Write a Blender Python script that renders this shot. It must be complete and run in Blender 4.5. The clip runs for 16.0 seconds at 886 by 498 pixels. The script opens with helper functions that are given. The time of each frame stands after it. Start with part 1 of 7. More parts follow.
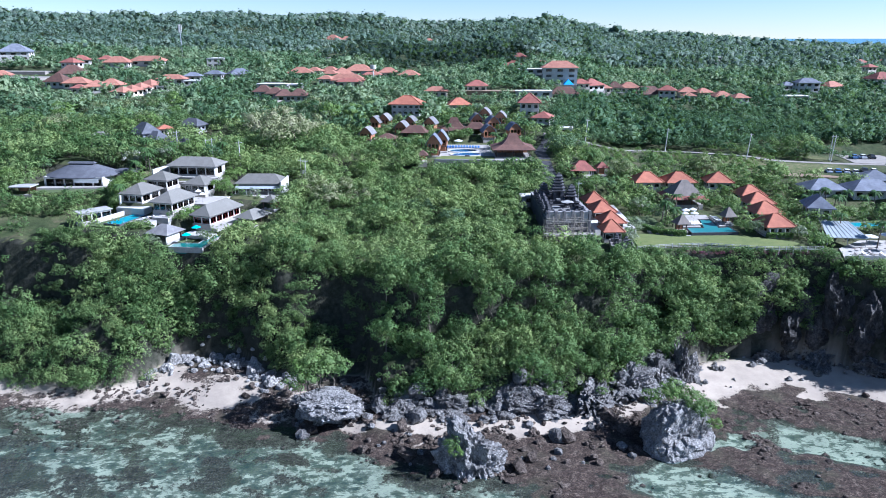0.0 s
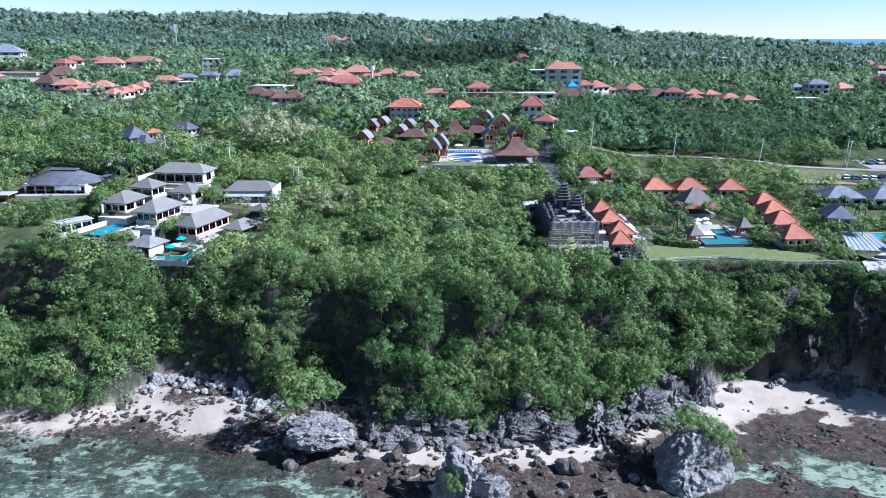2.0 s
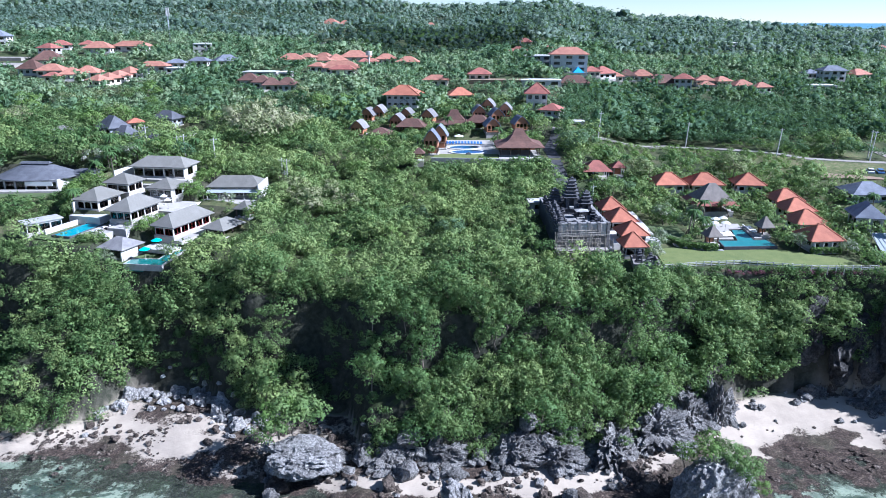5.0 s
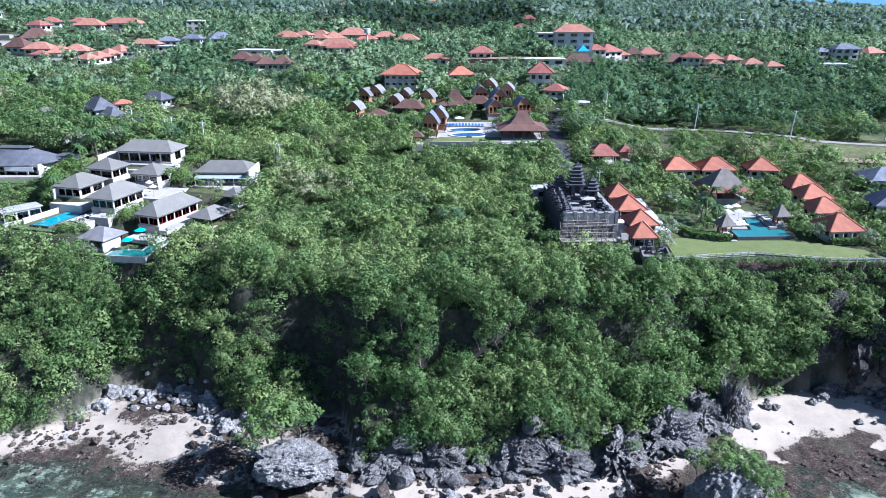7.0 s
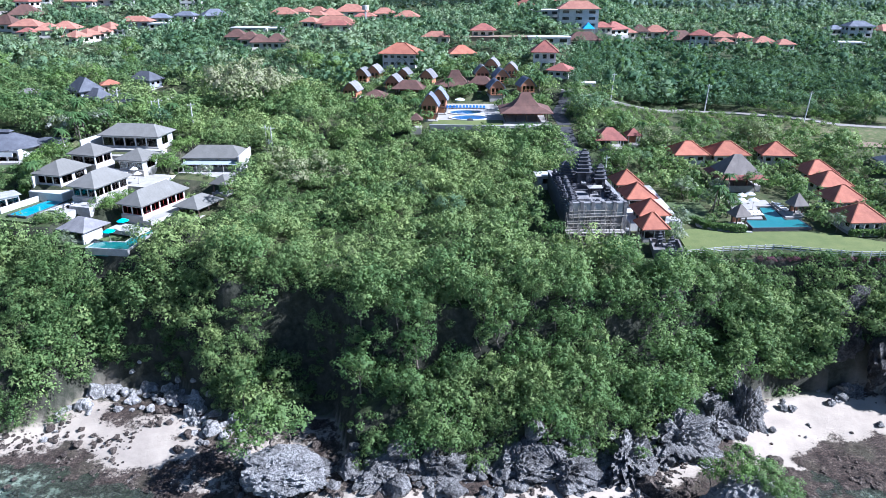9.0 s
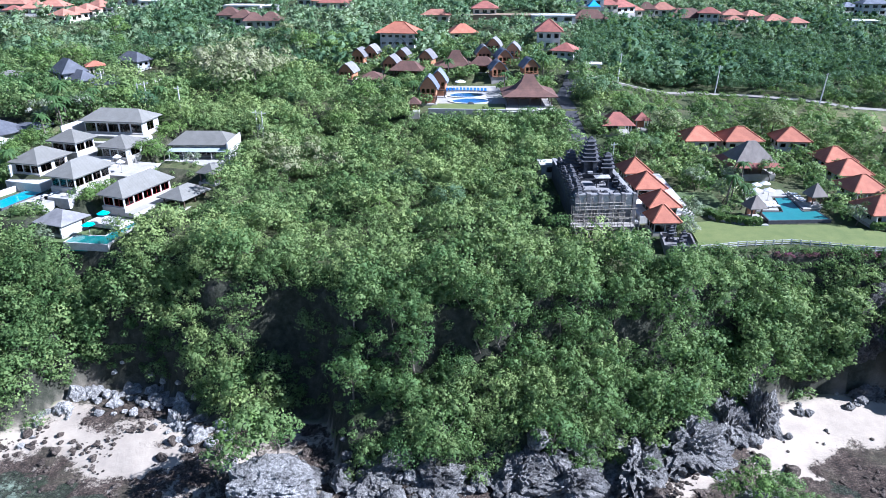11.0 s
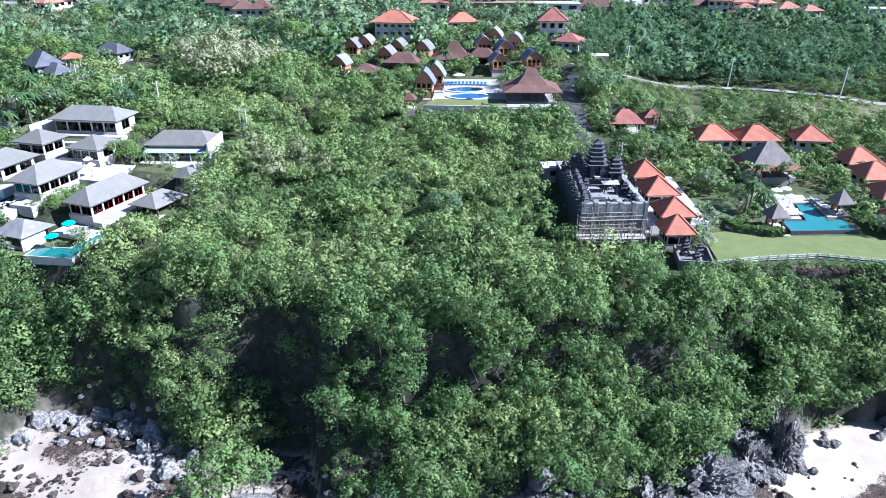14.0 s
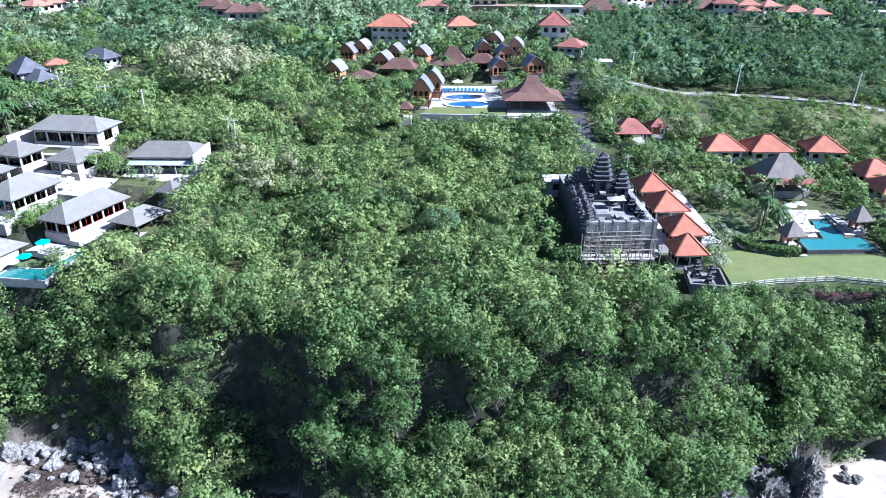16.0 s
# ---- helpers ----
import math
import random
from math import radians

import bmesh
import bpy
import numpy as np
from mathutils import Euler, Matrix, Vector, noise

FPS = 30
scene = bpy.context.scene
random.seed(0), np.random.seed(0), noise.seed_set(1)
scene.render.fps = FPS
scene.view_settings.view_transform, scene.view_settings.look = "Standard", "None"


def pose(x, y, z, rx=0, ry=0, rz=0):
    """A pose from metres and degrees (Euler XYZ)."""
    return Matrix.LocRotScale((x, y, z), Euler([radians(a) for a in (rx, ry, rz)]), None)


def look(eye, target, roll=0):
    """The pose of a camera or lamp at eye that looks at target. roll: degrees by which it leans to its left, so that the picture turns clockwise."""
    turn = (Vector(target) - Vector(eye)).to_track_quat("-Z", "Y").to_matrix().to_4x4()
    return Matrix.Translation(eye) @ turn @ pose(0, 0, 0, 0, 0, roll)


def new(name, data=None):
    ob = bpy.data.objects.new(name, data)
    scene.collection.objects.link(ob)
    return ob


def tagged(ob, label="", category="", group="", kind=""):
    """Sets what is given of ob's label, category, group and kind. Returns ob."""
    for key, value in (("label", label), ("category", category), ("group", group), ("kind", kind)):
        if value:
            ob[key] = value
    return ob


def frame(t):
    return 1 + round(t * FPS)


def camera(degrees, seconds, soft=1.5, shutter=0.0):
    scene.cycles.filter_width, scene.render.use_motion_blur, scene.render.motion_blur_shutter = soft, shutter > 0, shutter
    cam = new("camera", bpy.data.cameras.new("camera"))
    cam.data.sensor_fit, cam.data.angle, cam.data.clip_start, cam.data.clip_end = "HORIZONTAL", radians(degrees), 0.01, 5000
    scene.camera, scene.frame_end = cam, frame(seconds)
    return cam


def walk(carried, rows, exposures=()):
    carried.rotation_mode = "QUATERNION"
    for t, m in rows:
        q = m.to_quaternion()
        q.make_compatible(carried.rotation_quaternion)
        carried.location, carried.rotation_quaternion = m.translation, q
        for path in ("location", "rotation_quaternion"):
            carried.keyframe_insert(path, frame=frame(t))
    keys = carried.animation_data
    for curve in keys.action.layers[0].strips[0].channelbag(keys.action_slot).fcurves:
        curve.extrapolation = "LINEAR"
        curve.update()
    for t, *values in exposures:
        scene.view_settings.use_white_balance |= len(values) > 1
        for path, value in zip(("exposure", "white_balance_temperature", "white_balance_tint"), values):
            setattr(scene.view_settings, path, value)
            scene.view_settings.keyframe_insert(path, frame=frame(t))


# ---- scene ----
cam = camera(64.9, 16.0, soft=0.6)
METRES, EYE, TILT, LEAN, TURN = 65.0, 74.5, -16.8, 0.0, 0.0
ROWS = [
    (0.0, 0.0, 0.0, 0.0, -0.0, 0.0, -0.0),
    (0.5, 0.0019, 0.0372, 0.0111, 0.01, 0.01, -0.0),
    (1.0, 0.0038, 0.0738, 0.0223, 0.03, 0.0, -0.02),
    (1.5, 0.0059, 0.1097, 0.0336, 0.07, 0.01, -0.04),
    (2.0, 0.0075, 0.1449, 0.0447, 0.1, 0.02, -0.05),
    (2.5, 0.0095, 0.1794, 0.0556, 0.12, 0.03, -0.06),
    (3.0, 0.0115, 0.2135, 0.0662, 0.14, -0.01, -0.08),
    (3.5, 0.014, 0.2462, 0.075, 0.17, -0.16, -0.08),
    (4.0, 0.0162, 0.2776, 0.0845, 0.19, -0.45, -0.09),
    (6.5, 0.0271, 0.427, 0.1285, 0.33, -2.47, -0.17),
    (7.0, 0.0287, 0.456, 0.1368, 0.36, -2.92, -0.17),
    (7.5, 0.0305, 0.4845, 0.1455, 0.39, -3.37, -0.18),
    (8.0, 0.0321, 0.5133, 0.1541, 0.42, -3.82, -0.19),
    (8.5, 0.034, 0.542, 0.1628, 0.46, -4.29, -0.2),
    (9.0, 0.0353, 0.5703, 0.171, 0.49, -4.7, -0.21),
    (11.5, 0.0453, 0.7119, 0.2145, 0.65, -7.1, -0.24),
    (12.0, 0.0482, 0.7399, 0.2236, 0.68, -7.6, -0.25),
    (12.5, 0.0511, 0.7669, 0.2322, 0.7, -7.6, -0.25),
    (13.0, 0.053, 0.7937, 0.2406, 0.69, -7.6, -0.27),
    (13.5, 0.0562, 0.8202, 0.2489, 0.73, -7.58, -0.27),
    (14.0, 0.0592, 0.8468, 0.2576, 0.76, -7.58, -0.29),
    (14.5, 0.0618, 0.8737, 0.2667, 0.76, -7.58, -0.29),
    (15.0, 0.0637, 0.9002, 0.2754, 0.77, -7.56, -0.31),
    (15.5, 0.0659, 0.9267, 0.2838, 0.79, -7.53, -0.31),
    (16.0, 0.0674, 0.9535, 0.293, 0.8, -7.52, -0.33),
]
# seconds, stops, kelvin, tint
EXPOSURES = [(0.0, 1.24, 5080, 16), (4.0, 1.33, 5120, 16), (12.0, 1.55, 5170, 16), (16.0, 1.69, 5150, 16)]
walk(cam, [(t, pose(0, 0, EYE, TILT, LEAN, TURN) @ pose(METRES * x, METRES * y, METRES * z, 90 + pitch, roll, yaw)) for t, x, y, z, yaw, pitch, roll in ROWS], EXPOSURES)

# ---------------------------------------------------------------- light
SUN_EL, SUN_AZ = 38.0, 97.0          # degrees; azimuth clockwise from +y
world = bpy.data.worlds.new("world")
scene.world = world
world.use_nodes = True
wn = world.node_tree.nodes
sky = wn.new("ShaderNodeTexSky")
sky.sky_type, sky.sun_disc = "NISHITA", False
sky.sun_elevation, sky.sun_rotation = radians(SUN_EL), radians(SUN_AZ)
sky.altitude, sky.air_density, sky.dust_density, sky.ozone_density = 1500, 0.95, 0.0, 1.9
wn["Background"].inputs["Strength"].default_value = 0.052
world.node_tree.links.new(sky.outputs[0], wn["Background"].inputs["Color"])
sun_data = bpy.data.lights.new("sun", "SUN")
sun_data.energy, sun_data.angle, sun_data.color = 5.0, radians(0.55), (1.0, 0.965, 0.92)
sun = new("sun", sun_data)
to_sun = Vector((math.sin(radians(SUN_AZ)) * math.cos(radians(SUN_EL)), math.cos(radians(SUN_AZ)) * math.cos(radians(SUN_EL)), math.sin(radians(SUN_EL))))
sun.matrix_world = look(tuple(to_sun * 300), (0, 0, 0))


# ---------------------------------------------------------------- materials
class Nodes:
    """A small builder for one node material."""

    def __init__(self, name):
        self.mat = bpy.data.materials.new(name)
        self.mat.use_nodes = True
        self.tree = self.mat.node_tree
        self.bsdf = self.tree.nodes["Principled BSDF"]
        self.out = self.tree.nodes["Material Output"]

    def add(self, kind):
        return self.tree.nodes.new("ShaderNode" + kind)

    def attribute(self, name):
        n = self.add("Attribute")
        n.attribute_name = name
        return n

    def link(self, a, b):
        self.tree.links.new(a, b)

    def noise(self, size, detail=6, rough=0.6, stretch=None, coords="Object"):
        if coords == "World":
            src = self.add("NewGeometry").outputs["Position"]
        else:
            src = self.add("TexCoord").outputs[coords]
        if stretch:
            mp = self.add("Mapping")
            mp.inputs["Scale"].default_value = stretch
            self.link(src, mp.inputs["Vector"])
            src = mp.outputs[0]
        n = self.add("TexNoise")
        n.inputs["Scale"].default_value = 1.0 / size
        n.inputs["Detail"].default_value, n.inputs["Roughness"].default_value = detail, rough
        self.link(src, n.inputs["Vector"])
        return n.outputs["Fac"]

    def ramp(self, fac, stops):
        r = self.add("ValToRGB")
        els = r.color_ramp.elements
        while len(els) < len(stops):
            els.new(0.5)
        for e, (p, c) in zip(els, stops):
            e.position, e.color = p, (*c, 1)
        self.link(fac, r.inputs[0])
        return r.outputs[0]

    def mix(self, fac, a, b, mode="MIX"):
        m = self.add("Mix")
        m.data_type, m.blend_type = "RGBA", mode
        for src, i in ((fac, 0), (a, 6), (b, 7)):
            if isinstance(src, (int, float)):
                m.inputs[i].default_value = src
            elif isinstance(src, tuple):
                m.inputs[i].default_value = (*src, 1)
            else:
                self.link(src, m.inputs[i])
        return m.outputs[2]

    def math(self, op, a, b=0.0, c=0.0):
        m = self.add("Math")
        m.operation = op
        for i, s in enumerate((a, b, c)):
            if isinstance(s, (int, float)):
                m.inputs[i].default_value = s
            else:
                self.link(s, m.inputs[i])
        return m.outputs[0]

    def bump(self, height, strength, distance):
        b = self.add("Bump")
        b.inputs["Strength"].default_value, b.inputs["Distance"].default_value = strength, distance
        self.link(height, b.inputs["Height"])
        self.link(b.outputs[0], self.bsdf.inputs["Normal"])

    def done(self, color, rough=0.8, metal=0.0, spec=0.4):
        if isinstance(color, tuple):
            self.bsdf.inputs["Base Color"].default_value = (*color, 1)
        else:
            self.link(color, self.bsdf.inputs["Base Color"])
        if isinstance(rough, (int, float)):
            self.bsdf.inputs["Roughness"].default_value = rough
        else:
            self.link(rough, self.bsdf.inputs["Roughness"])
        self.bsdf.inputs["Metallic"].default_value = metal
        self.bsdf.inputs["Specular IOR Level"].default_value = spec
        return self.mat


def worn(name, base, dark, size=1.5, grain=0.12, rough=0.75, bump=0.3, metal=0.0, spread=0.1, stretch=None, spec=0.4):
    """A surface with broad stains, fine grain and a little colour change from object to object."""
    n = Nodes(name)
    broad, fine = n.noise(size, 5, 0.6, stretch), n.noise(grain, 4, 0.7, stretch)
    c = n.mix(n.ramp(broad, [(0.35, (0, 0, 0)), (0.7, (1, 1, 1))]), dark, base)
    c = n.mix(0.35, c, n.ramp(fine, [(0.3, tuple(0.55 * v for v in base)), (0.75, tuple(min(1, 1.25 * v) for v in base))]))
    info = n.add("ObjectInfo").outputs["Random"]
    hs = n.add("HueSaturation")
    n.link(n.math("MULTIPLY_ADD", info, 2 * spread, 1 - spread), hs.inputs["Value"])
    n.link(c, hs.inputs["Color"])
    n.bump(fine, bump, grain * 0.3)
    return n.done(hs.outputs[0], rough, metal, spec)


def tiled_roof(name, base, dark, course=0.34, rough=0.8):
    """Roof tiles: courses across the slope, columns down it, weathered patches."""
    n = Nodes(name)
    tc = n.add("TexCoord")
    sep = n.add("SeparateXYZ")
    n.link(tc.outputs["Object"], sep.inputs[0])
    lines = n.math("FRACT", n.math("MULTIPLY", sep.outputs["Z"], 1.9 / course))
    cols = n.math("PINGPONG", n.math("ADD", sep.outputs["X"], sep.outputs["Y"]), 0.13)
    broad, fine = n.noise(2.2, 6, 0.65), n.noise(0.3, 4, 0.7)
    c = n.mix(n.ramp(broad, [(0.36, (0, 0, 0)), (0.66, (1, 1, 1))]), dark, base)
    c = n.mix(n.ramp(fine, [(0.4, (0, 0, 0)), (0.75, (0.5, 0.5, 0.5))]), c, tuple(0.6 * v for v in base))
    c = n.mix(n.math("MULTIPLY", n.math("GREATER_THAN", lines, 0.86), 0.32), c, tuple(0.4 * v for v in dark))
    info = n.add("ObjectInfo").outputs["Random"]
    hs = n.add("HueSaturation")
    n.link(n.math("MULTIPLY_ADD", info, 0.26, 0.87), hs.inputs["Value"])
    n.link(c, hs.inputs["Color"])
    n.bump(n.math("ADD", lines, n.math("MULTIPLY", cols, 3.0)), 0.4, 0.05)
    return n.done(hs.outputs[0], rough, spec=0.2)


def leaf_material(name, stops, pale=0.0):
    n = Nodes(name)
    tint = n.attribute("tint").outputs["Fac"]
    isl = n.add("NewGeometry").outputs["Random Per Island"]
    info = n.add("ObjectInfo").outputs["Random"]
    k = n.math("ADD", n.math("MULTIPLY_ADD", tint, 0.62, 0.04), n.math("ADD", n.math("MULTIPLY", isl, 0.17), n.math("MULTIPLY", info, 0.16)))
    c = n.ramp(k, stops)
    n.link(c, n.bsdf.inputs["Base Color"])
    n.bsdf.inputs["Roughness"].default_value = 0.62
    n.bsdf.inputs["Specular IOR Level"].default_value = 0.14
    tr = n.add("BsdfTranslucent")
    n.link(n.mix(0.6, c, (0.20, 0.34, 0.08)), tr.inputs["Color"])
    ms = n.add("MixShader")
    ms.inputs[0].default_value = 0.28
    n.link(n.bsdf.outputs[0], ms.inputs[1])
    n.link(tr.outputs[0], ms.inputs[2])
    n.link(ms.outputs[0], n.out.inputs["Surface"])
    return n.mat


def water_material(name, tint, size, strength):
    n = Nodes(name)
    clear, gloss = n.add("BsdfTransparent"), n.add("BsdfGlossy")
    clear.inputs["Color"].default_value = (*tint, 1)
    gloss.inputs["Roughness"].default_value = 0.08
    lw = n.add("LayerWeight")
    b = n.add("Bump")
    b.inputs["Strength"].default_value, b.inputs["Distance"].default_value = strength, 0.1
    n.link(n.noise(size, 4, 0.6, coords="World"), b.inputs["Height"])
    n.link(b.outputs[0], gloss.inputs["Normal"])
    n.link(b.outputs[0], lw.inputs["Normal"])
    ms = n.add("MixShader")
    n.link(n.math("MULTIPLY_ADD", n.math("POWER", lw.outputs["Facing"], 5.0), 0.95, 0.02), ms.inputs[0])
    n.link(clear.outputs[0], ms.inputs[1])
    n.link(gloss.outputs[0], ms.inputs[2])
    n.link(ms.outputs[0], n.out.inputs["Surface"])
    return n.mat


def glass_material():
    n = Nodes("window_glass")
    clear, gloss, fres, ms = n.add("BsdfTransparent"), n.add("BsdfGlossy"), n.add("Fresnel"), n.add("MixShader")
    clear.inputs["Color"].default_value = (0.55, 0.6, 0.62, 1)
    gloss.inputs["Roughness"].default_value = 0.02
    fres.inputs["IOR"].default_value = 1.5
    n.link(fres.outputs[0], ms.inputs[0])
    n.link(clear.outputs[0], ms.inputs[1])
    n.link(gloss.outputs[0], ms.inputs[2])
    n.link(ms.outputs[0], n.out.inputs["Surface"])
    return n.mat


def rock_material(name, pale, mid, dark):
    n = Nodes(name)
    broad, fine, pits = n.noise(3.0, 7, 0.65, coords="World"), n.noise(0.5, 6, 0.75, coords="World"), n.noise(0.9, 5, 0.7, (1, 1, 0.45), "World")
    c = n.ramp(broad, [(0.3, dark), (0.48, mid), (0.7, pale)])
    c = n.mix(n.ramp(fine, [(0.38, (0.7, 0.7, 0.7)), (0.55, (0.0, 0.0, 0.0))]), c, tuple(0.55 * v for v in dark))
    c = n.mix(n.ramp(pits, [(0.58, (0, 0, 0)), (0.74, (0.7, 0.7, 0.7))]), c, pale)
    veins = n.math("ABSOLUTE", n.math("SUBTRACT", n.noise(1.7, 6, 0.72, (1, 1, 0.7), "World"), 0.5))
    small = n.math("ABSOLUTE", n.math("SUBTRACT", n.noise(0.45, 5, 0.75, coords="World"), 0.5))
    gap = n.math("MAXIMUM", n.ramp(veins, [(0.0, (1, 1, 1)), (0.022, (0, 0, 0))]), n.ramp(small, [(0.0, (0.7, 0.7, 0.7)), (0.025, (0, 0, 0))]))
    c = n.mix(n.math("MULTIPLY", gap, 0.7), c, tuple(0.45 * v for v in dark))
    relief = n.math("ADD", n.math("ADD", fine, pits), n.math("ADD", n.math("MULTIPLY", veins, 3.0), n.math("MULTIPLY", small, 1.5)))
    n.bump(relief, 1.0, 0.55)
    return n.done(c, 0.92, spec=0.2)


def ground_material():
    n = Nodes("ground")
    at = n.attribute("cover")
    sep = n.add("SeparateColor")
    n.link(at.outputs["Color"], sep.inputs[0])
    geo = n.add("NewGeometry")
    nz = n.add("SeparateXYZ")
    n.link(geo.outputs["True Normal"], nz.inputs[0])
    broad, fine, mid = n.noise(5, 6, 0.65, coords="World"), n.noise(0.35, 5, 0.75, coords="World"), n.noise(1.4, 6, 0.7, coords="World")
    soil = n.ramp(broad, [(0.3, (0.020, 0.030, 0.012)), (0.5, (0.045, 0.060, 0.022)), (0.72, (0.10, 0.09, 0.05))])
    dry = n.ramp(mid, [(0.3, (0.05, 0.08, 0.025)), (0.5, (0.115, 0.125, 0.05)), (0.7, (0.25, 0.19, 0.12))])
    sand = n.ramp(broad, [(0.3, (0.30, 0.255, 0.205)), (0.7, (0.43, 0.365, 0.285))])
    sand = n.mix(n.ramp(fine, [(0.60, (0, 0, 0)), (0.75, (0.3, 0.3, 0.3))]), sand, (0.22, 0.185, 0.15))
    reef = n.ramp(mid, [(0.30, (0.016, 0.014, 0.012)), (0.44, (0.070, 0.049, 0.038)), (0.58, (0.130, 0.096, 0.075)), (0.76, (0.26, 0.215, 0.172))])
    reef = n.mix(n.ramp(fine, [(0.42, (0.7, 0.7, 0.7)), (0.58, (0, 0, 0))]), reef, (0.025, 0.020, 0.016))
    streak = n.math("ABSOLUTE", n.math("SUBTRACT", n.noise(2.4, 7, 0.7, (0.75, 1.6, 1.0), "World"), 0.5))
    chips = n.math("ABSOLUTE", n.math("SUBTRACT", n.noise(0.7, 5, 0.75, (0.8, 1.4, 1.0), "World"), 0.5))
    crack = n.math("MAXIMUM", n.ramp(streak, [(0.0, (1, 1, 1)), (0.018, (0, 0, 0))]), n.ramp(chips, [(0.0, (0.8, 0.8, 0.8)), (0.022, (0, 0, 0))]))
    reef = n.mix(n.math("MULTIPLY", crack, 0.85), reef, (0.010, 0.011, 0.010))
    reef = n.mix(n.ramp(n.noise(7, 5, 0.6, coords="World"), [(0.5, (0, 0, 0)), (0.68, (0.55, 0.55, 0.55))]), reef, (0.075, 0.072, 0.045))
    cliff = n.ramp(mid, [(0.3, (0.014, 0.016, 0.011)), (0.5, (0.034, 0.036, 0.024)), (0.68, (0.062, 0.058, 0.044)), (0.85, (0.13, 0.12, 0.105))])
    c = n.mix(sep.outputs["Blue"], soil, dry)
    steep = n.ramp(n.math("ADD", nz.outputs["Z"], n.math("MULTIPLY", mid, 0.25)), [(0.80, (1, 1, 1)), (0.98, (0, 0, 0))])
    c = n.mix(n.math("MULTIPLY", steep, n.math("SUBTRACT", 1.0, sep.outputs["Blue"])), c, cliff)
    c = n.mix(sep.outputs["Red"], c, sand)
    spots = n.noise(2.1, 8, 0.72, (0.75, 1.3, 1.0), "World")
    weed = n.ramp(n.math("MULTIPLY_ADD", n.noise(12, 4, 0.6, (0.8, 1.2, 1.0), "World"), 0.42, n.math("MULTIPLY", spots, 0.8)), [(0.575, (0, 0, 0)), (0.605, (0.75, 0.75, 0.75)), (0.68, (0.97, 0.97, 0.97))])
    sep2 = n.add("SeparateXYZ")
    n.link(geo.outputs["Position"], sep2.inputs[0])
    deep = n.ramp(n.math("MULTIPLY", sep2.outputs["Z"], -1.0), [(0.0, (0, 0, 0)), (0.35, (1, 1, 1))])
    c = n.mix(n.math("MULTIPLY", weed, n.math("MULTIPLY", deep, sep.outputs["Red"])), c, n.ramp(mid, [(0.35, (0.030, 0.042, 0.036)), (0.5, (0.055, 0.060, 0.046)), (0.68, (0.12, 0.105, 0.075))]))
    edge = n.math("ADD", sep.outputs["Green"], n.math("MULTIPLY_ADD", n.noise(1.1, 7, 0.78, coords="World"), 1.7, -0.85))
    c = n.mix(n.ramp(edge, [(0.42, (0, 0, 0)), (0.60, (1, 1, 1))]), c, reef)
    rough = n.math("MULTIPLY", sep.outputs["Green"], n.math("ADD", n.math("MULTIPLY", streak, 3.5), n.math("MULTIPLY", chips, 1.6)))
    n.bump(n.math("ADD", n.math("ADD", n.math("MULTIPLY", mid, n.math("SUBTRACT", 1.0, n.math("MULTIPLY", sep.outputs["Red"], 0.6))), n.math("MULTIPLY", fine, 0.12)), rough), 0.85, 0.3)
    return n.done(c, 0.93, spec=0.2)


MAT_GROUND = ground_material()
MAT_SEA = water_material("sea_water", (0.79, 0.935, 0.90), 1.2, 0.25)
MAT_FARSEA = worn("open_sea", (0.10, 0.25, 0.34), (0.08, 0.20, 0.30), 60, 8, 0.35, 0.2)
MAT_POOL = water_material("pool_water", (0.74, 0.90, 0.86), 0.7, 0.10)
MAT_GLASS = glass_material()
MAT_LEAF = leaf_material("leaves", [(0.06, (0.026, 0.060, 0.022)), (0.30, (0.078, 0.138, 0.046)), (0.56, (0.148, 0.212, 0.076)), (0.95, (0.228, 0.285, 0.100))])
# Woods, grove and hill ramps run bluer than near leaves: haze put into colour.
MAT_WOODS = leaf_material("woodland_leaves", [(0.08, (0.034, 0.068, 0.034)), (0.34, (0.078, 0.140, 0.070)), (0.60, (0.142, 0.215, 0.112)), (0.92, (0.235, 0.29, 0.165))])
MAT_GROVE = leaf_material("grove_leaves", [(0.08, (0.022, 0.050, 0.027)), (0.35, (0.048, 0.100, 0.050)), (0.6, (0.088, 0.150, 0.076)), (0.92, (0.150, 0.205, 0.110))])
MAT_HILL = leaf_material("hazed_hill_leaves", [(0.06, (0.048, 0.080, 0.060)), (0.35, (0.086, 0.132, 0.100)), (0.6, (0.128, 0.176, 0.134)), (0.92, (0.178, 0.220, 0.168))])
MAT_DARKLEAF = leaf_material("very_dark_leaves", [(0.05, (0.010, 0.020, 0.018)), (0.5, (0.020, 0.038, 0.030)), (0.95, (0.045, 0.070, 0.048))])
MAT_DRYLEAF = leaf_material("pale_leaves", [(0.05, (0.08, 0.12, 0.045)), (0.35, (0.17, 0.20, 0.09)), (0.55, (0.28, 0.28, 0.16)), (0.8, (0.40, 0.37, 0.26))])
MAT_FLOWER = leaf_material("blossom_and_leaves", [(0.05, (0.07, 0.12, 0.05)), (0.45, (0.20, 0.23, 0.15)), (0.6, (0.50, 0.48, 0.42)), (0.95, (0.72, 0.69, 0.62))])
MAT_PURPLE = leaf_material("magenta_leaves", [(0.1, (0.05, 0.05, 0.03)), (0.5, (0.16, 0.04, 0.09)), (0.95, (0.28, 0.08, 0.16))])
MAT_LIME = leaf_material("young_leaves", [(0.05, (0.055, 0.115, 0.028)), (0.5, (0.120, 0.195, 0.050)), (0.95, (0.205, 0.265, 0.085))])
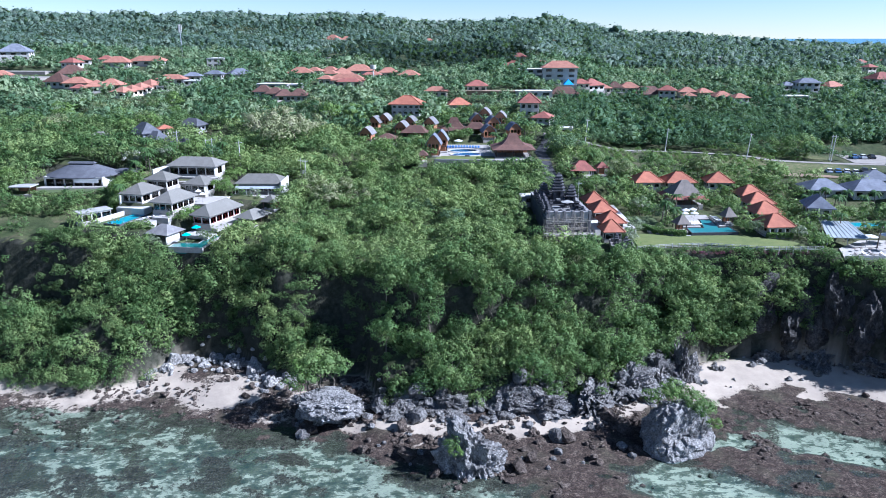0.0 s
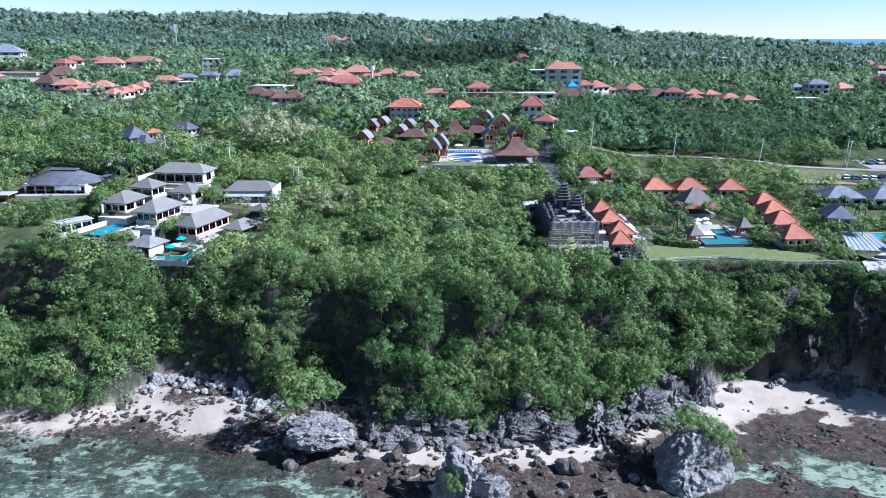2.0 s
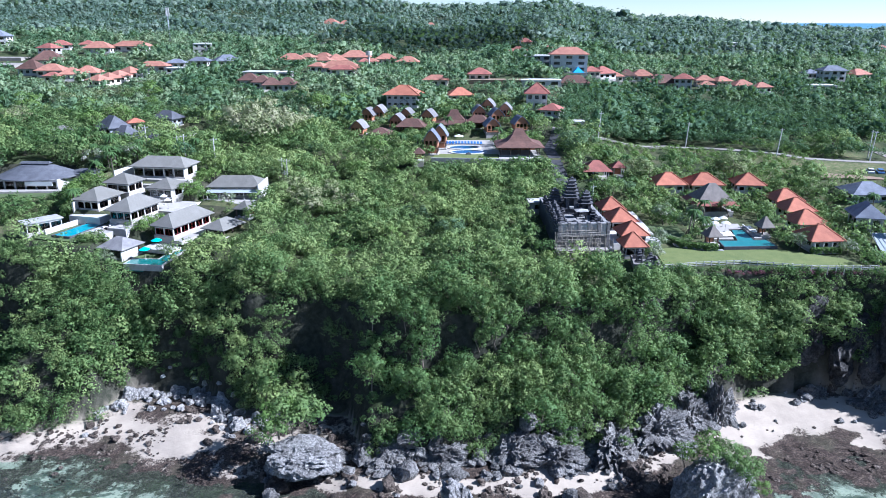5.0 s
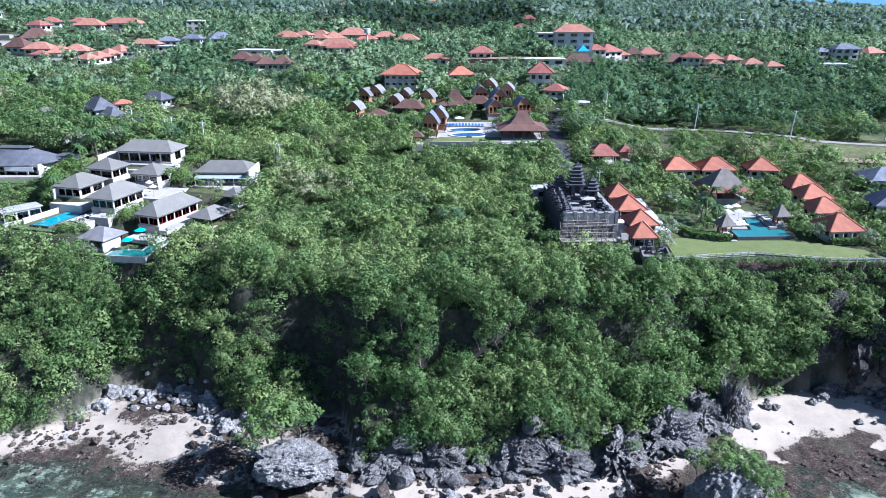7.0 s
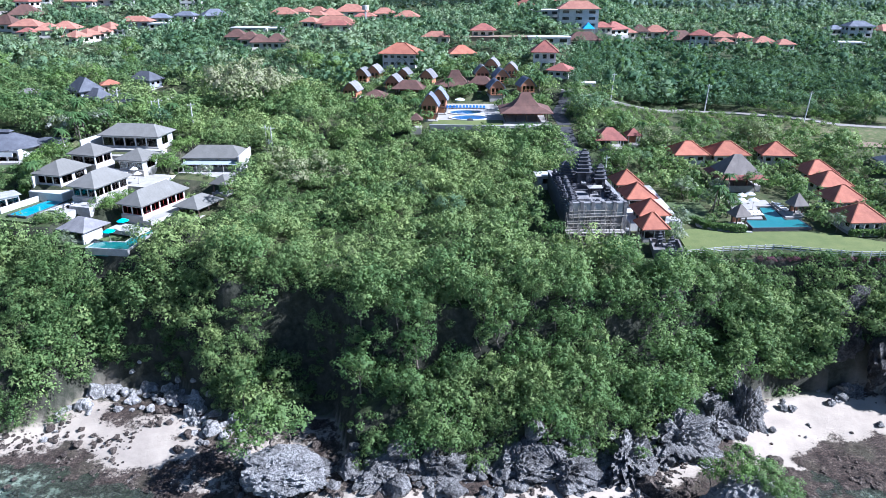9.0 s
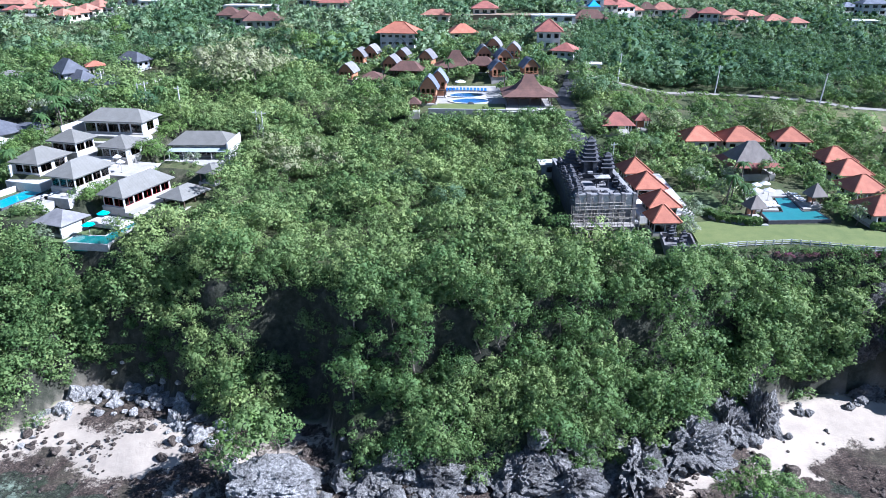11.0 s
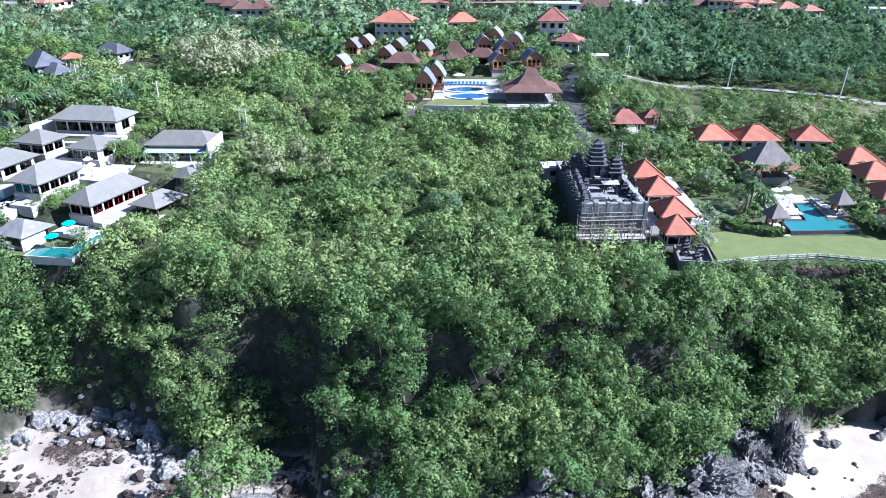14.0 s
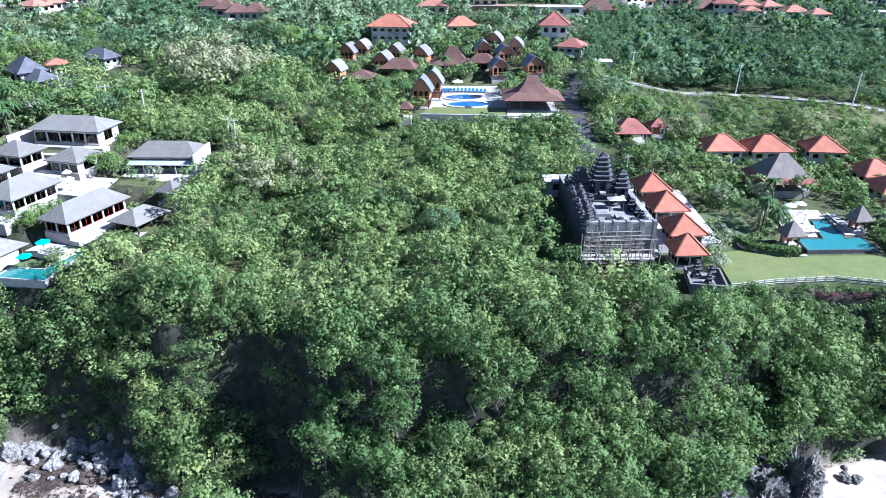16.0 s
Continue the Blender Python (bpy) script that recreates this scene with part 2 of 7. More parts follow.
MAT_BARK = worn("bark", (0.17, 0.14, 0.11), (0.09, 0.075, 0.06), 0.8, 0.08, 0.9, 0.6)
MAT_ROCK = rock_material("limestone", (0.52, 0.50, 0.465), (0.29, 0.278, 0.262), (0.075, 0.072, 0.070))
# Lit copy of limestone for sea stacks and overhang: sunlight put into the tones.
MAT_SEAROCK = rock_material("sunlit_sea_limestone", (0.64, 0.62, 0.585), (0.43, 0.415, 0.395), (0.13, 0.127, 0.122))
MAT_OLDSTONE = worn("weathered_pale_stone", (0.46, 0.435, 0.40), (0.24, 0.23, 0.215), 1.6, 0.15, 0.9, 0.4)
MAT_COURT = worn("stained_court_paving", (0.30, 0.29, 0.28), (0.10, 0.10, 0.10), 1.9, 0.15, 0.9, 0.3)
MAT_BAMBOO = worn("sunbleached_bamboo", (0.34, 0.305, 0.25), (0.17, 0.15, 0.125), 0.9, 0.1, 0.8, 0.2)
# Shaded copy of limestone: the right-hand cliff's shade is put into its colour.
MAT_CLIFFROCK = rock_material("shaded_cliff_limestone", (0.22, 0.205, 0.19), (0.10, 0.095, 0.09), (0.03, 0.029, 0.028))
MAT_WETROCK = rock_material("intertidal_rock", (0.30, 0.245, 0.20), (0.155, 0.122, 0.098), (0.045, 0.037, 0.032))
MAT_PALEROCK = rock_material("pale_limestone", (0.74, 0.71, 0.66), (0.56, 0.535, 0.50), (0.26, 0.25, 0.235))
MAT_WHITE = worn("white_plaster", (0.53, 0.515, 0.48), (0.40, 0.39, 0.37), 2.0, 0.3, 0.8, 0.1, spread=0.05)
MAT_CREAM = worn("cream_plaster", (0.66, 0.60, 0.50), (0.50, 0.45, 0.37), 2.5, 0.3, 0.8, 0.1)
MAT_GREYWALL = worn("grey_plaster", (0.34, 0.36, 0.40), (0.24, 0.25, 0.28), 2.5, 0.3, 0.8, 0.1)
MAT_CONCRETE = worn("concrete", (0.42, 0.41, 0.39), (0.24, 0.235, 0.225), 2.0, 0.2, 0.85, 0.25)
MAT_PAVING = worn("pale_paving", (0.40, 0.375, 0.335), (0.28, 0.26, 0.235), 1.8, 0.25, 0.8, 0.2)
# Paler than the near orange tiles: distance haze put into the town roofs' colour.
MAT_TOWNTILE = tiled_roof("hazed_clay_tiles", (0.40, 0.190, 0.130), (0.28, 0.125, 0.090))
MAT_SLATE = tiled_roof("grey_shingles", (0.185, 0.178, 0.158), (0.150, 0.144, 0.126), 0.3)
MAT_DARKROOF = tiled_roof("dark_shingles", (0.115, 0.12, 0.135), (0.075, 0.078, 0.09), 0.3)
MAT_BLUEROOF = tiled_roof("blue_grey_shingles", (0.20, 0.215, 0.25), (0.12, 0.13, 0.155), 0.3)
MAT_ORANGE = tiled_roof("orange_clay_tiles", (0.44, 0.172, 0.105), (0.30, 0.112, 0.072))
MAT_REDTILE = tiled_roof("weathered_red_tiles", (0.33, 0.125, 0.095), (0.20, 0.08, 0.065))
MAT_BROWNROOF = tiled_roof("brown_wood_shingles", (0.155, 0.085, 0.065), (0.095, 0.055, 0.045), 0.26)
MAT_THATCH = worn("old_thatch", (0.20, 0.175, 0.15), (0.115, 0.10, 0.09), 1.2, 0.1, 0.95, 0.7, stretch=(1, 1, 0.25))
MAT_LIGHTSHINGLE = tiled_roof("silvered_shingles", (0.25, 0.24, 0.235), (0.15, 0.145, 0.145), 0.28)
MAT_WOOD = worn("reddish_timber", (0.42, 0.19, 0.10), (0.30, 0.13, 0.07), 0.9, 0.06, 0.6, 0.25, stretch=(6, 6, 0.6))
MAT_DARKWOOD = worn("dark_timber", (0.11, 0.07, 0.05), (0.06, 0.04, 0.03), 0.9, 0.06, 0.6, 0.25, stretch=(6, 6, 0.6))
MAT_GREYWOOD = worn("weathered_timber", (0.36, 0.33, 0.29), (0.22, 0.20, 0.175), 0.9, 0.06, 0.85, 0.35, stretch=(1, 1, 4))
MAT_LAVA = worn("black_lava_stone", (0.085, 0.085, 0.092), (0.035, 0.035, 0.04), 0.7, 0.09, 0.9, 0.7, spread=0.2)
MAT_LAVAWALL = worn("weathered_stone_blocks", (0.22, 0.205, 0.195), (0.085, 0.08, 0.08), 1.4, 0.12, 0.9, 0.6, stretch=(1, 1, 2.2))
MAT_ASPHALT = worn("asphalt", (0.06, 0.06, 0.065), (0.042, 0.042, 0.046), 3, 0.1, 0.9, 0.3)
MAT_TRACK = worn("pale_limestone_track", (0.29, 0.265, 0.23), (0.19, 0.17, 0.145), 3, 0.2, 0.9, 0.3)
MAT_DIRT = worn("bare_reddish_earth", (0.27, 0.19, 0.125), (0.17, 0.125, 0.08), 5, 0.3, 0.95, 0.4)
MAT_LAWN = worn("mown_lawn", (0.135, 0.155, 0.045), (0.080, 0.110, 0.028), 2.6, 0.15, 0.9, 0.5)
MAT_TURF = worn("garden_turf", (0.085, 0.115, 0.04), (0.055, 0.08, 0.028), 2.5, 0.15, 0.9, 0.5)
MAT_DEEPTILE = worn("deep_blue_pool_tiles", (0.03, 0.14, 0.42), (0.02, 0.11, 0.36), 2, 0.2, 0.4, 0.05)
MAT_GREENTILE = worn("green_stone_pool_tiles", (0.035, 0.20, 0.20), (0.025, 0.15, 0.155), 2, 0.2, 0.4, 0.05)
MAT_TEALTILE = worn("turquoise_pool_tiles", (0.05, 0.42, 0.55), (0.04, 0.36, 0.48), 2, 0.2, 0.4, 0.05)
MAT_TEALCLOTH = worn("turquoise_canvas", (0.03, 0.50, 0.48), (0.02, 0.42, 0.42), 1, 0.1, 0.8, 0.1)
MAT_WHITECLOTH = worn("white_canvas", (0.82, 0.81, 0.78), (0.72, 0.71, 0.68), 1, 0.1, 0.8, 0.1)
MAT_STEEL = worn("galvanised_steel", (0.55, 0.56, 0.57), (0.42, 0.43, 0.44), 0.8, 0.1, 0.45, 0.05, metal=0.8)
MAT_POLE = worn("concrete_pole", (0.52, 0.51, 0.49), (0.40, 0.39, 0.37), 1.5, 0.1, 0.8, 0.1)
MAT_SHEET = worn("translucent_roof_sheeting", (0.36, 0.40, 0.41), (0.25, 0.28, 0.29), 2.5, 0.2, 0.7, 0.1)
MAT_TYRE = worn("tyre_rubber", (0.03, 0.03, 0.03), (0.02, 0.02, 0.02), 0.3, 0.05, 0.85, 0.1)
MAT_CARWHITE = worn("white_car_paint", (0.75, 0.76, 0.78), (0.68, 0.69, 0.71), 2, 0.2, 0.25, 0.0)
MAT_CARBLUE = worn("blue_car_paint", (0.12, 0.22, 0.42), (0.10, 0.19, 0.37), 2, 0.2, 0.25, 0.0)
MAT_CARDARK = worn("dark_car_paint", (0.04, 0.045, 0.05), (0.03, 0.033, 0.04), 2, 0.2, 0.25, 0.0)
MAT_INTERIOR = worn("interior_floor", (0.28, 0.24, 0.20), (0.2, 0.17, 0.14), 2, 0.2, 0.7, 0.1)
MAT_TENT = worn("blue_canvas", (0.03, 0.30, 0.62), (0.02, 0.25, 0.55), 1, 0.1, 0.7, 0.1)
MAT_REDPAINT = worn("red_lacquer", (0.30, 0.03, 0.025), (0.2, 0.025, 0.02), 1, 0.1, 0.5, 0.1)

# ---------------------------------------------------------------- terrain
def smooth(a, b, v):
    t = np.clip((v - a) / (b - a), 0, 1)
    return t * t * (3 - 2 * t)


def lattice(ix, iy, seed):
    n = np.sin(ix * 127.1 + iy * 311.7 + seed * 74.7) * 43758.5453
    return n - np.floor(n)


def value_noise(x, y, seed=0):
    ix, iy = np.floor(x), np.floor(y)
    fx, fy = x - ix, y - iy
    fx, fy = fx * fx * (3 - 2 * fx), fy * fy * (3 - 2 * fy)
    a, b = lattice(ix, iy, seed), lattice(ix + 1, iy, seed)
    c, d = lattice(ix, iy + 1, seed), lattice(ix + 1, iy + 1, seed)
    return (a * (1 - fx) + b * fx) * (1 - fy) + (c * (1 - fx) + d * fx) * fy


def fbm(x, y, size, octaves=4, seed=0):
    out, amp, total = 0.0, 1.0, 0.0
    for n in range(octaves):
        out = out + amp * value_noise(x / size + 17.3 * n, y / size - 9.1 * n, seed + n)
        total += amp
        amp, size = amp * 0.5, size * 0.5
    return out / total * 2 - 1


def shore_line(x):
    """The upper edge of the beach."""
    return np.interp(x, [-220, -120, -90, -76, -66, -56, -46, -36, -29, -23, -18, -13, -6, 15, 30, 45, 55, 66, 78, 88, 98, 112, 130, 220],
                     [150, 148, 144, 143, 145, 142, 138, 136, 139, 140, 136, 129, 127, 128, 131, 138, 145, 150, 151, 148, 142, 132, 122, 110])


def shore_depth(x, y):
    """Distance seaward from the upper edge of the beach; the western bay is steeper."""
    return (shore_line(x) - y) * (1 + 0.32 * smooth(-24, -42, x))


def cliff_base(x):
    return np.interp(x, [-220, -120, -90, -76, -68, -62, -49, -42, -36, -29, -23, -17, -13, -6, 15, 30, 45, 55, 66, 78, 88, 98, 112, 130, 220],
                     [150, 147, 140, 138, 141, 150.5, 150.5, 145, 141, 139, 142, 140, 129, 127, 128, 131, 138, 145, 150, 151, 148, 142, 132, 122, 110])


def cliff_top(x):
    return np.interp(x, [-220, -120, -95, -72, -52, -38, -26, -17, -8, 10, 25, 38, 46, 60, 86, 95, 104, 118, 135, 220],
                     [172, 171, 167, 160, 157, 156, 158, 154, 149, 149, 152, 153, 156, 157, 157, 153, 149, 140, 130, 118])


def top_height(x):
    return np.interp(x, [-220, -120, -90, -70, -50, -25, 0, 25, 45, 80, 220],
                     [30, 30, 29.0, 27, 25.5, 24, 23.5, 25.5, 26, 26, 26])


RIDGE_AZ = [-0.75, -0.6, -0.42, -0.35, -0.3, -0.22, -0.15, -0.07, 0.05, 0.15, 0.24, 0.34, 0.5, 0.65, 0.8]
RIDGE_Z = [110, 122, 105, 106, 116, 106, 112, 105, 93, 101, 84, 74, 54, 46, 42]

# terraces: middle x, middle y, half width, half depth, level, edge
PADS = [
    (4, 240, 40, 15, 37.2, 4), (-104, 197, 13, 9, 34.2, 4), (-81, 171, 8, 8, 30.0, 3),
    (-73, 201, 12, 5.5, 36.0, 2.5), (-78, 186, 7, 7, 33.1, 2), (-66, 186, 6, 6, 31.4, 2.5), (-71, 176, 5, 6, 30.8, 3), (-57, 174, 7, 8, 28.8, 3), (-63, 163, 8, 5, 26.8, 2.5),
    (-52, 198, 9, 7, 31.3, 3), (66, 166, 30, 7.5, 26.6, 2.5), (68, 190, 32, 14, 27.0, 5),
    (104, 161, 11, 8, 25.3, 2.5), (112, 186, 14, 10, 27.6, 4), (140, 246, 22, 12, 33.0, 6),
]


def ground_height(x, y):
    x, y = np.asarray(x, float), np.asarray(y, float)
    az = x / np.maximum(y, 60.0)
    base, top, zt = cliff_base(x), cliff_top(x), top_height(x)
    s = y - top
    left = np.interp(s, [0, 8, 26, 40, 60, 110, 180, 290, 600, 1000], [0, 1.2, 6.5, 9, 10, 14, 20, 31, 39, 58])
    mid = np.interp(s, [0, 50, 68, 76, 110, 135, 200, 330, 700, 1000], [0, 5.5, 9.5, 13, 15, 19, 27, 30, 46, 64])
    right = np.interp(s, [0, 10, 45, 60, 100, 200, 300, 500, 1000], [0, 0.8, 2.0, 3.2, 7, 14.5, 19, 26, 34])
    wl, wr = smooth(-0.16, -0.30, az), smooth(0.14, 0.28, az)
    plateau = zt + left * wl + right * wr + mid * (1 - wl - wr)
    far = smooth(700, 1650, y)
    ridge = np.interp(az, RIDGE_AZ, RIDGE_Z) - 7 + 9 * fbm(x, y, 240, 3, 5)
    drop = np.clip((y - 1700) / 900, 0, 1)
    plateau = plateau * (1 - far) + ridge * far - 120 * drop * drop
    plateau = plateau + smooth(15, 60, s) * 0.8 * fbm(x, y, 26, 3, 2) + smooth(150, 400, s) * 4 * fbm(x, y, 140, 3, 3) + smooth(550, 900, s) * smooth(1650, 1200, y) * 13 * fbm(x, y, 330, 3, 6)
    for px, py, hw, hd, level, edge in PADS:
        out = np.maximum(np.abs(x - px) - hw, np.abs(y - py) - hd)
        k = 1 - smooth(0, edge, out)
        plateau = plateau * (1 - k) + level * k
    # cliff face
    rough = 1.6 * fbm(x, y, 9, 4, 7)
    t = np.clip((y + rough - base) / (top - base), 0, 1)
    step = np.interp(t, [0, 0.08, 0.55, 0.72, 1.0], [0, 0.10, 0.50, 0.93, 1.0])
    wall = np.interp(t, [0, 0.1, 0.6, 0.74, 1.0], [0, 0.14, 0.42, 0.94, 1.0])
    steep = np.where(x > 52, t ** 0.55, np.where(x < -84, wall, np.where(x < -40, t ** 0.8, step)))
    # beach, reef and sea bottom
    d = shore_depth(x, y)
    beach = np.interp(d, [0, 6, 12, 17, 24, 40, 120, 400], [2.6, 1.7, 0.6, 0.0, -0.35, -0.8, -3, -9])
    reef = reef_cover(x, y)
    flats = smooth(-6, 10, x + 0.5 * (y - 108))
    beach = beach + reef * ((0.15 + 0.85 * flats) * np.interp(d, [0, 12, 24, 40, 60], [0.0, 0.1, 0.5, 0.95, 1.4]) + 0.30 * fbm(x, y, 2.6, 3, 11) + 0.55 * np.abs(fbm(0.75 * x, 1.6 * y, 4.5, 4, 14)) - 0.12) \
        + 0.25 * smooth(4, 20, d) * fbm(x, y, 5, 3, 13)
    face = 2.6 + steep * (zt - 2.6) + np.sin(np.pi * t) * (1.6 * fbm(x, y, 6, 3, 9) + 1.5 * fbm(x, y, 1.9, 3, 10) + smooth(55, 75, x) * (2.2 * fbm(x, y, 4.0, 3, 16) - 0.6))
    return np.where(y < base, beach, np.where(y < top, face, plateau))


def reef_cover(x, y):
    """How far the bottom is brown reef rock: flats to the right, rubble shelf along the beach."""
    d = shore_depth(x, y)
    n = fbm(x, y, 9, 6, 25)
    right = smooth(2, 16, x + 0.5 * (y - 108)) * smooth(9, 14, d + 4 * fbm(x, y, 7, 3, 21))
    along = (x - 62) * 0.93 - (y - 122) * 0.36
    across = (x - 62) * 0.36 + (y - 122) * 0.93 + 7 * fbm(x, y, 16, 3, 23)
    channel = smooth(5.5, 2.0, np.abs(across)) * smooth(-2, 10, along) + smooth(6, 3, np.abs(across + 22)) * smooth(-26, -14, along)
    right = right * (1 - np.clip(channel, 0, 1)) * smooth(-0.42, -0.2, n)
    patch = fbm(x + 0.6 * y, y * 1.6, 5.0, 4, 27)
    left = smooth(9, 16, d + 5 * n) * smooth(80, 46, d + 8 * n) * (0.58 + 0.95 * patch + 0.3 * n + 0.012 * (24 - d))
    left = left * smooth(4, -8, x - 4 + 0.5 * (y - 108))
    mid = smooth(7, 10, d) * smooth(24, 17, d) * smooth(-38, -28, x) * smooth(20, 8, x) * smooth(-0.45, 0.15, n + 0.5 * patch)
    corner = smooth(-60, -74, x + 0.9 * (y - 106)) * smooth(24, 34, d) * (0.6 + 0.7 * patch)
    return np.clip(np.maximum(np.maximum(right, left), np.maximum(corner, mid)), 0, 1) * smooth(62, 84, y)


def sand_cover(x, y):
    """How far the dry shore is clean sand: three bays between rocks, and the sea bottom."""
    d = shore_depth(x, y) + 2.5 * fbm(x, y, 7, 4, 31)
    left = smooth(-82, -74, x) * smooth(-34, -42, x) * np.maximum(smooth(3.5, 6, d), 0.75 * smooth(0.1, -0.3, fbm(x, y, 5, 3, 32))) * smooth(17, 12, d)
    left = left * smooth(-0.30, 0.05, fbm(x, y, 5.5, 5, 36) + 0.55 * np.exp(-((x + 68) / 9) ** 2 - ((d - 9) / 3.5) ** 2) - 0.12)
    west = smooth(-78, -86, x) * smooth(2, 4, d) * smooth(12, 8, d)
    mid = smooth(-12, -5, x) * smooth(46, 40, x) * smooth(3.5, 5.5, d) * smooth(11, 8.5, d)
    right = smooth(46, 54, x) * smooth(0.5, 2.5, d) * smooth(19, 15, d)
    return np.clip(np.maximum(np.maximum(left, west), np.maximum(np.maximum(mid, right), smooth(22, 27, d))), 0, 1)

# ---------------------------------------------------------------- mesh helpers
class Geo:
    """Vertices and faces of one mesh."""

    def __init__(self):
        self.v, self.f = [], []

    def add(self, verts, faces):
        n = len(self.v)
        self.v += [tuple(p) for p in verts]
        self.f += [tuple(i + n for i in q) for q in faces]
        return self

    def box(self, x0, x1, y0, y1, z0, z1):
        return self.add([(x, y, z) for z in (z0, z1) for x, y in ((x0, y0), (x1, y0), (x1, y1), (x0, y1))],
                        [(3, 2, 1, 0), (4, 5, 6, 7), (0, 1, 5, 4), (1, 2, 6, 5), (2, 3, 7, 6), (3, 0, 4, 7)])

    def beam(self, p, q, w, h=None, sides=4):
        """A bar from p to q."""
        p, q = Vector(p), Vector(q)
        d = (q - p).normalized()
        a = d.cross((0, 0, 1) if abs(d.z) < 0.95 else (0, 1, 0)).normalized()
        b = a.cross(d)
        h = h or w
        ring = [(math.cos(2 * math.pi * (i + 0.5) / sides), math.sin(2 * math.pi * (i + 0.5) / sides)) for i in range(sides)]
        k = 0.7071 if sides == 4 else 0.5
        vs = [e + a * (c * w * k) + b * (s * h * k) for e in (p, q) for c, s in ring]
        fs = [(i, (i + 1) % sides, sides + (i + 1) % sides, sides + i) for i in range(sides)]
        return self.add(vs, fs + [tuple(range(sides - 1, -1, -1)), tuple(range(sides, 2 * sides))])

    def tube(self, x, y, z0, z1, r0, r1=None, sides=10):
        r1 = r0 if r1 is None else r1
        vs = [(x + r * math.cos(6.28318 * i / sides), y + r * math.sin(6.28318 * i / sides), z) for z, r in ((z0, r0), (z1, r1)) for i in range(sides)]
        fs = [(i, (i + 1) % sides, sides + (i + 1) % sides, sides + i) for i in range(sides)]
        return self.add(vs, fs + [tuple(range(sides - 1, -1, -1)), tuple(range(sides, 2 * sides))])

    def rings(self, rows, x=0.0, y=0.0):
        """Stacked rectangles (half width, half depth, z), lofted and closed."""
        vs = [(x + sx * a, y + sy * b, z) for a, b, z in rows for sx, sy in ((-1, -1), (1, -1), (1, 1), (-1, 1))]
        fs = [(4 * k + i, 4 * k + (i + 1) % 4, 4 * k + 4 + (i + 1) % 4, 4 * k + 4 + i) for k in range(len(rows) - 1) for i in range(4)]
        n = 4 * (len(rows) - 1)
        return self.add(vs, fs + [(3, 2, 1, 0), (n, n + 1, n + 2, n + 3)])

    def outline(self, pts, z0, z1):
        n = len(pts)
        vs = [(x, y, z) for z in (z0, z1) for x, y in pts]
        return self.add(vs, [(i, (i + 1) % n, n + (i + 1) % n, n + i) for i in range(n)] + [tuple(range(n - 1, -1, -1)), tuple(range(n, 2 * n))])

    def wall(self, p, q, z0, z1, thick, holes=()):
        """A straight wall from p to q (2D) with openings (from, to, bottom, top) along it, as one closed shell."""
        p, q = Vector(p), Vector(q)
        d = (q - p).normalized()
        nrm, length = Vector((d.y, -d.x)) * (thick / 2), (q - p).length
        us = sorted({0.0, length, *[v for h in holes for v in h[:2]]})
        zs = sorted({z0, z1, *[v for h in holes for v in h[2:]]})
        nu, nz = len(us), len(zs)
        full = [[not any(a <= (us[i] + us[i + 1]) / 2 <= b and lo <= (zs[j] + zs[j + 1]) / 2 <= hi for a, b, lo, hi in holes) for j in range(nz - 1)] for i in range(nu - 1)]
        vs = [(p.x + d.x * u + k * nrm.x, p.y + d.y * u + k * nrm.y, z) for k in (1, -1) for u in us for z in zs]
        o, fs = nu * nz, []
        for i in range(nu - 1):
            for j in range(nz - 1):
                if not full[i][j]:
                    continue
                a, b, c, e = i * nz + j, (i + 1) * nz + j, (i + 1) * nz + j + 1, i * nz + j + 1
                fs += [(a, b, c, e), (o + e, o + c, o + b, o + a)]
                if i == 0 or not full[i - 1][j]:
                    fs.append((a, e, o + e, o + a))
                if i == nu - 2 or not full[i + 1][j]:
                    fs.append((b, o + b, o + c, c))
                if j == 0 or not full[i][j - 1]:
                    fs.append((a, o + a, o + b, b))
                if j == nz - 2 or not full[i][j + 1]:
                    fs.append((e, c, o + c, o + e))
        return self.add(vs, fs)


MESHES = {}


def mesh(geo, material, name="mesh", smooth_faces=False):
    me = bpy.data.meshes.new(name)
    me.from_pydata(geo.v, [], geo.f)
    me.materials.append(material)
    if smooth_faces:
        me.polygons.foreach_set("use_smooth", [True] * len(me.polygons))
    me.update()
    return me


def part(name, geo, material, parent, label="", m=None, smooth_faces=False):
    """One mesh object under a thing or a part."""
    ob = new(name, geo if isinstance(geo, bpy.types.Mesh) else mesh(geo, material, name, smooth_faces))
    ob.parent = parent
    if m is not None:
        ob.matrix_basis = m
    return tagged(ob, label)


def thing(name, x, y, z, rz, label, category, group="", kind=""):
    ob = new(name)
    ob.matrix_basis = pose(x, y, z, 0, 0, rz)
    return tagged(ob, label, category, group, kind)


def solid(name, geo, material, label, category, group="", kind="", m=None, smooth_faces=False):
    """A thing that is one mesh."""
    ob = new(name, mesh(geo, material, name, smooth_faces))
    if m is not None:
        ob.matrix_basis = m
    return tagged(ob, label, category, group, kind)


def gz(x, y):
    return float(ground_height(np.array([x]), np.array([y]))[0])


FOOT = []     # footprints kept free of trees: x, y, half width, half depth, turn in degrees


def keep_free(x, y, hw, hd, rz=0.0):
    FOOT.append((x, y, hw, hd, rz))


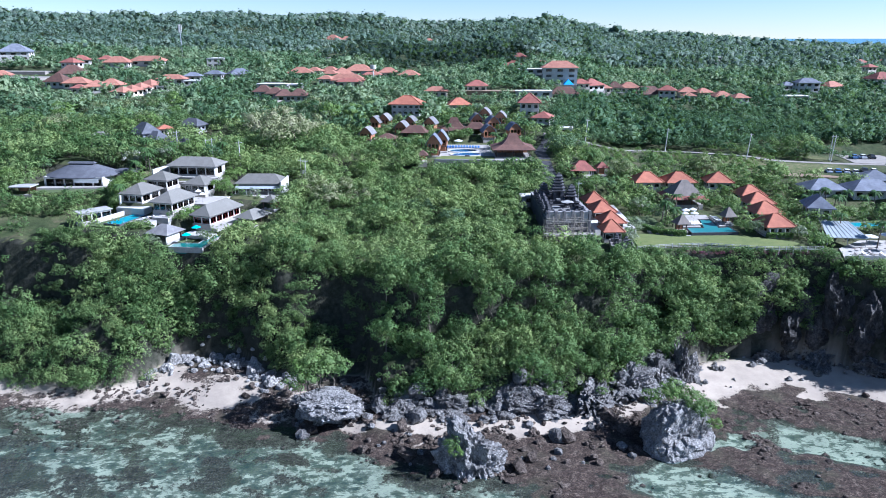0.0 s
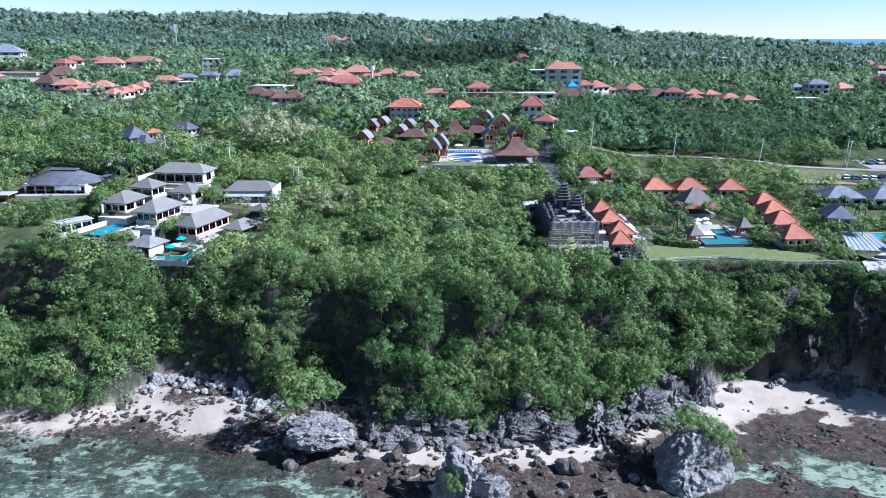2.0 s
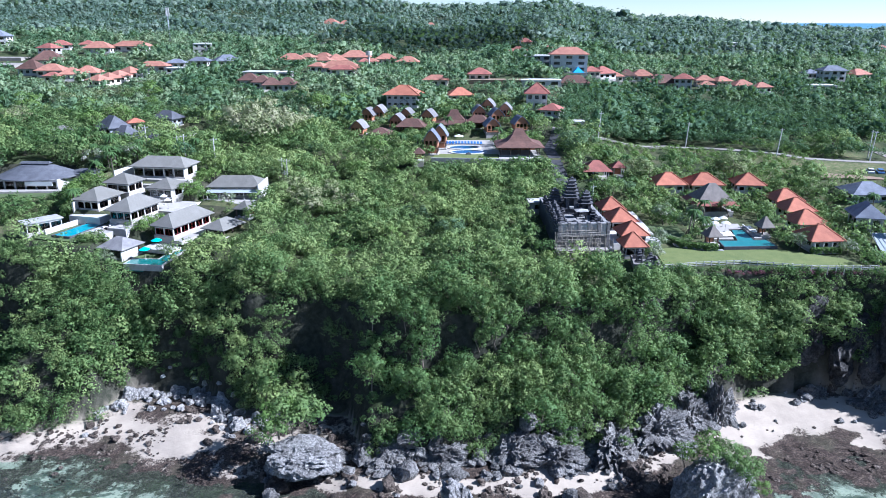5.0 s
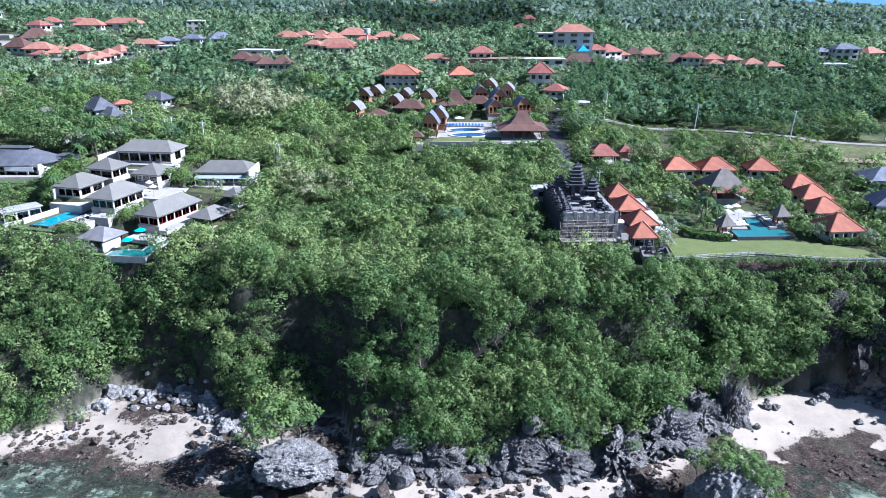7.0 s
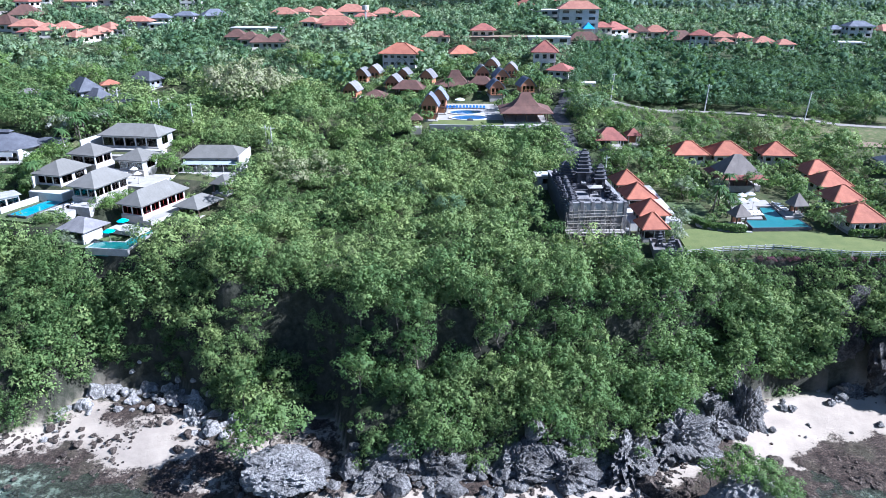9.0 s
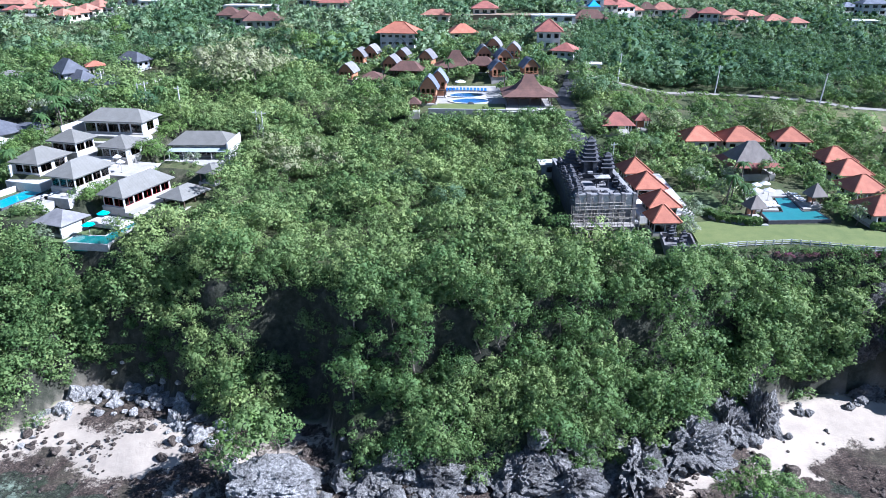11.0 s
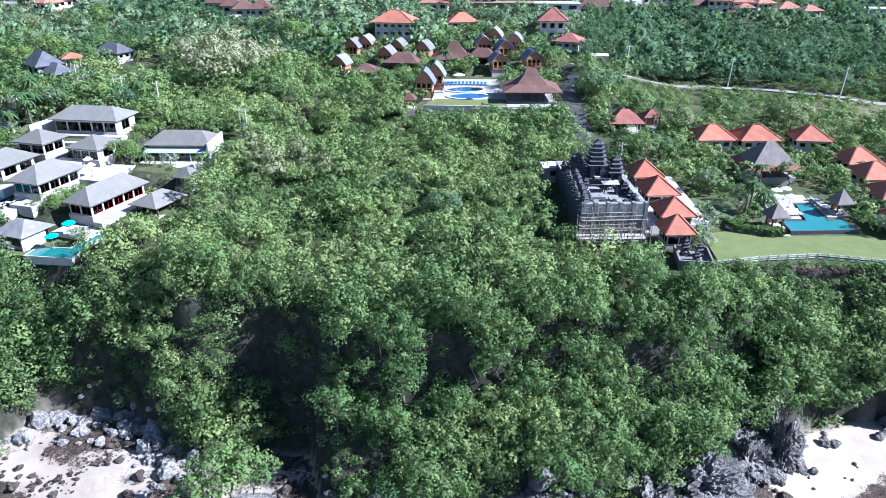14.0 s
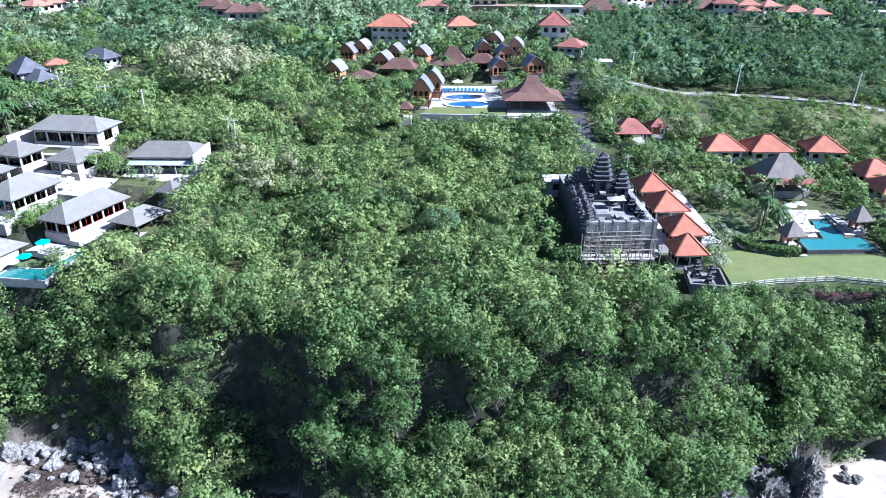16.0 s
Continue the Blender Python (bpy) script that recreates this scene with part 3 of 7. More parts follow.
def is_free(x, y, margin=0.0):
    ok = np.ones(len(x), bool)
    for fx, fy, hw, hd, rz in FOOT:
        c, s = math.cos(radians(rz)), math.sin(radians(rz))
        dx, dy = x - fx, y - fy
        ok &= (np.abs(dx * c + dy * s) > hw + margin) | (np.abs(-dx * s + dy * c) > hd + margin)
    return ok


# ---------------------------------------------------------------- ground, water
def grid_steps(parts):
    out = [parts[0][0]]
    for a, b, step in parts:
        n = max(1, round((b - a) / step))
        out += list(a + (b - a) * np.arange(1, n + 1) / n)
    return np.array(out)


gx = grid_steps([(-4600, -1800, 350), (-1800, -600, 60), (-600, -240, 15), (-240, -120, 4), (-120, 122, 0.8), (122, 240, 4), (240, 600, 15), (600, 1800, 60), (1800, 4600, 350)])
gy = grid_steps([(-900, 40, 120), (40, 84, 4), (84, 166, 0.7), (166, 260, 1.6), (260, 520, 6), (520, 1900, 25), (1900, 4900, 300)])
GX, GY = np.meshgrid(gx, gy)
GZ = ground_height(GX, GY)
nx, ny = len(gx), len(gy)
idx = np.arange(nx * ny).reshape(ny, nx)
quads = np.stack([idx[:-1, :-1], idx[:-1, 1:], idx[1:, 1:], idx[1:, :-1]], -1).reshape(-1, 4)


def mesh_arrays(name, verts, faces, material, tint=None, smooth_faces=False, normals=None):
    """A mesh from arrays of vertices and of equal-sided faces, with an optional tint for each vertex."""
    me = bpy.data.meshes.new(name)
    k = faces.shape[1]
    me.vertices.add(len(verts))
    me.vertices.foreach_set("co", np.ascontiguousarray(verts, np.float32).ravel())
    me.loops.add(faces.size)
    me.loops.foreach_set("vertex_index", np.ascontiguousarray(faces, np.int32).ravel())
    me.polygons.add(len(faces))
    me.polygons.foreach_set("loop_start", np.arange(0, faces.size, k, dtype=np.int32))
    me.polygons.foreach_set("use_smooth", np.full(len(faces), smooth_faces))
    me.update(calc_edges=True)
    if tint is not None:
        me.attributes.new("tint", "FLOAT", "POINT").data.foreach_set("value", np.ascontiguousarray(tint, np.float32))
    if normals is not None:
        me.attributes.new("custom_normal", "FLOAT_VECTOR", "POINT").data.foreach_set("vector", np.ascontiguousarray(normals, np.float32).ravel())
    me.materials.append(material)
    return me


ground_mesh = mesh_arrays("ground", np.stack([GX, GY, GZ], -1).reshape(-1, 3), quads, MAT_GROUND, smooth_faces=True)
below = cliff_base(GX) - GY
shore = smooth(-0.5, 2.0, below + 1.5 * fbm(GX, GY, 6, 3, 31))
sand_c = shore
reef_c = np.maximum(reef_cover(GX, GY) * smooth(3, 9, below), shore * (1 - sand_cover(GX, GY)) * np.clip(0.5 + 0.4 * smooth(-8, 4, GX) + 0.95 * fbm(GX, GY, 6, 5, 37), 0, 1))
dry_c = smooth(-0.1, 0.35, fbm(GX, GY, 22, 3, 33)) * smooth(40, 55, GX) * smooth(222, 232, GY) * smooth(266, 256, GY)
dry_c = np.maximum(dry_c, smooth(0.3, 0.5, fbm(GX, GY, 90, 3, 35)) * smooth(300, 420, GY) * 0.6)
for x0, y0, x1, y1 in ((-96, 168, -44, 206), (-118, 172, -86, 202), (44, 159, 128, 222), (-34, 222, 32, 292)):
    dry_c = np.maximum(dry_c, 0.3 * smooth(0, 3, GX - x0) * smooth(0, 3, x1 - GX) * smooth(0, 2, GY - np.maximum(y0, cliff_top(GX) + 1)) * smooth(0, 3, y1 - GY))
cover = np.stack([sand_c, reef_c, dry_c, np.ones_like(dry_c)], -1)
ground_mesh.attributes.new("cover", "FLOAT_COLOR", "POINT").data.foreach_set("color", cover.astype(np.float32).ravel())
ground = new("ground", ground_mesh)
tagged(ground, "limestone coast with sandy beach, brown reef flats and wooded plateau", "ground", kind="structure")

sea_rows = grid_steps([(-900, 180, 12)])
sx, sy = np.meshgrid(grid_steps([(-900, -200, 50), (-200, 200, 8), (200, 900, 50)]), sea_rows)
sidx = np.arange(sx.size).reshape(sx.shape)
squads = np.stack([sidx[:-1, :-1], sidx[:-1, 1:], sidx[1:, 1:], sidx[1:, :-1]], -1).reshape(-1, 4)
sea = new("water", mesh_arrays("water", np.stack([sx, sy, 0 * sx], -1).reshape(-1, 3), squads, MAT_SEA))
tagged(sea, "clear turquoise shallow sea water over the reef", "sea", kind="structure")

fx, fy = np.meshgrid(np.linspace(-4500, 4500, 60), np.linspace(2000, 4700, 30))
fidx = np.arange(fx.size).reshape(fx.shape)
fquads = np.stack([fidx[:-1, :-1], fidx[:-1, 1:], fidx[1:, 1:], fidx[1:, :-1]], -1).reshape(-1, 4)
far_sea = new("far_water", mesh_arrays("far_water", np.stack([fx, fy, 74.0 * ((fy - 2000) / 2700) ** 0.6], -1).reshape(-1, 3), fquads, MAT_FARSEA))
tagged(far_sea, "blue open sea at the horizon beyond the hills", "sea", kind="structure")


def ribbon(name, pts, width, material, label, lift=0.07, category="road"):
    """A path or road laid over the ground along a line."""
    pts = [Vector(p) for p in pts]
    fine = []
    for a, b in zip(pts, pts[1:]):
        n = max(1, int((b - a).length / 2))
        fine += [a + (b - a) * i / n for i in range(n)]
    fine.append(pts[-1])
    geo = Geo()
    rows = []
    for i, p in enumerate(fine):
        d = (fine[min(i + 1, len(fine) - 1)] - fine[max(i - 1, 0)]).normalized()
        s = Vector((d.y, -d.x)) * width / 2
        z = max(gz(p.x, p.y), gz(p.x + s.x, p.y + s.y), gz(p.x - s.x, p.y - s.y)) + lift
        rows += [(p.x - s.x, p.y - s.y, z), (p.x + s.x, p.y + s.y, z), (p.x + s.x, p.y + s.y, z - 0.6), (p.x - s.x, p.y - s.y, z - 0.6)]
        keep_free(p.x, p.y, width / 2 + 0.6, 1.2, math.degrees(math.atan2(d.y, d.x)) - 90)
    fs = []
    for i in range(len(fine) - 1):
        a, b = 4 * i, 4 * i + 4
        fs += [(a, a + 1, b + 1, b), (a + 1, a + 2, b + 2, b + 1), (a + 3, a, b, b + 3)]
    geo.add(rows, fs)
    return solid(name, geo, material, label, category, kind="structure")


def slab(name, outline, z, material, label, depth=0.5, category="terrace", kind="structure", free=True):
    """A flat paved or planted area with a raised edge."""
    geo = Geo().outline(outline, z - depth, z)
    if free:
        xs, ys = [p[0] for p in outline], [p[1] for p in outline]
        keep_free((min(xs) + max(xs)) / 2, (min(ys) + max(ys)) / 2, (max(xs) - min(xs)) / 2, (max(ys) - min(ys)) / 2)
    return solid(name, geo, material, label, category, kind=kind)


# ---------------------------------------------------------------- buildings
def window_parts(house, p, q, holes, thick, frame_mat, z=0.0):
    """A framed, glazed window in each opening of a wall from p to q."""
    p, q = Vector(p), Vector(q)
    d = (q - p).normalized()
    turn = math.degrees(math.atan2(d.y, d.x))
    for a, b, lo, hi in holes:
        key = (round(b - a, 2), round(hi - lo, 2), frame_mat.name)
        if key not in MESHES:
            w, h = b - a, hi - lo
            g = Geo()
            for x0, x1, z0, z1 in ((0, w, 0, 0.07), (0, w, h - 0.07, h), (0, 0.07, 0.07, h - 0.07), (w - 0.07, w, 0.07, h - 0.07)):
                g.box(x0, x1, -0.05, 0.05, z0, z1)
            bars = max(1, int(w / 0.95))
            for i in range(1, bars):
                g.box(w * i / bars - 0.03, w * i / bars + 0.03, -0.04, 0.04, 0.07, h - 0.07)
            MESHES[key] = (mesh(g, frame_mat, "window"), mesh(Geo().box(0.05, w - 0.05, -0.012, 0.012, 0.05, h - 0.05), MAT_GLASS, "pane"))
        at = p + d * a
        win = part("window", MESHES[key][0], None, house, m=pose(at.x, at.y, lo, 0, 0, turn))
        part("pane", MESHES[key][1], None, win, "dark reflecting glass")


def hip_roof(house, w, d, z, rh, oh, material, ridge=None, along=None, cap_mat=None, thick=0.16):
    a, b = w / 2 + oh, d / 2 + oh
    along = along or ("x" if w >= d else "y")
    r = ridge / 2 if ridge is not None else max(0.05, abs(a - b) * 0.95)
    rx, ry = (r, 0.0) if along == "x" else (0.0, r)
    top = [(-a, -b, z), (a, -b, z), (a, b, z), (-a, b, z), (-rx, -ry, z + rh), (rx, ry, z + rh)]
    bot = [(-a, -b, z - thick), (a, -b, z - thick), (a, b, z - thick), (-a, b, z - thick)]
    if along == "x":
        slopes = [(0, 1, 5, 4), (1, 2, 5), (2, 3, 4, 5), (3, 0, 4)]
        hips = [(0, 4), (3, 4), (1, 5), (2, 5), (4, 5)]
    else:
        slopes = [(0, 1, 4), (1, 2, 5, 4), (2, 3, 5), (3, 0, 4, 5)]
        hips = [(0, 4), (1, 4), (2, 5), (3, 5), (4, 5)]
    g = Geo().add(top + bot, slopes + [(9, 8, 7, 6), (0, 6, 7, 1), (1, 7, 8, 2), (2, 8, 9, 3), (3, 9, 6, 0)])
    roof = part("roof", g, material, house)
    if cap_mat:
        c = Geo()
        for i, j in hips:
            p, q = Vector(top[i]), Vector(top[j])
            if (q - p).length > 0.3:
                c.beam(p + Vector((0, 0, 0.03)), q + Vector((0, 0, 0.03)), 0.26, 0.16)
        part("ridge_cap", c, cap_mat, roof)
    return roof


def house(name, x, y, rz, w, d, h, rh, label, wall=None, roof=None, z=None, oh=0.9, storeys=1, ridge=None, along=None, cap=None,
          front=3, side=2, category="house", group="", frame_mat=None, tall=False, base=0.25, terrace=0.0, posts=0, free=0.6):
    """A walled house with openings on all sides and a hipped roof. Front is its -y side."""
    wall, roof, frame_mat = wall or MAT_WHITE, roof or MAT_ORANGE, frame_mat or MAT_DARKWOOD
    z = gz(x, y) if z is None else z
    ob = thing(name, x, y, z, rz, label, category, group)
    hw, hd, t = w / 2, d / 2, 0.24
    keep_free(x, y, hw + oh * free, hd + oh * free + terrace, rz)
    part("plinth", Geo().box(-hw - 0.25, hw + 0.25, -hd - 0.25 - terrace, hd + 0.25, -2.0, base), MAT_PAVING, ob)
    sh = h / storeys
    sides = [((-hw, -hd + t / 2), (hw, -hd + t / 2), front), ((hw - t / 2, -hd + t), (hw - t / 2, hd - t), side),
             ((hw, hd - t / 2), (-hw, hd - t / 2), 1), ((-hw + t / 2, hd - t), (-hw + t / 2, -hd + t), side)]
    every = []
    for s in range(storeys):
        z0, z1 = base + s * sh, base + (s + 1) * sh - (0.0 if s == storeys - 1 else 0.004)
        for p, q, n in sides:
            length = (Vector(q) - Vector(p)).length
            holes = []
            if n and length > 1.6:
                pitch = length / n
                ww = min(pitch * (0.88 if tall else 0.55), 2.8)
                lo, hi = (z0 + 0.12, z1 - 0.45) if tall else (z0 + 0.9, z1 - 0.55)
                holes = [(pitch * (i + 0.5) - ww / 2, pitch * (i + 0.5) + ww / 2, lo, hi) for i in range(n)]
            part("wall", Geo().wall(p, q, z0, z1, t, holes), wall, ob)
            every.append((p, q, holes))
        part("floor_slab", Geo().box(-hw + t, hw - t, -hd + t, hd - t, z0 - 0.02, z0 + 0.03), MAT_INTERIOR, ob)
        if s:
            part("floor_band", Geo().box(-hw - 0.08, hw + 0.08, -hd - 0.08, hd + 0.08, z0 - 0.16, z0 - 0.03), wall, ob)
    for p, q, holes in every:
        window_parts(ob, p, q, holes, t, frame_mat)
    zr = base + h
    hip_roof(ob, w, d, zr + 0.16, rh, oh, roof, ridge, along, cap)
    for i in range(posts):
        px = -hw + w * i / max(1, posts - 1)
        part("post", Geo().box(px - 0.1, px + 0.1, -hd - terrace - 0.1, -hd - terrace + 0.1, base, zr), wall, ob)
    return ob


def pavilion(name, x, y, rz, w, d, h, rings, label, roof, z=None, post_mat=None, category="pavilion", group="", base=0.3, back=True):
    """An open pavilion: floor, posts, a low rear wall and a roof of stacked slopes (scale, height)."""
    z = gz(x, y) if z is None else z
    ob = thing(name, x, y, z, rz, label, category, group)
    hw, hd = w / 2, d / 2
    keep_free(x, y, hw + 0.8, hd + 0.8, rz)
    part("floor_slab", Geo().box(-hw, hw, -hd, hd, -2.0, base), MAT_PAVING, ob)
    nxp, nyp = max(2, int(w / 3) + 1), max(2, int(d / 3) + 1)
    for i in range(nxp):
        for j in range(nyp):
            if i in (0, nxp - 1) or j in (0, nyp - 1):
                px, py = -hw + 0.4 + (w - 0.8) * i / (nxp - 1), -hd + 0.4 + (d - 0.8) * j / (nyp - 1)
                part("post", Geo().box(px - 0.11, px + 0.11, py - 0.11, py + 0.11, base, base + h), post_mat or MAT_DARKWOOD, ob)
    if back:
        part("rear_wall", Geo().box(-hw + 0.55, hw - 0.55, hd - 0.35, hd - 0.15, base, base + h), MAT_WOOD, ob)
    part("beam", Geo().box(-hw + 0.2, hw - 0.2, -hd + 0.3, -hd + 0.5, base + h - 0.25, base + h + 0.02).box(-hw + 0.2, hw - 0.2, hd - 0.5, hd - 0.3, base + h - 0.25, base + h + 0.02), post_mat or MAT_DARKWOOD, ob)
    rows = [(a * w / 2, b * d / 2, base + h + v) for a, b, v in rings]
    part("roof", Geo().rings([(rows[0][0] - 0.02, rows[0][1] - 0.02, rows[0][2] - 0.15)] + rows), roof, ob)
    return ob


def rice_barn_hut(x, y, rz, z=None, w=5.0, d=7.0, roof=None, group="wooden huts round the pool", stilts=True):
    """A two-storey timber hut under a tall arched roof, gable to the front."""
    z = gz(x, y) if z is None else z
    ob = thing("wooden_hut", x, y, z, rz, "reddish timber hut with a tall arched shingle roof", "hut", group)
    keep_free(x, y, w / 2 + 0.6, d / 2 + 0.8, rz)
    hw, hd = w / 2 - 0.45, d / 2 - 0.5
    zf = 0.4 if not stilts else 2.2
    part("plinth", Geo().box(-hw - 0.3, hw + 0.3, -hd - 0.6, hd + 0.3, -2.0, 0.25), MAT_PAVING, ob)
    if stilts:
        for sx in (-hw + 0.2, hw - 0.2):
            for sy in (-hd + 0.2, 0.0, hd - 0.2):
                part("post", Geo().box(sx - 0.14, sx + 0.14, sy - 0.14, sy + 0.14, 0.25, zf), MAT_DARKWOOD, ob)
        part("lower_wall", Geo().box(-hw + 0.5, hw - 0.5, -hd + 1.3, hd - 0.3, 0.25, zf), MAT_WOOD, ob)
    g = Geo()
    zt = zf + (2.3 if stilts else 2.3)
    holes = [(hw * (0.14 + 0.62 * i), hw * (0.62 + 0.62 * i), zf + 0.15, zt - 0.3) for i in range(3)]
    for p, q, hl in (((-hw, -hd + 0.08), (hw, -hd + 0.08), holes), ((hw - 0.08, -hd + 0.16), (hw - 0.08, hd - 0.16), ()),
                     ((hw, hd - 0.08), (-hw, hd - 0.08), ()), ((-hw + 0.08, hd - 0.16), (-hw + 0.08, -hd + 0.16), ())):
        part("wall", Geo().wall(p, q, zf, zt, 0.16, hl), MAT_WOOD, ob)
    window_parts(ob, (-hw, -hd + 0.08), (hw, -hd + 0.08), holes, 0.16, MAT_WOOD)
    part("floor_slab", Geo().box(-hw, hw, -hd - 0.9, hd, zf - 0.16, zf - 0.01), MAT_DARKWOOD, ob)
    rail = part("balcony_rail", Geo().box(-hw, hw, -hd - 0.9, -hd - 0.82, zf + 0.85, zf + 0.93), MAT_WOOD, ob)
    key = ("baluster", zf)
    if key not in MESHES:
        MESHES[key] = mesh(Geo().box(-0.03, 0.03, -0.03, 0.03, zf, zf + 0.846), MAT_WOOD, "baluster")
    for i in range(7):
        part("baluster", MESHES[key], None, rail, m=pose(-hw + 0.04 + (2 * hw - 0.08) * i / 6, -hd - 0.86, 0))
    rh = w * (0.64 if stilts else 0.50)
    prof = [(1.10, -0.10), (1.0, 0.06), (0.84, 0.27), (0.66, 0.48), (0.46, 0.69), (0.24, 0.87), (0.0, 1.0)]
    pts = [(k * w / 2, zt - 0.3 + v * rh) for k, v in prof]
    pts = pts + [(-a, b) for a, b in reversed(pts[:-1])]
    n, g = len(pts), Geo()
    ins = [(a * 0.94, b - 0.14) for a, b in pts]
    ring = [(a, yy, b) for yy in (-d / 2, d / 2) for a, b in pts] + [(a, yy, b) for yy in (-d / 2, d / 2) for a, b in ins]
    fs = []
    for i in range(n - 1):
        fs += [(i, i + n, i + n + 1, i + 1), (2 * n + i + 1, 3 * n + i + 1, 3 * n + i, 2 * n + i), (i, i + 1, 2 * n + i + 1, 2 * n + i), (n + i + 1, n + i, 3 * n + i, 3 * n + i + 1)]
    g.add(ring, fs + [(0, 2 * n, 3 * n, n), (n - 1, 2 * n - 1, 4 * n - 1, 3 * n - 1)])
    part("roof", g, roof or MAT_LIGHTSHINGLE, ob)
    inner = [(a * 0.88, b - 0.2) for a, b in pts if b > zt - 0.2]
    for yy in (-hd - 0.02, hd - 0.1):
        m = len(inner)
        gab = Geo().add([(a, q, b) for q in (yy, yy + 0.1) for a, b in inner], [tuple(range(m)), tuple(range(2 * m - 1, m - 1, -1))] + [(i, i + m, (i + 1) % m + m, (i + 1) % m) for i in range(m)])
        part("gable", gab, MAT_WOOD, ob)
    return ob


def pool(name, outline, z, tile, label, coping=None, width=0.5, height=0.28):
    xs, ys = [p[0] for p in outline], [p[1] for p in outline]
    cx, cy = (min(xs) + max(xs)) / 2, (min(ys) + max(ys)) / 2
    ob = thing("swimming_pool" if not name else name, cx, cy, z, 0, label, "swimming pool")
    keep_free(cx, cy, (max(xs) - min(xs)) / 2 + 1, (max(ys) - min(ys)) / 2 + 1)
    pts = [(px - cx, py - cy) for px, py in outline]
    part("basin", Geo().outline(pts, -1.5, 0.05), tile, ob)
    edge = Geo()
    k = [(px * (1 + width / max(2.0, math.hypot(px, py))), py * (1 + width / max(2.0, math.hypot(px, py)))) for px, py in pts]
    n = len(pts)
    edge.add([(*p, h) for h in (-1.2, height) for ring in (pts, k) for p in ring],
             sum([[(2 * n + i, 2 * n + (i + 1) % n, 3 * n + (i + 1) % n, 3 * n + i), (i, 2 * n + i, 2 * n + (i + 1) % n, (i + 1) % n)[::-1],
                   (n + i, n + (i + 1) % n, 3 * n + (i + 1) % n, 3 * n + i)] for i in range(n)], []))
    part("coping", edge, coping or MAT_PAVING, ob)
    w = part("water", Geo().add([(*p, height - 0.08) for p in pts], [tuple(range(n))]), MAT_POOL, ob, "still clear water")
    return ob


def circle_outline(cx, cy, rx, ry, n=28):
    return [(cx + rx * math.cos(6.28318 * i / n), cy + ry * math.sin(6.28318 * i / n)) for i in range(n)]


def parasol(x, y, z, r, cloth, label, group):
    ob = thing("parasol", x, y, z, 20, label, "parasol", group)
    n, g = 8, Geo()
    vs = [(0, 0, 2.75)] + [(r * math.cos(6.28318 * i / n), r * math.sin(6.28318 * i / n), 2.2) for i in range(n)] + [(0, 0, 2.69)] + [(r * math.cos(6.28318 * i / n), r * math.sin(6.28318 * i / n), 2.12) for i in range(n)]
    fs = [(0, 1 + i, 1 + (i + 1) % n) for i in range(n)] + [(n + 1, n + 2 + (i + 1) % n, n + 2 + i) for i in range(n)] + [(1 + i, n + 2 + i, n + 2 + (i + 1) % n, 1 + (i + 1) % n) for i in range(n)]
    part("canopy", g.add(vs, fs), cloth, ob)
    part("pole", Geo().tube(0, 0, 0, 2.7, 0.035), MAT_GREYWOOD, ob)
    part("base", Geo().tube(0, 0, 0, 0.12, 0.3), MAT_CONCRETE, ob)
    return ob


def lounger(x, y, z, rz, cushion, label, group):
    ob = thing("sun_lounger", x, y, z, rz, label, "sun lounger", group)
    part("frame", Geo().box(-0.33, 0.33, -1.0, 1.0, 0.24, 0.3), MAT_GREYWOOD, ob)
    part("mattress", Geo().box(-0.31, 0.31, -1.0, 0.3, 0.3, 0.4), cushion, ob)
    part("backrest", Geo().add([(-0.31, 0.3, 0.3), (0.31, 0.3, 0.3), (0.31, 1.0, 0.68), (-0.31, 1.0, 0.68), (-0.31, 0.3, 0.4), (0.31, 0.3, 0.4), (0.31, 0.95, 0.78), (-0.31, 0.95, 0.78)],
                               [(3, 2, 1, 0), (4, 5, 6, 7), (0, 1, 5, 4), (1, 2, 6, 5), (2, 3, 7, 6), (3, 0, 4, 7)]), cushion, ob)
    for sx in (-0.28, 0.28):
        for sy in (-0.9, 0.85):
            part("leg", Geo().box(sx - 0.03, sx + 0.03, sy - 0.03, sy + 0.03, 0, 0.24), MAT_GREYWOOD, ob)
    return ob


def pole(x, y, h, arms=1, lean=0.0, z=None, label="concrete power pole with a crossarm"):
    z = gz(x, y) if z is None else z
    ob = thing("power_pole", x, y, z, 0, label, "power pole", "power poles")
    ob.matrix_basis = pose(x, y, z, 0, lean, 25)
    part("shaft", Geo().tube(0, 0, -0.5, h, 0.20, 0.12, 8), MAT_POLE, ob)
    for i in range(arms):
        arm = part("crossarm", Geo().box(-0.9, 0.9, -0.16, -0.06, h - 0.6 - i * 1.1, h - 0.5 - i * 1.1), MAT_STEEL, ob)
        for k in (-0.8, 0.0, 0.8):
            part("insulator", Geo().tube(k, -0.11, h - 0.5 - i * 1.1, h - 0.25 - i * 1.1, 0.06, 0.04, 6), MAT_WHITE, arm)
    return ob


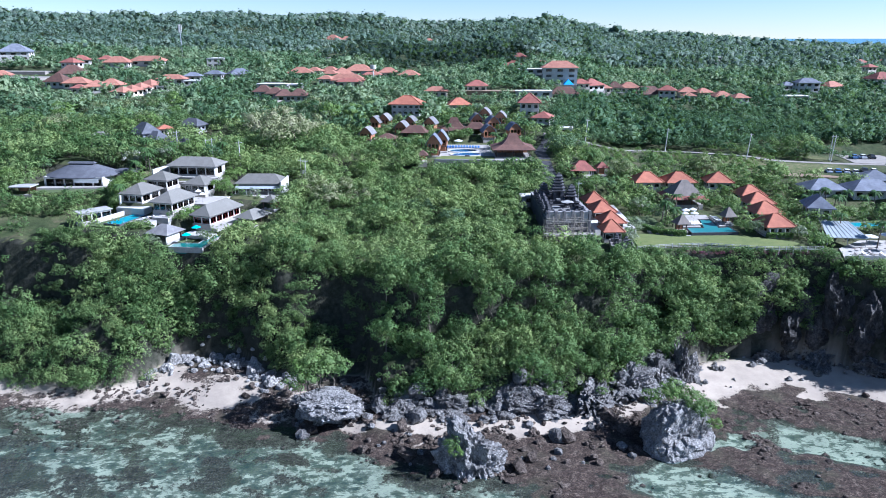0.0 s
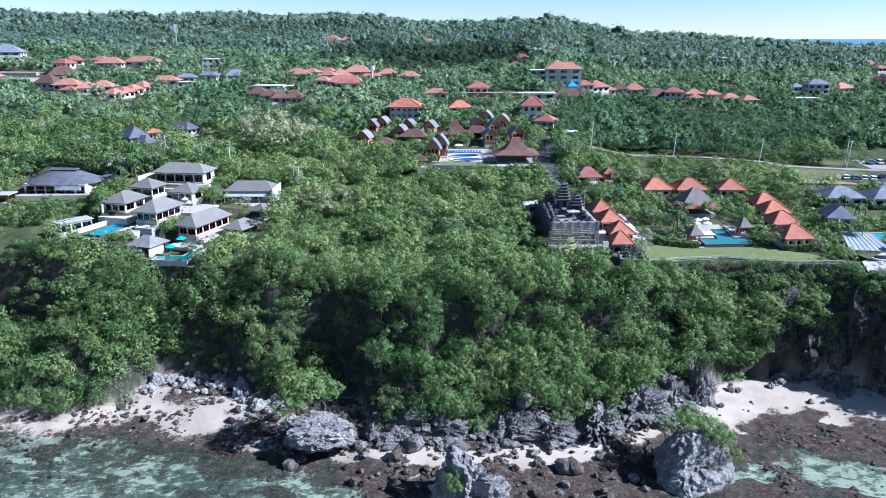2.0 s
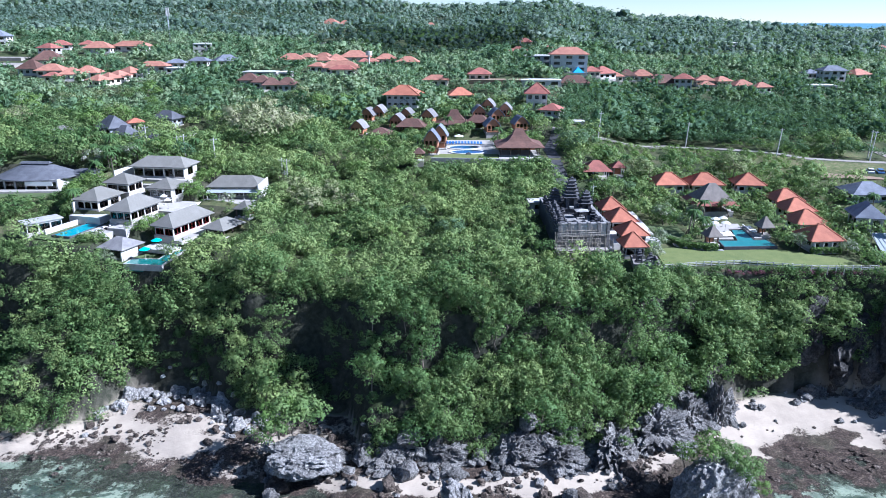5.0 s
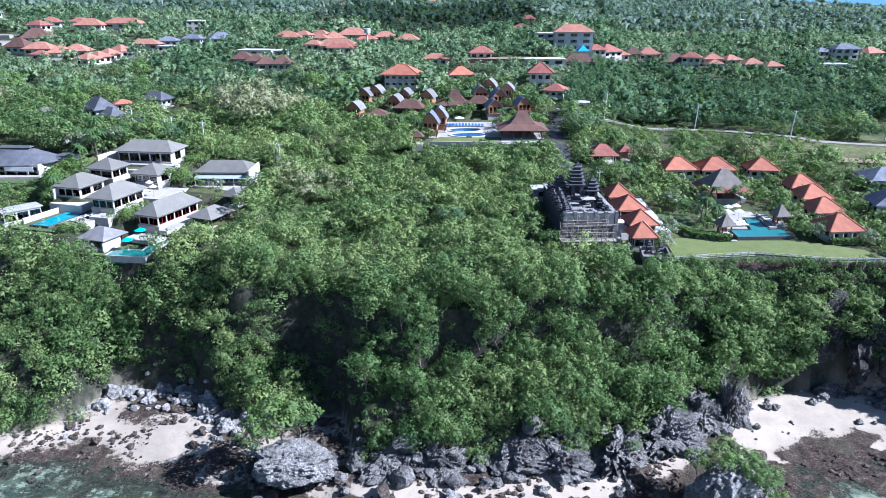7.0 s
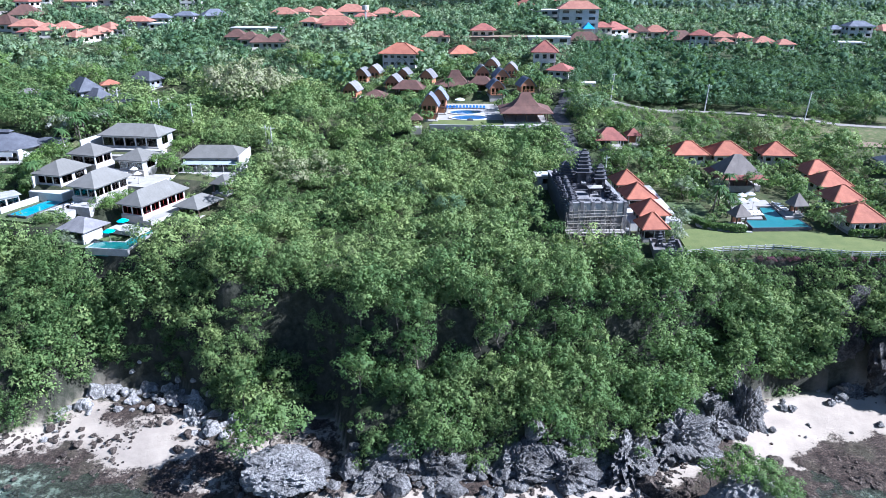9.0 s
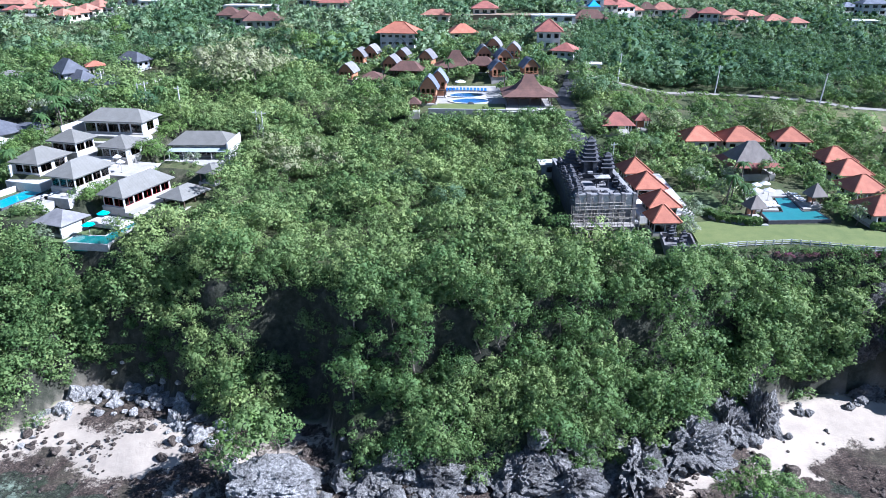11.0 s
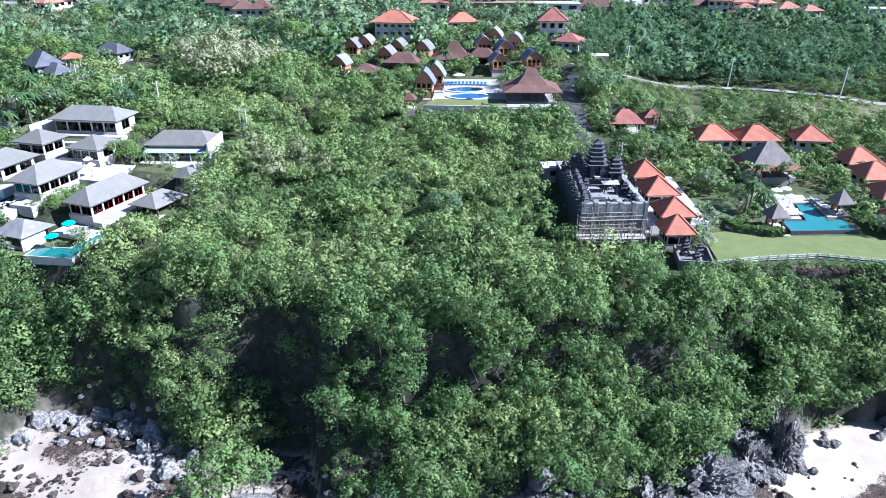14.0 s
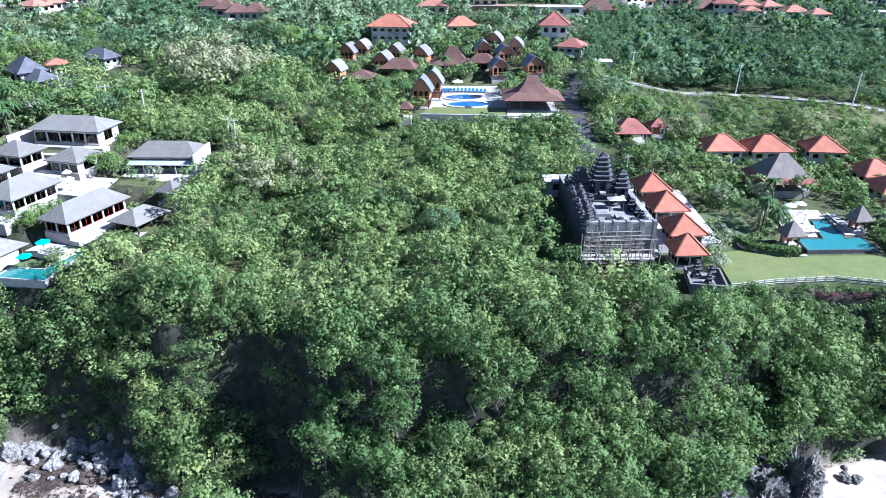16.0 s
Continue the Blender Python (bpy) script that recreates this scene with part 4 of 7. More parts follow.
def car(x, y, z, rz, paint, label, group="parked cars"):
    ob = thing("car", x, y, z, rz, label, "car", group)
    part("body", Geo().rings([(2.1, 0.82, 0.25), (2.18, 0.88, 0.5), (2.12, 0.86, 0.85), (2.0, 0.8, 0.92)]), paint, ob)
    part("cabin", Geo().rings([(1.35, 0.78, 0.92), (0.95, 0.68, 1.45)], -0.15), MAT_CARDARK, ob, "dark glazed cabin")
    part("roof", Geo().rings([(0.98, 0.7, 1.45), (0.9, 0.64, 1.52)], -0.15), paint, ob)
    for sx in (-1.35, 1.35):
        for sy in (-0.82, 0.82):
            part("wheel", Geo().beam((sx, sy - 0.1, 0.32), (sx, sy + 0.1, 0.32), 0.64, 0.64, 12), MAT_TYRE, ob)
    for sy in (-0.6, 0.6):
        part("headlight", Geo().box(2.1, 2.2, sy - 0.15, sy + 0.15, 0.6, 0.74), MAT_GLASS, ob)
    return ob


# ---------------------------------------------------------------- left villa estate
GREY_LABEL = "white villa pavilion with a grey shingled hip roof"
V = "white villas of the estate"


def turned(cx, cy, rz, pts):
    """Points given in a frame turned by rz about (cx, cy)."""
    c, s = math.cos(radians(rz)), math.sin(radians(rz))
    return [(cx + px * c - py * s, cy + px * s + py * c) for px, py in pts]


def deck(cx, cy, rz, hw, hd, z, material, label, depth=2.5, name="terrace", category="terrace", free=True):
    return slab(name, turned(cx, cy, rz, [(-hw, -hd), (hw, -hd), (hw, hd), (-hw, hd)]), z, material, label, depth, category, free=free)


house("villa", -71.9, 202.3, -7, 13.6, 7.2, 2.5, 2.1, "long white villa with a grey hip roof and glazed front", MAT_WHITE, MAT_SLATE, z=36.6, ridge=9.0, oh=0.8, front=5, side=1, tall=True, group=V, category="villa")
house("villa", -78.1, 191.6, -15, 6.0, 5.4, 2.1, 2.0, GREY_LABEL, MAT_WHITE, MAT_SLATE, z=34.9, oh=0.8, front=2, side=2, tall=True, group=V, category="villa")
house("villa", -68.0, 192.7, -14, 5.9, 6.2, 2.1, 2.0, GREY_LABEL, MAT_WHITE, MAT_SLATE, z=33.5, oh=0.8, front=3, side=1, tall=True, group=V, category="villa")
house("villa", -80.9, 183.4, -14, 5.6, 7.8, 2.1, 2.2, GREY_LABEL, MAT_WHITE, MAT_SLATE, z=33.0, oh=0.9, front=3, side=2, tall=True, group=V, category="villa")
house("villa", -70.3, 178.1, -16, 5.4, 9.6, 2.1, 2.4, "open white villa pavilion with a broad grey hip roof", MAT_WHITE, MAT_SLATE, z=32.1, oh=0.9, front=3, side=4, tall=True, group=V, category="villa")
house("villa", -58.5, 175.6, -20, 4.9, 12.6, 2.1, 2.3, "long white villa with red panelled doors and a grey hip roof", MAT_WHITE, MAT_SLATE, z=29.6, ridge=8.6, oh=0.8, front=2, side=5, tall=True, group=V, category="villa", frame_mat=MAT_REDPAINT)
house("villa", -52.9, 200.6, 0, 12.0, 7.4, 2.4, 2.1, "wide white villa with a dark grey hip roof and deep veranda", MAT_WHITE, MAT_SLATE, z=32.0, ridge=8.0, front=5, tall=True, group=V, category="villa")
part("awning", Geo().add([(-6.4, -4.0, 2.15), (6.4, -4.0, 2.15), (6.4, -6.2, 1.65), (-6.4, -6.2, 1.65), (-6.4, -4.0, 2.21), (6.4, -4.0, 2.21), (6.4, -6.2, 1.71), (-6.4, -6.2, 1.71)],
                         [(3, 2, 1, 0), (4, 5, 6, 7), (0, 1, 5, 4), (1, 2, 6, 5), (2, 3, 7, 6), (3, 0, 4, 7)]), MAT_SHEET, bpy.data.objects["villa.006"], "pale sheet awning")
for i in range(5):
    part("awning_post", Geo().box(-6.2 + 3.1 * i - 0.05, -6.1 + 3.1 * i, -6.15, -6.05, -0.3, 1.65), MAT_WHITE, bpy.data.objects["villa.006"])
solid("party_wall", Geo().box(-46.2, -45.9, 194.5, 204.4, 30, 35.6), MAT_WHITE, "tall white boundary wall beside the villa", "wall", kind="structure")
pavilion("thatched_pavilion", -49.3, 175.4, -22, 5.6, 6.8, 1.9, [(1.15, 1.2, 0), (0.05, 0.4, 1.7)], "low garden pavilion with a grey shingle roof", MAT_SLATE, z=28.5)
pavilion("thatched_pavilion", -46.2, 182.9, -18, 3.8, 3.8, 2.0, [(1.15, 1.15, 0), (0.05, 0.05, 1.7)], "small garden pavilion with a grey pyramid roof", MAT_SLATE, z=30.6)
pavilion("pool_pavilion", -67.9, 164.2, -20, 6.0, 5.6, 1.9, [(1.15, 1.2, 0), (0.3, 0.05, 1.8)], "pool pavilion with a pale weathered shingle roof", MAT_LIGHTSHINGLE, z=27.3)
solid("garden_wall", Geo().wall((-66.4, 160.4), (-64.8, 164.8), 26.2, 29.0, 0.3), MAT_WHITE, "white rendered wall beside the pool pavilion", "wall", "garden walls")
pool_house = house("pool_house", -88.4, 171.4, 48, 7.2, 3.6, 2.2, 0.12, "low flat-roofed pool house with dark glazing", MAT_WHITE, MAT_CONCRETE, z=30.5, oh=0.4, front=3, side=1, tall=True, category="pool house")
# infinity pool, its lawn and the deck
keep_free(-80.1, 171.5, 7.5, 8.0, -15)
pool("", turned(-80.1, 171.8, -15, [(-2.3, -5.6), (2.2, -5.6), (2.0, 5.4), (-2.0, 5.4)]), 30.6, MAT_TEALTILE, "long turquoise infinity pool with a dark stone edge", MAT_LAVA, 0.22, 0.2)
solid("spill_wall", Geo().box(-2.35, 2.25, -5.95, -5.86, -1.3, 0.17), MAT_LAVA, "dark stone spill wall of the infinity pool", "wall", m=pose(-80.1, 171.8, 30.6, 0, 0, -15))
deck(-80.4, 171.0, -15, 6.0, 6.6, 30.35, MAT_TURF, "clipped lawn round the infinity pool", 0.5, "lawn", "lawn")
deck(-80.4, 164.9, -15, 3.4, 0.9, 29.6, MAT_WHITE, "white ledge below the pool", 1.5)
solid("garden_wall", Geo().wall((-86.3, 168.6), (-82.2, 179.6), 29.5, 31.5, 0.35), MAT_WHITE, "long low white wall behind the pool lawn", "wall", "garden walls")
deck(-81.0, 178.0, -15, 4.2, 1.6, 32.3, MAT_WHITE, "white terrace at the head of the pool", 2)
deck(-74.4, 171.4, -18, 2.7, 5.4, 30.8, MAT_OLDSTONE, "pale stone pool deck above the garden", 1.6)
deck(-70.6, 172.0, -16, 2.4, 2.2, 31.4, MAT_OLDSTONE, "pale stone step before the open villa", 2)
deck(-65.2, 186.2, -14, 4.4, 5.0, 32.4, MAT_PAVING, "white paved court between the villas", 3)
deck(-72.6, 188.0, -14, 3.2, 3.2, 33.5, MAT_WHITE, "white paved upper court with steps", 3)
deck(-72.5, 196.4, -8, 7.4, 2.6, 35.8, MAT_PAVING, "pale upper terrace before the long villa", 2)
deck(-71.0, 197.6, -8, 7.4, 1.2, 36.55, MAT_PAVING, "pale step along the long villa", 1.4)
deck(-52.6, 193.4, 0, 7.4, 3.2, 31.85, MAT_PAVING, "pale terrace before the wide villa", 3)
deck(-60.6, 167.0, -18, 3.6, 2.0, 28.1, MAT_OLDSTONE, "pale stone deck above the garden pool", 0.8)
deck(-54.9, 173.0, -20, 1.0, 6.0, 29.3, MAT_PAVING, "pale walk along the red doors", 0.8)
pool("", [(-65.0, 158.6), (-57.0, 157.6), (-55.8, 168.6), (-58.2, 168.8), (-59.2, 161.6), (-64.6, 162.0)], 27.1, MAT_GREENTILE, "blue-green garden pool bent round a corner", MAT_OLDSTONE, 0.3, 0.15)
deck(-66.0, 163.4, -10, 4.6, 4.4, 27.0, MAT_TURF, "garden turf round the lower pool", 0.5, "lawn", "lawn")
for a, b, z in (((-60.6, 181.0), (-59.6, 190.5), 31.6), ((-69.4, 182.2), (-60.8, 181.0), 31.6), ((-82.6, 196.0), (-80.4, 206.0), 38.2), ((-84.8, 178.6), (-83.4, 188.5), 34.4)):
    solid("garden_wall", Geo().wall(a, b, z - 4, z + 0.7, 0.3), MAT_WHITE, "white rendered garden wall of the villa estate", "wall", "garden walls")
for px, py in ((-60.5, 164.9), (-61.9, 161.7)):
    parasol(px, py, 27.1 if py < 163 else 28.1, 1.15, MAT_TEALCLOTH, "turquoise canvas parasol by the pool", "turquoise parasols")
for px, py in ((-67.0, 187.0), (-64.6, 183.2)):
    parasol(px, py, 32.4, 0.9, MAT_WHITECLOTH, "white canvas parasol in the paved court", "white parasols")
for i in range(4):
    lounger(-75.6 + 0.62 * i, 168.6 + 1.75 * i, 30.8, -105, MAT_WHITECLOTH, "white cushioned sun lounger on the pool terrace", "villa loungers")

# far-left villa with a curved dark roof
far_villa = thing("villa", -104.6, 197.8, 34.0, -3, "wide white villa under a low dark fanned roof", "villa", V)
keep_free(-104.0, 198.0, 11, 8, -3)
part("plinth", Geo().box(-9.2, 9.2, -6.5, 5, -2.5, 0.2), MAT_WHITE, far_villa)
g, holes = Geo(), [(0.6 + 2.75 * i, 2.9 + 2.75 * i, 0.35, 2.4) for i in range(6)]
g.wall((-8.5, -3.2), (8.5, -3.2), 0.2, 3.0, 0.25, holes)
g.wall((8.38, -3.0), (8.38, 4.6), 0.2, 3.0, 0.25).wall((8.5, 4.7), (-8.5, 4.7), 0.2, 3.0, 0.25).wall((-8.38, 4.5), (-8.38, -3.0), 0.2, 3.0, 0.25)
part("wall", g, MAT_WHITE, far_villa)
window_parts(far_villa, (-8.5, -3.2), (8.5, -3.2), holes, 0.25, MAT_DARKWOOD)
arc = [(math.cos(radians(a)), math.sin(radians(a))) for a in range(180, 361, 15)]
vs = [(10.2 * c, 2.0 + 7.0 * s, 3.0) for c, s in arc] + [(10.2, 6.2, 3.0), (-10.2, 6.2, 3.0)]
inr = [(4.0 * c, 2.4 + 1.8 * s, 5.6) for c, s in arc] + [(4.0, 3.6, 5.6), (-4.0, 3.6, 5.6)]
n = len(vs)
lowr = [(a, b, c - 0.2) for a, b, c in vs]
part("roof", Geo().add(vs + inr + lowr, [(i, (i + 1) % n, n + (i + 1) % n, n + i) for i in range(n)] + [tuple(range(n, 2 * n)), tuple(range(3 * n - 1, 2 * n - 1, -1))]
                       + [(2 * n + i, 2 * n + (i + 1) % n, (i + 1) % n, i) for i in range(n)]), MAT_DARKROOF, far_villa)
part("roof_lantern", Geo().rings([(3.6, 0.7, 5.55), (3.6, 0.7, 6.0), (4.0, 1.0, 6.05), (3.6, 0.1, 6.5)], 0, 2.6), MAT_DARKROOF, far_villa)
part("sun_blind", Geo().box(1.0, 8.0, -4.6, -4.5, 1.7, 2.7), MAT_WHITECLOTH, far_villa, "white drop blind")
slab("terrace", [(-113.5, 190.2), (-95.5, 191.6), (-95.0, 193.4), (-113, 193.0)], 34.7, MAT_PAVING, "pale terrace edge before the fanned villa", 3)
slab("lawn", [(-112, 186), (-96.5, 187.4), (-96, 191.4), (-112, 190.0)], 34.3, MAT_TURF, "shaded turf before the fanned villa", 3, "lawn")
pavilion("thatched_pavilion", -114.5, 187.0, 0, 5.5, 4.0, 2.2, [(1.1, 1.1, 0), (1.08, 1.05, 0.12)], "flat-roofed viewing deck pavilion", MAT_CONCRETE, z=33.6)
house("garden_house", -93.6, 203.2, 0, 6.5, 5, 2.2, 0.9, "small villa annex with a low dark roof", MAT_WHITE, MAT_DARKROOF, z=34.6, category="villa", group=V)
for hx, hy, hw_, hd_, hh_, rh_, rr in ((-101.0, 238.0, 6.4, 5.6, 3.6, 3.4, -38), (-96.5, 235.5, 5.0, 4.2, 2.4, 2.4, -28), (-89.6, 235.5, 7.0, 5.0, 1.6, 2.0, 12), (-91.5, 257.5, 7.0, 5.0, 2.2, 2.4, -20)):
    house("house", hx, hy, rr, hw_, hd_, hh_, rh_, "old house with a steep grey roof in a wooded clearing", MAT_GREYWALL, MAT_DARKROOF, z=gz(hx, hy), ridge=hw_ * 0.5, front=2, category="house", group="houses in the woods")
house("house", -97.5, 246.0, 30, 3.6, 3.0, 3.2, 1.2, "small house with an orange tile roof in a wooded clearing", MAT_CREAM, MAT_ORANGE, z=gz(-97.5, 246), category="house", group="houses in the woods")
slab("driveway", [(-86, 240.5), (-79, 243.5), (-74.5, 253), (-78, 254), (-82, 246.5), (-88, 243)], gz(-79, 247) + 0.5, MAT_PAVING, "pale driveway through a wooded clearing", 2.5, "driveway")
house("water_tower_house", -113.5, 232, 0, 4, 4, 4.0, 1.0, "small grey tower house among trees", MAT_GREYWALL, MAT_SLATE, category="house")
for px, py, hh in ((-42.9, 208.2, 8.2), (-41.4, 207.6, 8.4)):
    pole(px, py, hh, 1)
part("transformer", Geo().box(0.3, 1.3, -0.5, 0.3, 3.6, 4.8), MAT_STEEL, bpy.data.objects["power_pole"], "grey transformer box")
for px, py, hh in ((-84.5, 222.0, 8.2), (-74.4, 218.6, 7.2), (-72.2, 217.8, 7.8), (-62.9, 214.8, 8.2)):
    pole(px, py, hh, 1)

# ---------------------------------------------------------------- middle resort
slab("lawn", [(-2.5, 223.5), (16.5, 221.5), (16.5, 229.5), (-2, 229.5)], 37.35, MAT_LAWN, "mown lawn before the oval pools", 3, "lawn")
slab("terrace", [(-1.5, 229.6), (17, 229.6), (17, 256), (-1.5, 256)], 37.3, MAT_PAVING, "pale stone deck round the oval pools", 3)
for cx, cy, rx, ry in ((7.9, 232.4, 5.0, 3.0), (6.9, 240.4, 4.7, 2.9)):
    pool("", circle_outline(cx, cy, rx, ry), 37.3, MAT_DEEPTILE, "deep blue oval pool with a white rim", MAT_WHITE, 0.8, 0.25)
solid("retaining_wall", Geo().outline([(-3.0, 221.6), (16.6, 220.4), (29.5, 218.6), (29.5, 219.2), (16.7, 221.0), (-3.0, 222.2)], 31.5, 37.6), MAT_CONCRETE, "pale stone retaining wall below the resort lawn", "wall", kind="structure")
slab("terrace", [(16.7, 219.3), (29.3, 219.3), (29.3, 224), (16.7, 224)], 37.4, MAT_PAVING, "pale paved terrace before the wooden hall", 3.5)
JOGLO = [(1.18, 1.26, 0.0), (0.60, 0.62, 1.35), (0.34, 0.30, 3.0), (0.2, 0.04, 4.7)]
pavilion("wooden_hall", 23.0, 230.5, 0, 12, 10, 2.5, JOGLO, "open wooden hall with a steep brown shingle roof", MAT_BROWNROOF, z=37.3, category="hall")
pavilion("wooden_hall", 4.2, 271.0, 0, 12, 9, 2.6, JOGLO, "open wooden hall with a steep brown shingle roof", MAT_BROWNROOF, category="hall", z=38.0)
pavilion("wooden_hall", -10.4, 262.5, -8, 8.5, 7, 2.3, [(1.2, 1.2, 0), (0.5, 0.08, 2.3)], "wooden hall with a low brown roof", MAT_BROWNROOF, z=38.6, category="hall")
pavilion("thatched_pavilion", 12.4, 266.5, -10, 6.5, 6.0, 2.2, [(1.2, 1.2, 0), (0.5, 0.08, 2.2)], "wooden pavilion with a brown shingle roof", MAT_BROWNROOF, z=39.6)
pavilion("thatched_pavilion", -20.3, 255.5, -4, 7.6, 6.6, 2.0, [(1.15, 1.15, 0), (0.12, 0.1, 1.9)], "wooden pavilion with a brown hip roof", MAT_BROWNROOF, z=37.3)
pavilion("thatched_pavilion", -6.5, 222.5, 0, 2.8, 2.8, 2.0, [(1.3, 1.3, 0), (0.05, 0.05, 1.6)], "small wooden gazebo with a pointed roof", MAT_BROWNROOF, z=36.6)
HUTS = [(-3.0, 230.4, 4, 0), (-0.6, 240.0, 4, 0), (-27.9, 258.6, 12, 1), (-26.8, 278.0, 12, 1), (-23.1, 281.2, 12, 1), (-15.6, 268.0, 12, 1), (-12.6, 275.0, 12, 1), (-13.7, 288.4, 12, 1),
        (-4.8, 273.0, 14, 1), (13.0, 275.2, -4, 1), (16.8, 283.0, 12, 1), (22.6, 276.6, 10, 1), (19.0, 270.8, -8, 0), (16.7, 259.6, -8, 0), (26.1, 259.6, -10, 0)]
for hx, hy, rr, light in HUTS:
    big = hy < 246 and hx < 5
    rice_barn_hut(hx, hy, -rr, z=37.3 if hy < 252 and hx > -10 else gz(hx, hy), w=4.9 if big else 5.0, d=6.0, roof=MAT_LIGHTSHINGLE if light else MAT_BLUEROOF, stilts=big)
for i in range(13):
    lounger(0.6 + 1.0 * i, 247.6 - 0.02 * (i - 6) ** 2, 37.3, 0, MAT_DEEPTILE, "blue sun lounger beside the oval pools", "blue loungers")
parasol(5.5, 250.0, 37.3, 1.6, MAT_WHITECLOTH, "white canvas parasol at the pool bar", "white parasols")
solid("rock_fountain", Geo().rings([(0.9, 0.5, 0), (0.7, 0.4, 0.3), (0.35, 0.2, 0.55)]), MAT_LAVA, "small dark rock on the pool edge", "rock", m=pose(8.0, 228.8, 37.35))
house("hotel", -14.6, 290.0, -8, 11.4, 8.4, 6.8, 3.2, "white three-storey hotel with a bright orange hip roof", MAT_WHITE, MAT_ORANGE, storeys=3, front=5, side=3, oh=1.3, z=42.0, category="hotel", cap=MAT_ORANGE)
house("tower_house", 35.0, 287.0, -6, 7.5, 7.5, 8.6, 3.6, "tall white house with a pointed red tile roof", MAT_WHITE, MAT_REDTILE, storeys=3, front=3, side=2, oh=1.0, z=41.0, ridge=0.2, cap=MAT_REDTILE)
house("house", 39.5, 277.5, -25, 7, 6.5, 4.6, 2.2, "white house with a sloping red roof beside the tower", MAT_WHITE, MAT_REDTILE, storeys=2, oh=0.8, z=40.0)
house("house", 47.0, 271.0, -10, 6, 5, 3.0, 0.3, "plain white flat-roofed block beside the track", MAT_WHITE, MAT_WHITE, oh=0.15, z=38.4, front=1, side=1)
house("house", 6.8, 309.0, 10, 9, 7, 3.2, 2.8, "house with an orange hip roof above the huts", MAT_CREAM, MAT_ORANGE, group="town houses", z=gz(6.8, 309) - 2.6)

# road and track
ribbon("road", [(35.5, 188), (34.6, 198), (34.0, 206), (33.6, 216), (33.0, 225), (33.2, 238), (36.5, 252), (40, 262)], 3.6, MAT_ASPHALT, "narrow dark asphalt lane climbing beside the forest")
ribbon("track_road", [(38, 262), (43.5, 258.5), (52, 258), (61, 261.5), (78, 265.5), (93, 261), (106, 254), (118, 246), (136, 240), (160, 236), (230, 226)], 3.4, MAT_TRACK, "pale limestone track across the plateau")
for px, py, hh, ln in ((53.0, 260.0, 8.5, 4), (84.6, 265.0, 8.6, 4), (108.4, 247.6, 9.4, 6), (136, 243, 9.4, 6), (137.6, 247, 9.0, 2), (40.2, 203, 7, 0)):
    pole(px, py, hh, 1, ln)

# ---------------------------------------------------------------- temple
TZ = 32.0
temple = thing("temple_terrace", 30.3, 176.0, TZ, 2, "walled sea temple terrace of dark stone", "temple")
keep_free(30.2, 178.5, 5.6, 14.6, 2)
part("platform", Geo().box(-5.0, 5.4, -9.6, 14.0, -6.5, 0.0), MAT_LAVAWALL, temple)
part("paving", Geo().box(-4.4, 4.8, -9.0, 13.4, 0.0, 0.06), MAT_COURT, temple, "grey stone paving")
wl = Geo()
part("side_wall", Geo().box(-5.4, -4.7, -10, 14.3, -6, 1.5), MAT_LAVA, temple)
wl.box(5.1, 5.8, -10, 14.3, -6, 1.3).box(-4.7, 5.1, 13.8, 14.4, -6, 1.4)
part("wall", wl, MAT_LAVA, temple)
for i in range(5):
    part("parapet_panel", Geo().box(-4.68 + 1.96 * i, -2.78 + 1.96 * i, -10.0, -9.4, -1.0, 1.7).box(-4.5 + 1.96 * i, -2.96 + 1.96 * i, -10.06, -10.0, -0.6, 1.3), MAT_OLDSTONE, temple, "weathered pale stone panel")
part("front_wall", Geo().box(-4.7, 5.1, -9.9, -9.4, -6.0, -1.0), MAT_LAVAWALL, temple)
cop = Geo().box(-5.5, -4.6, -10.1, 14.4, 1.5, 1.75).box(5.0, 5.9, -10.1, 14.4, 1.3, 1.55).box(-4.7, 5.1, -10.1, -9.3, 1.7, 1.95)
part("wall_coping", cop, MAT_COURT, temple)
for i in range(6):
    fx_ = -5.05 + 10.5 * i / 5
    part("pilaster", Geo().box(fx_ - 0.3, fx_ + 0.3, -10.25, -9.3, -6, 2.1), MAT_LAVAWALL, temple)
part("pavement_slab", Geo().box(-2.2, 0.4, -3.0, 2.6, 0.06, 0.5), MAT_COURT, temple)
part("pavement_slab", Geo().box(0.8, 3.9, -6.4, -3.0, 0.06, 0.6), MAT_COURT, temple)
part("altar_roof", Geo().rings([(1.4, 0.9, 2.0), (1.5, 1.0, 2.1), (0.3, 0.1, 2.5)], 1.8, 0.0), MAT_CONCRETE, temple)
for ax, ay in ((0.67, -0.62), (2.92, -0.62), (0.67, 0.62), (2.92, 0.62)):
    part("altar_post", Geo().box(ax - 0.08, ax + 0.08, ay - 0.08, ay + 0.08, 0, 2.0), MAT_LAVA, temple)


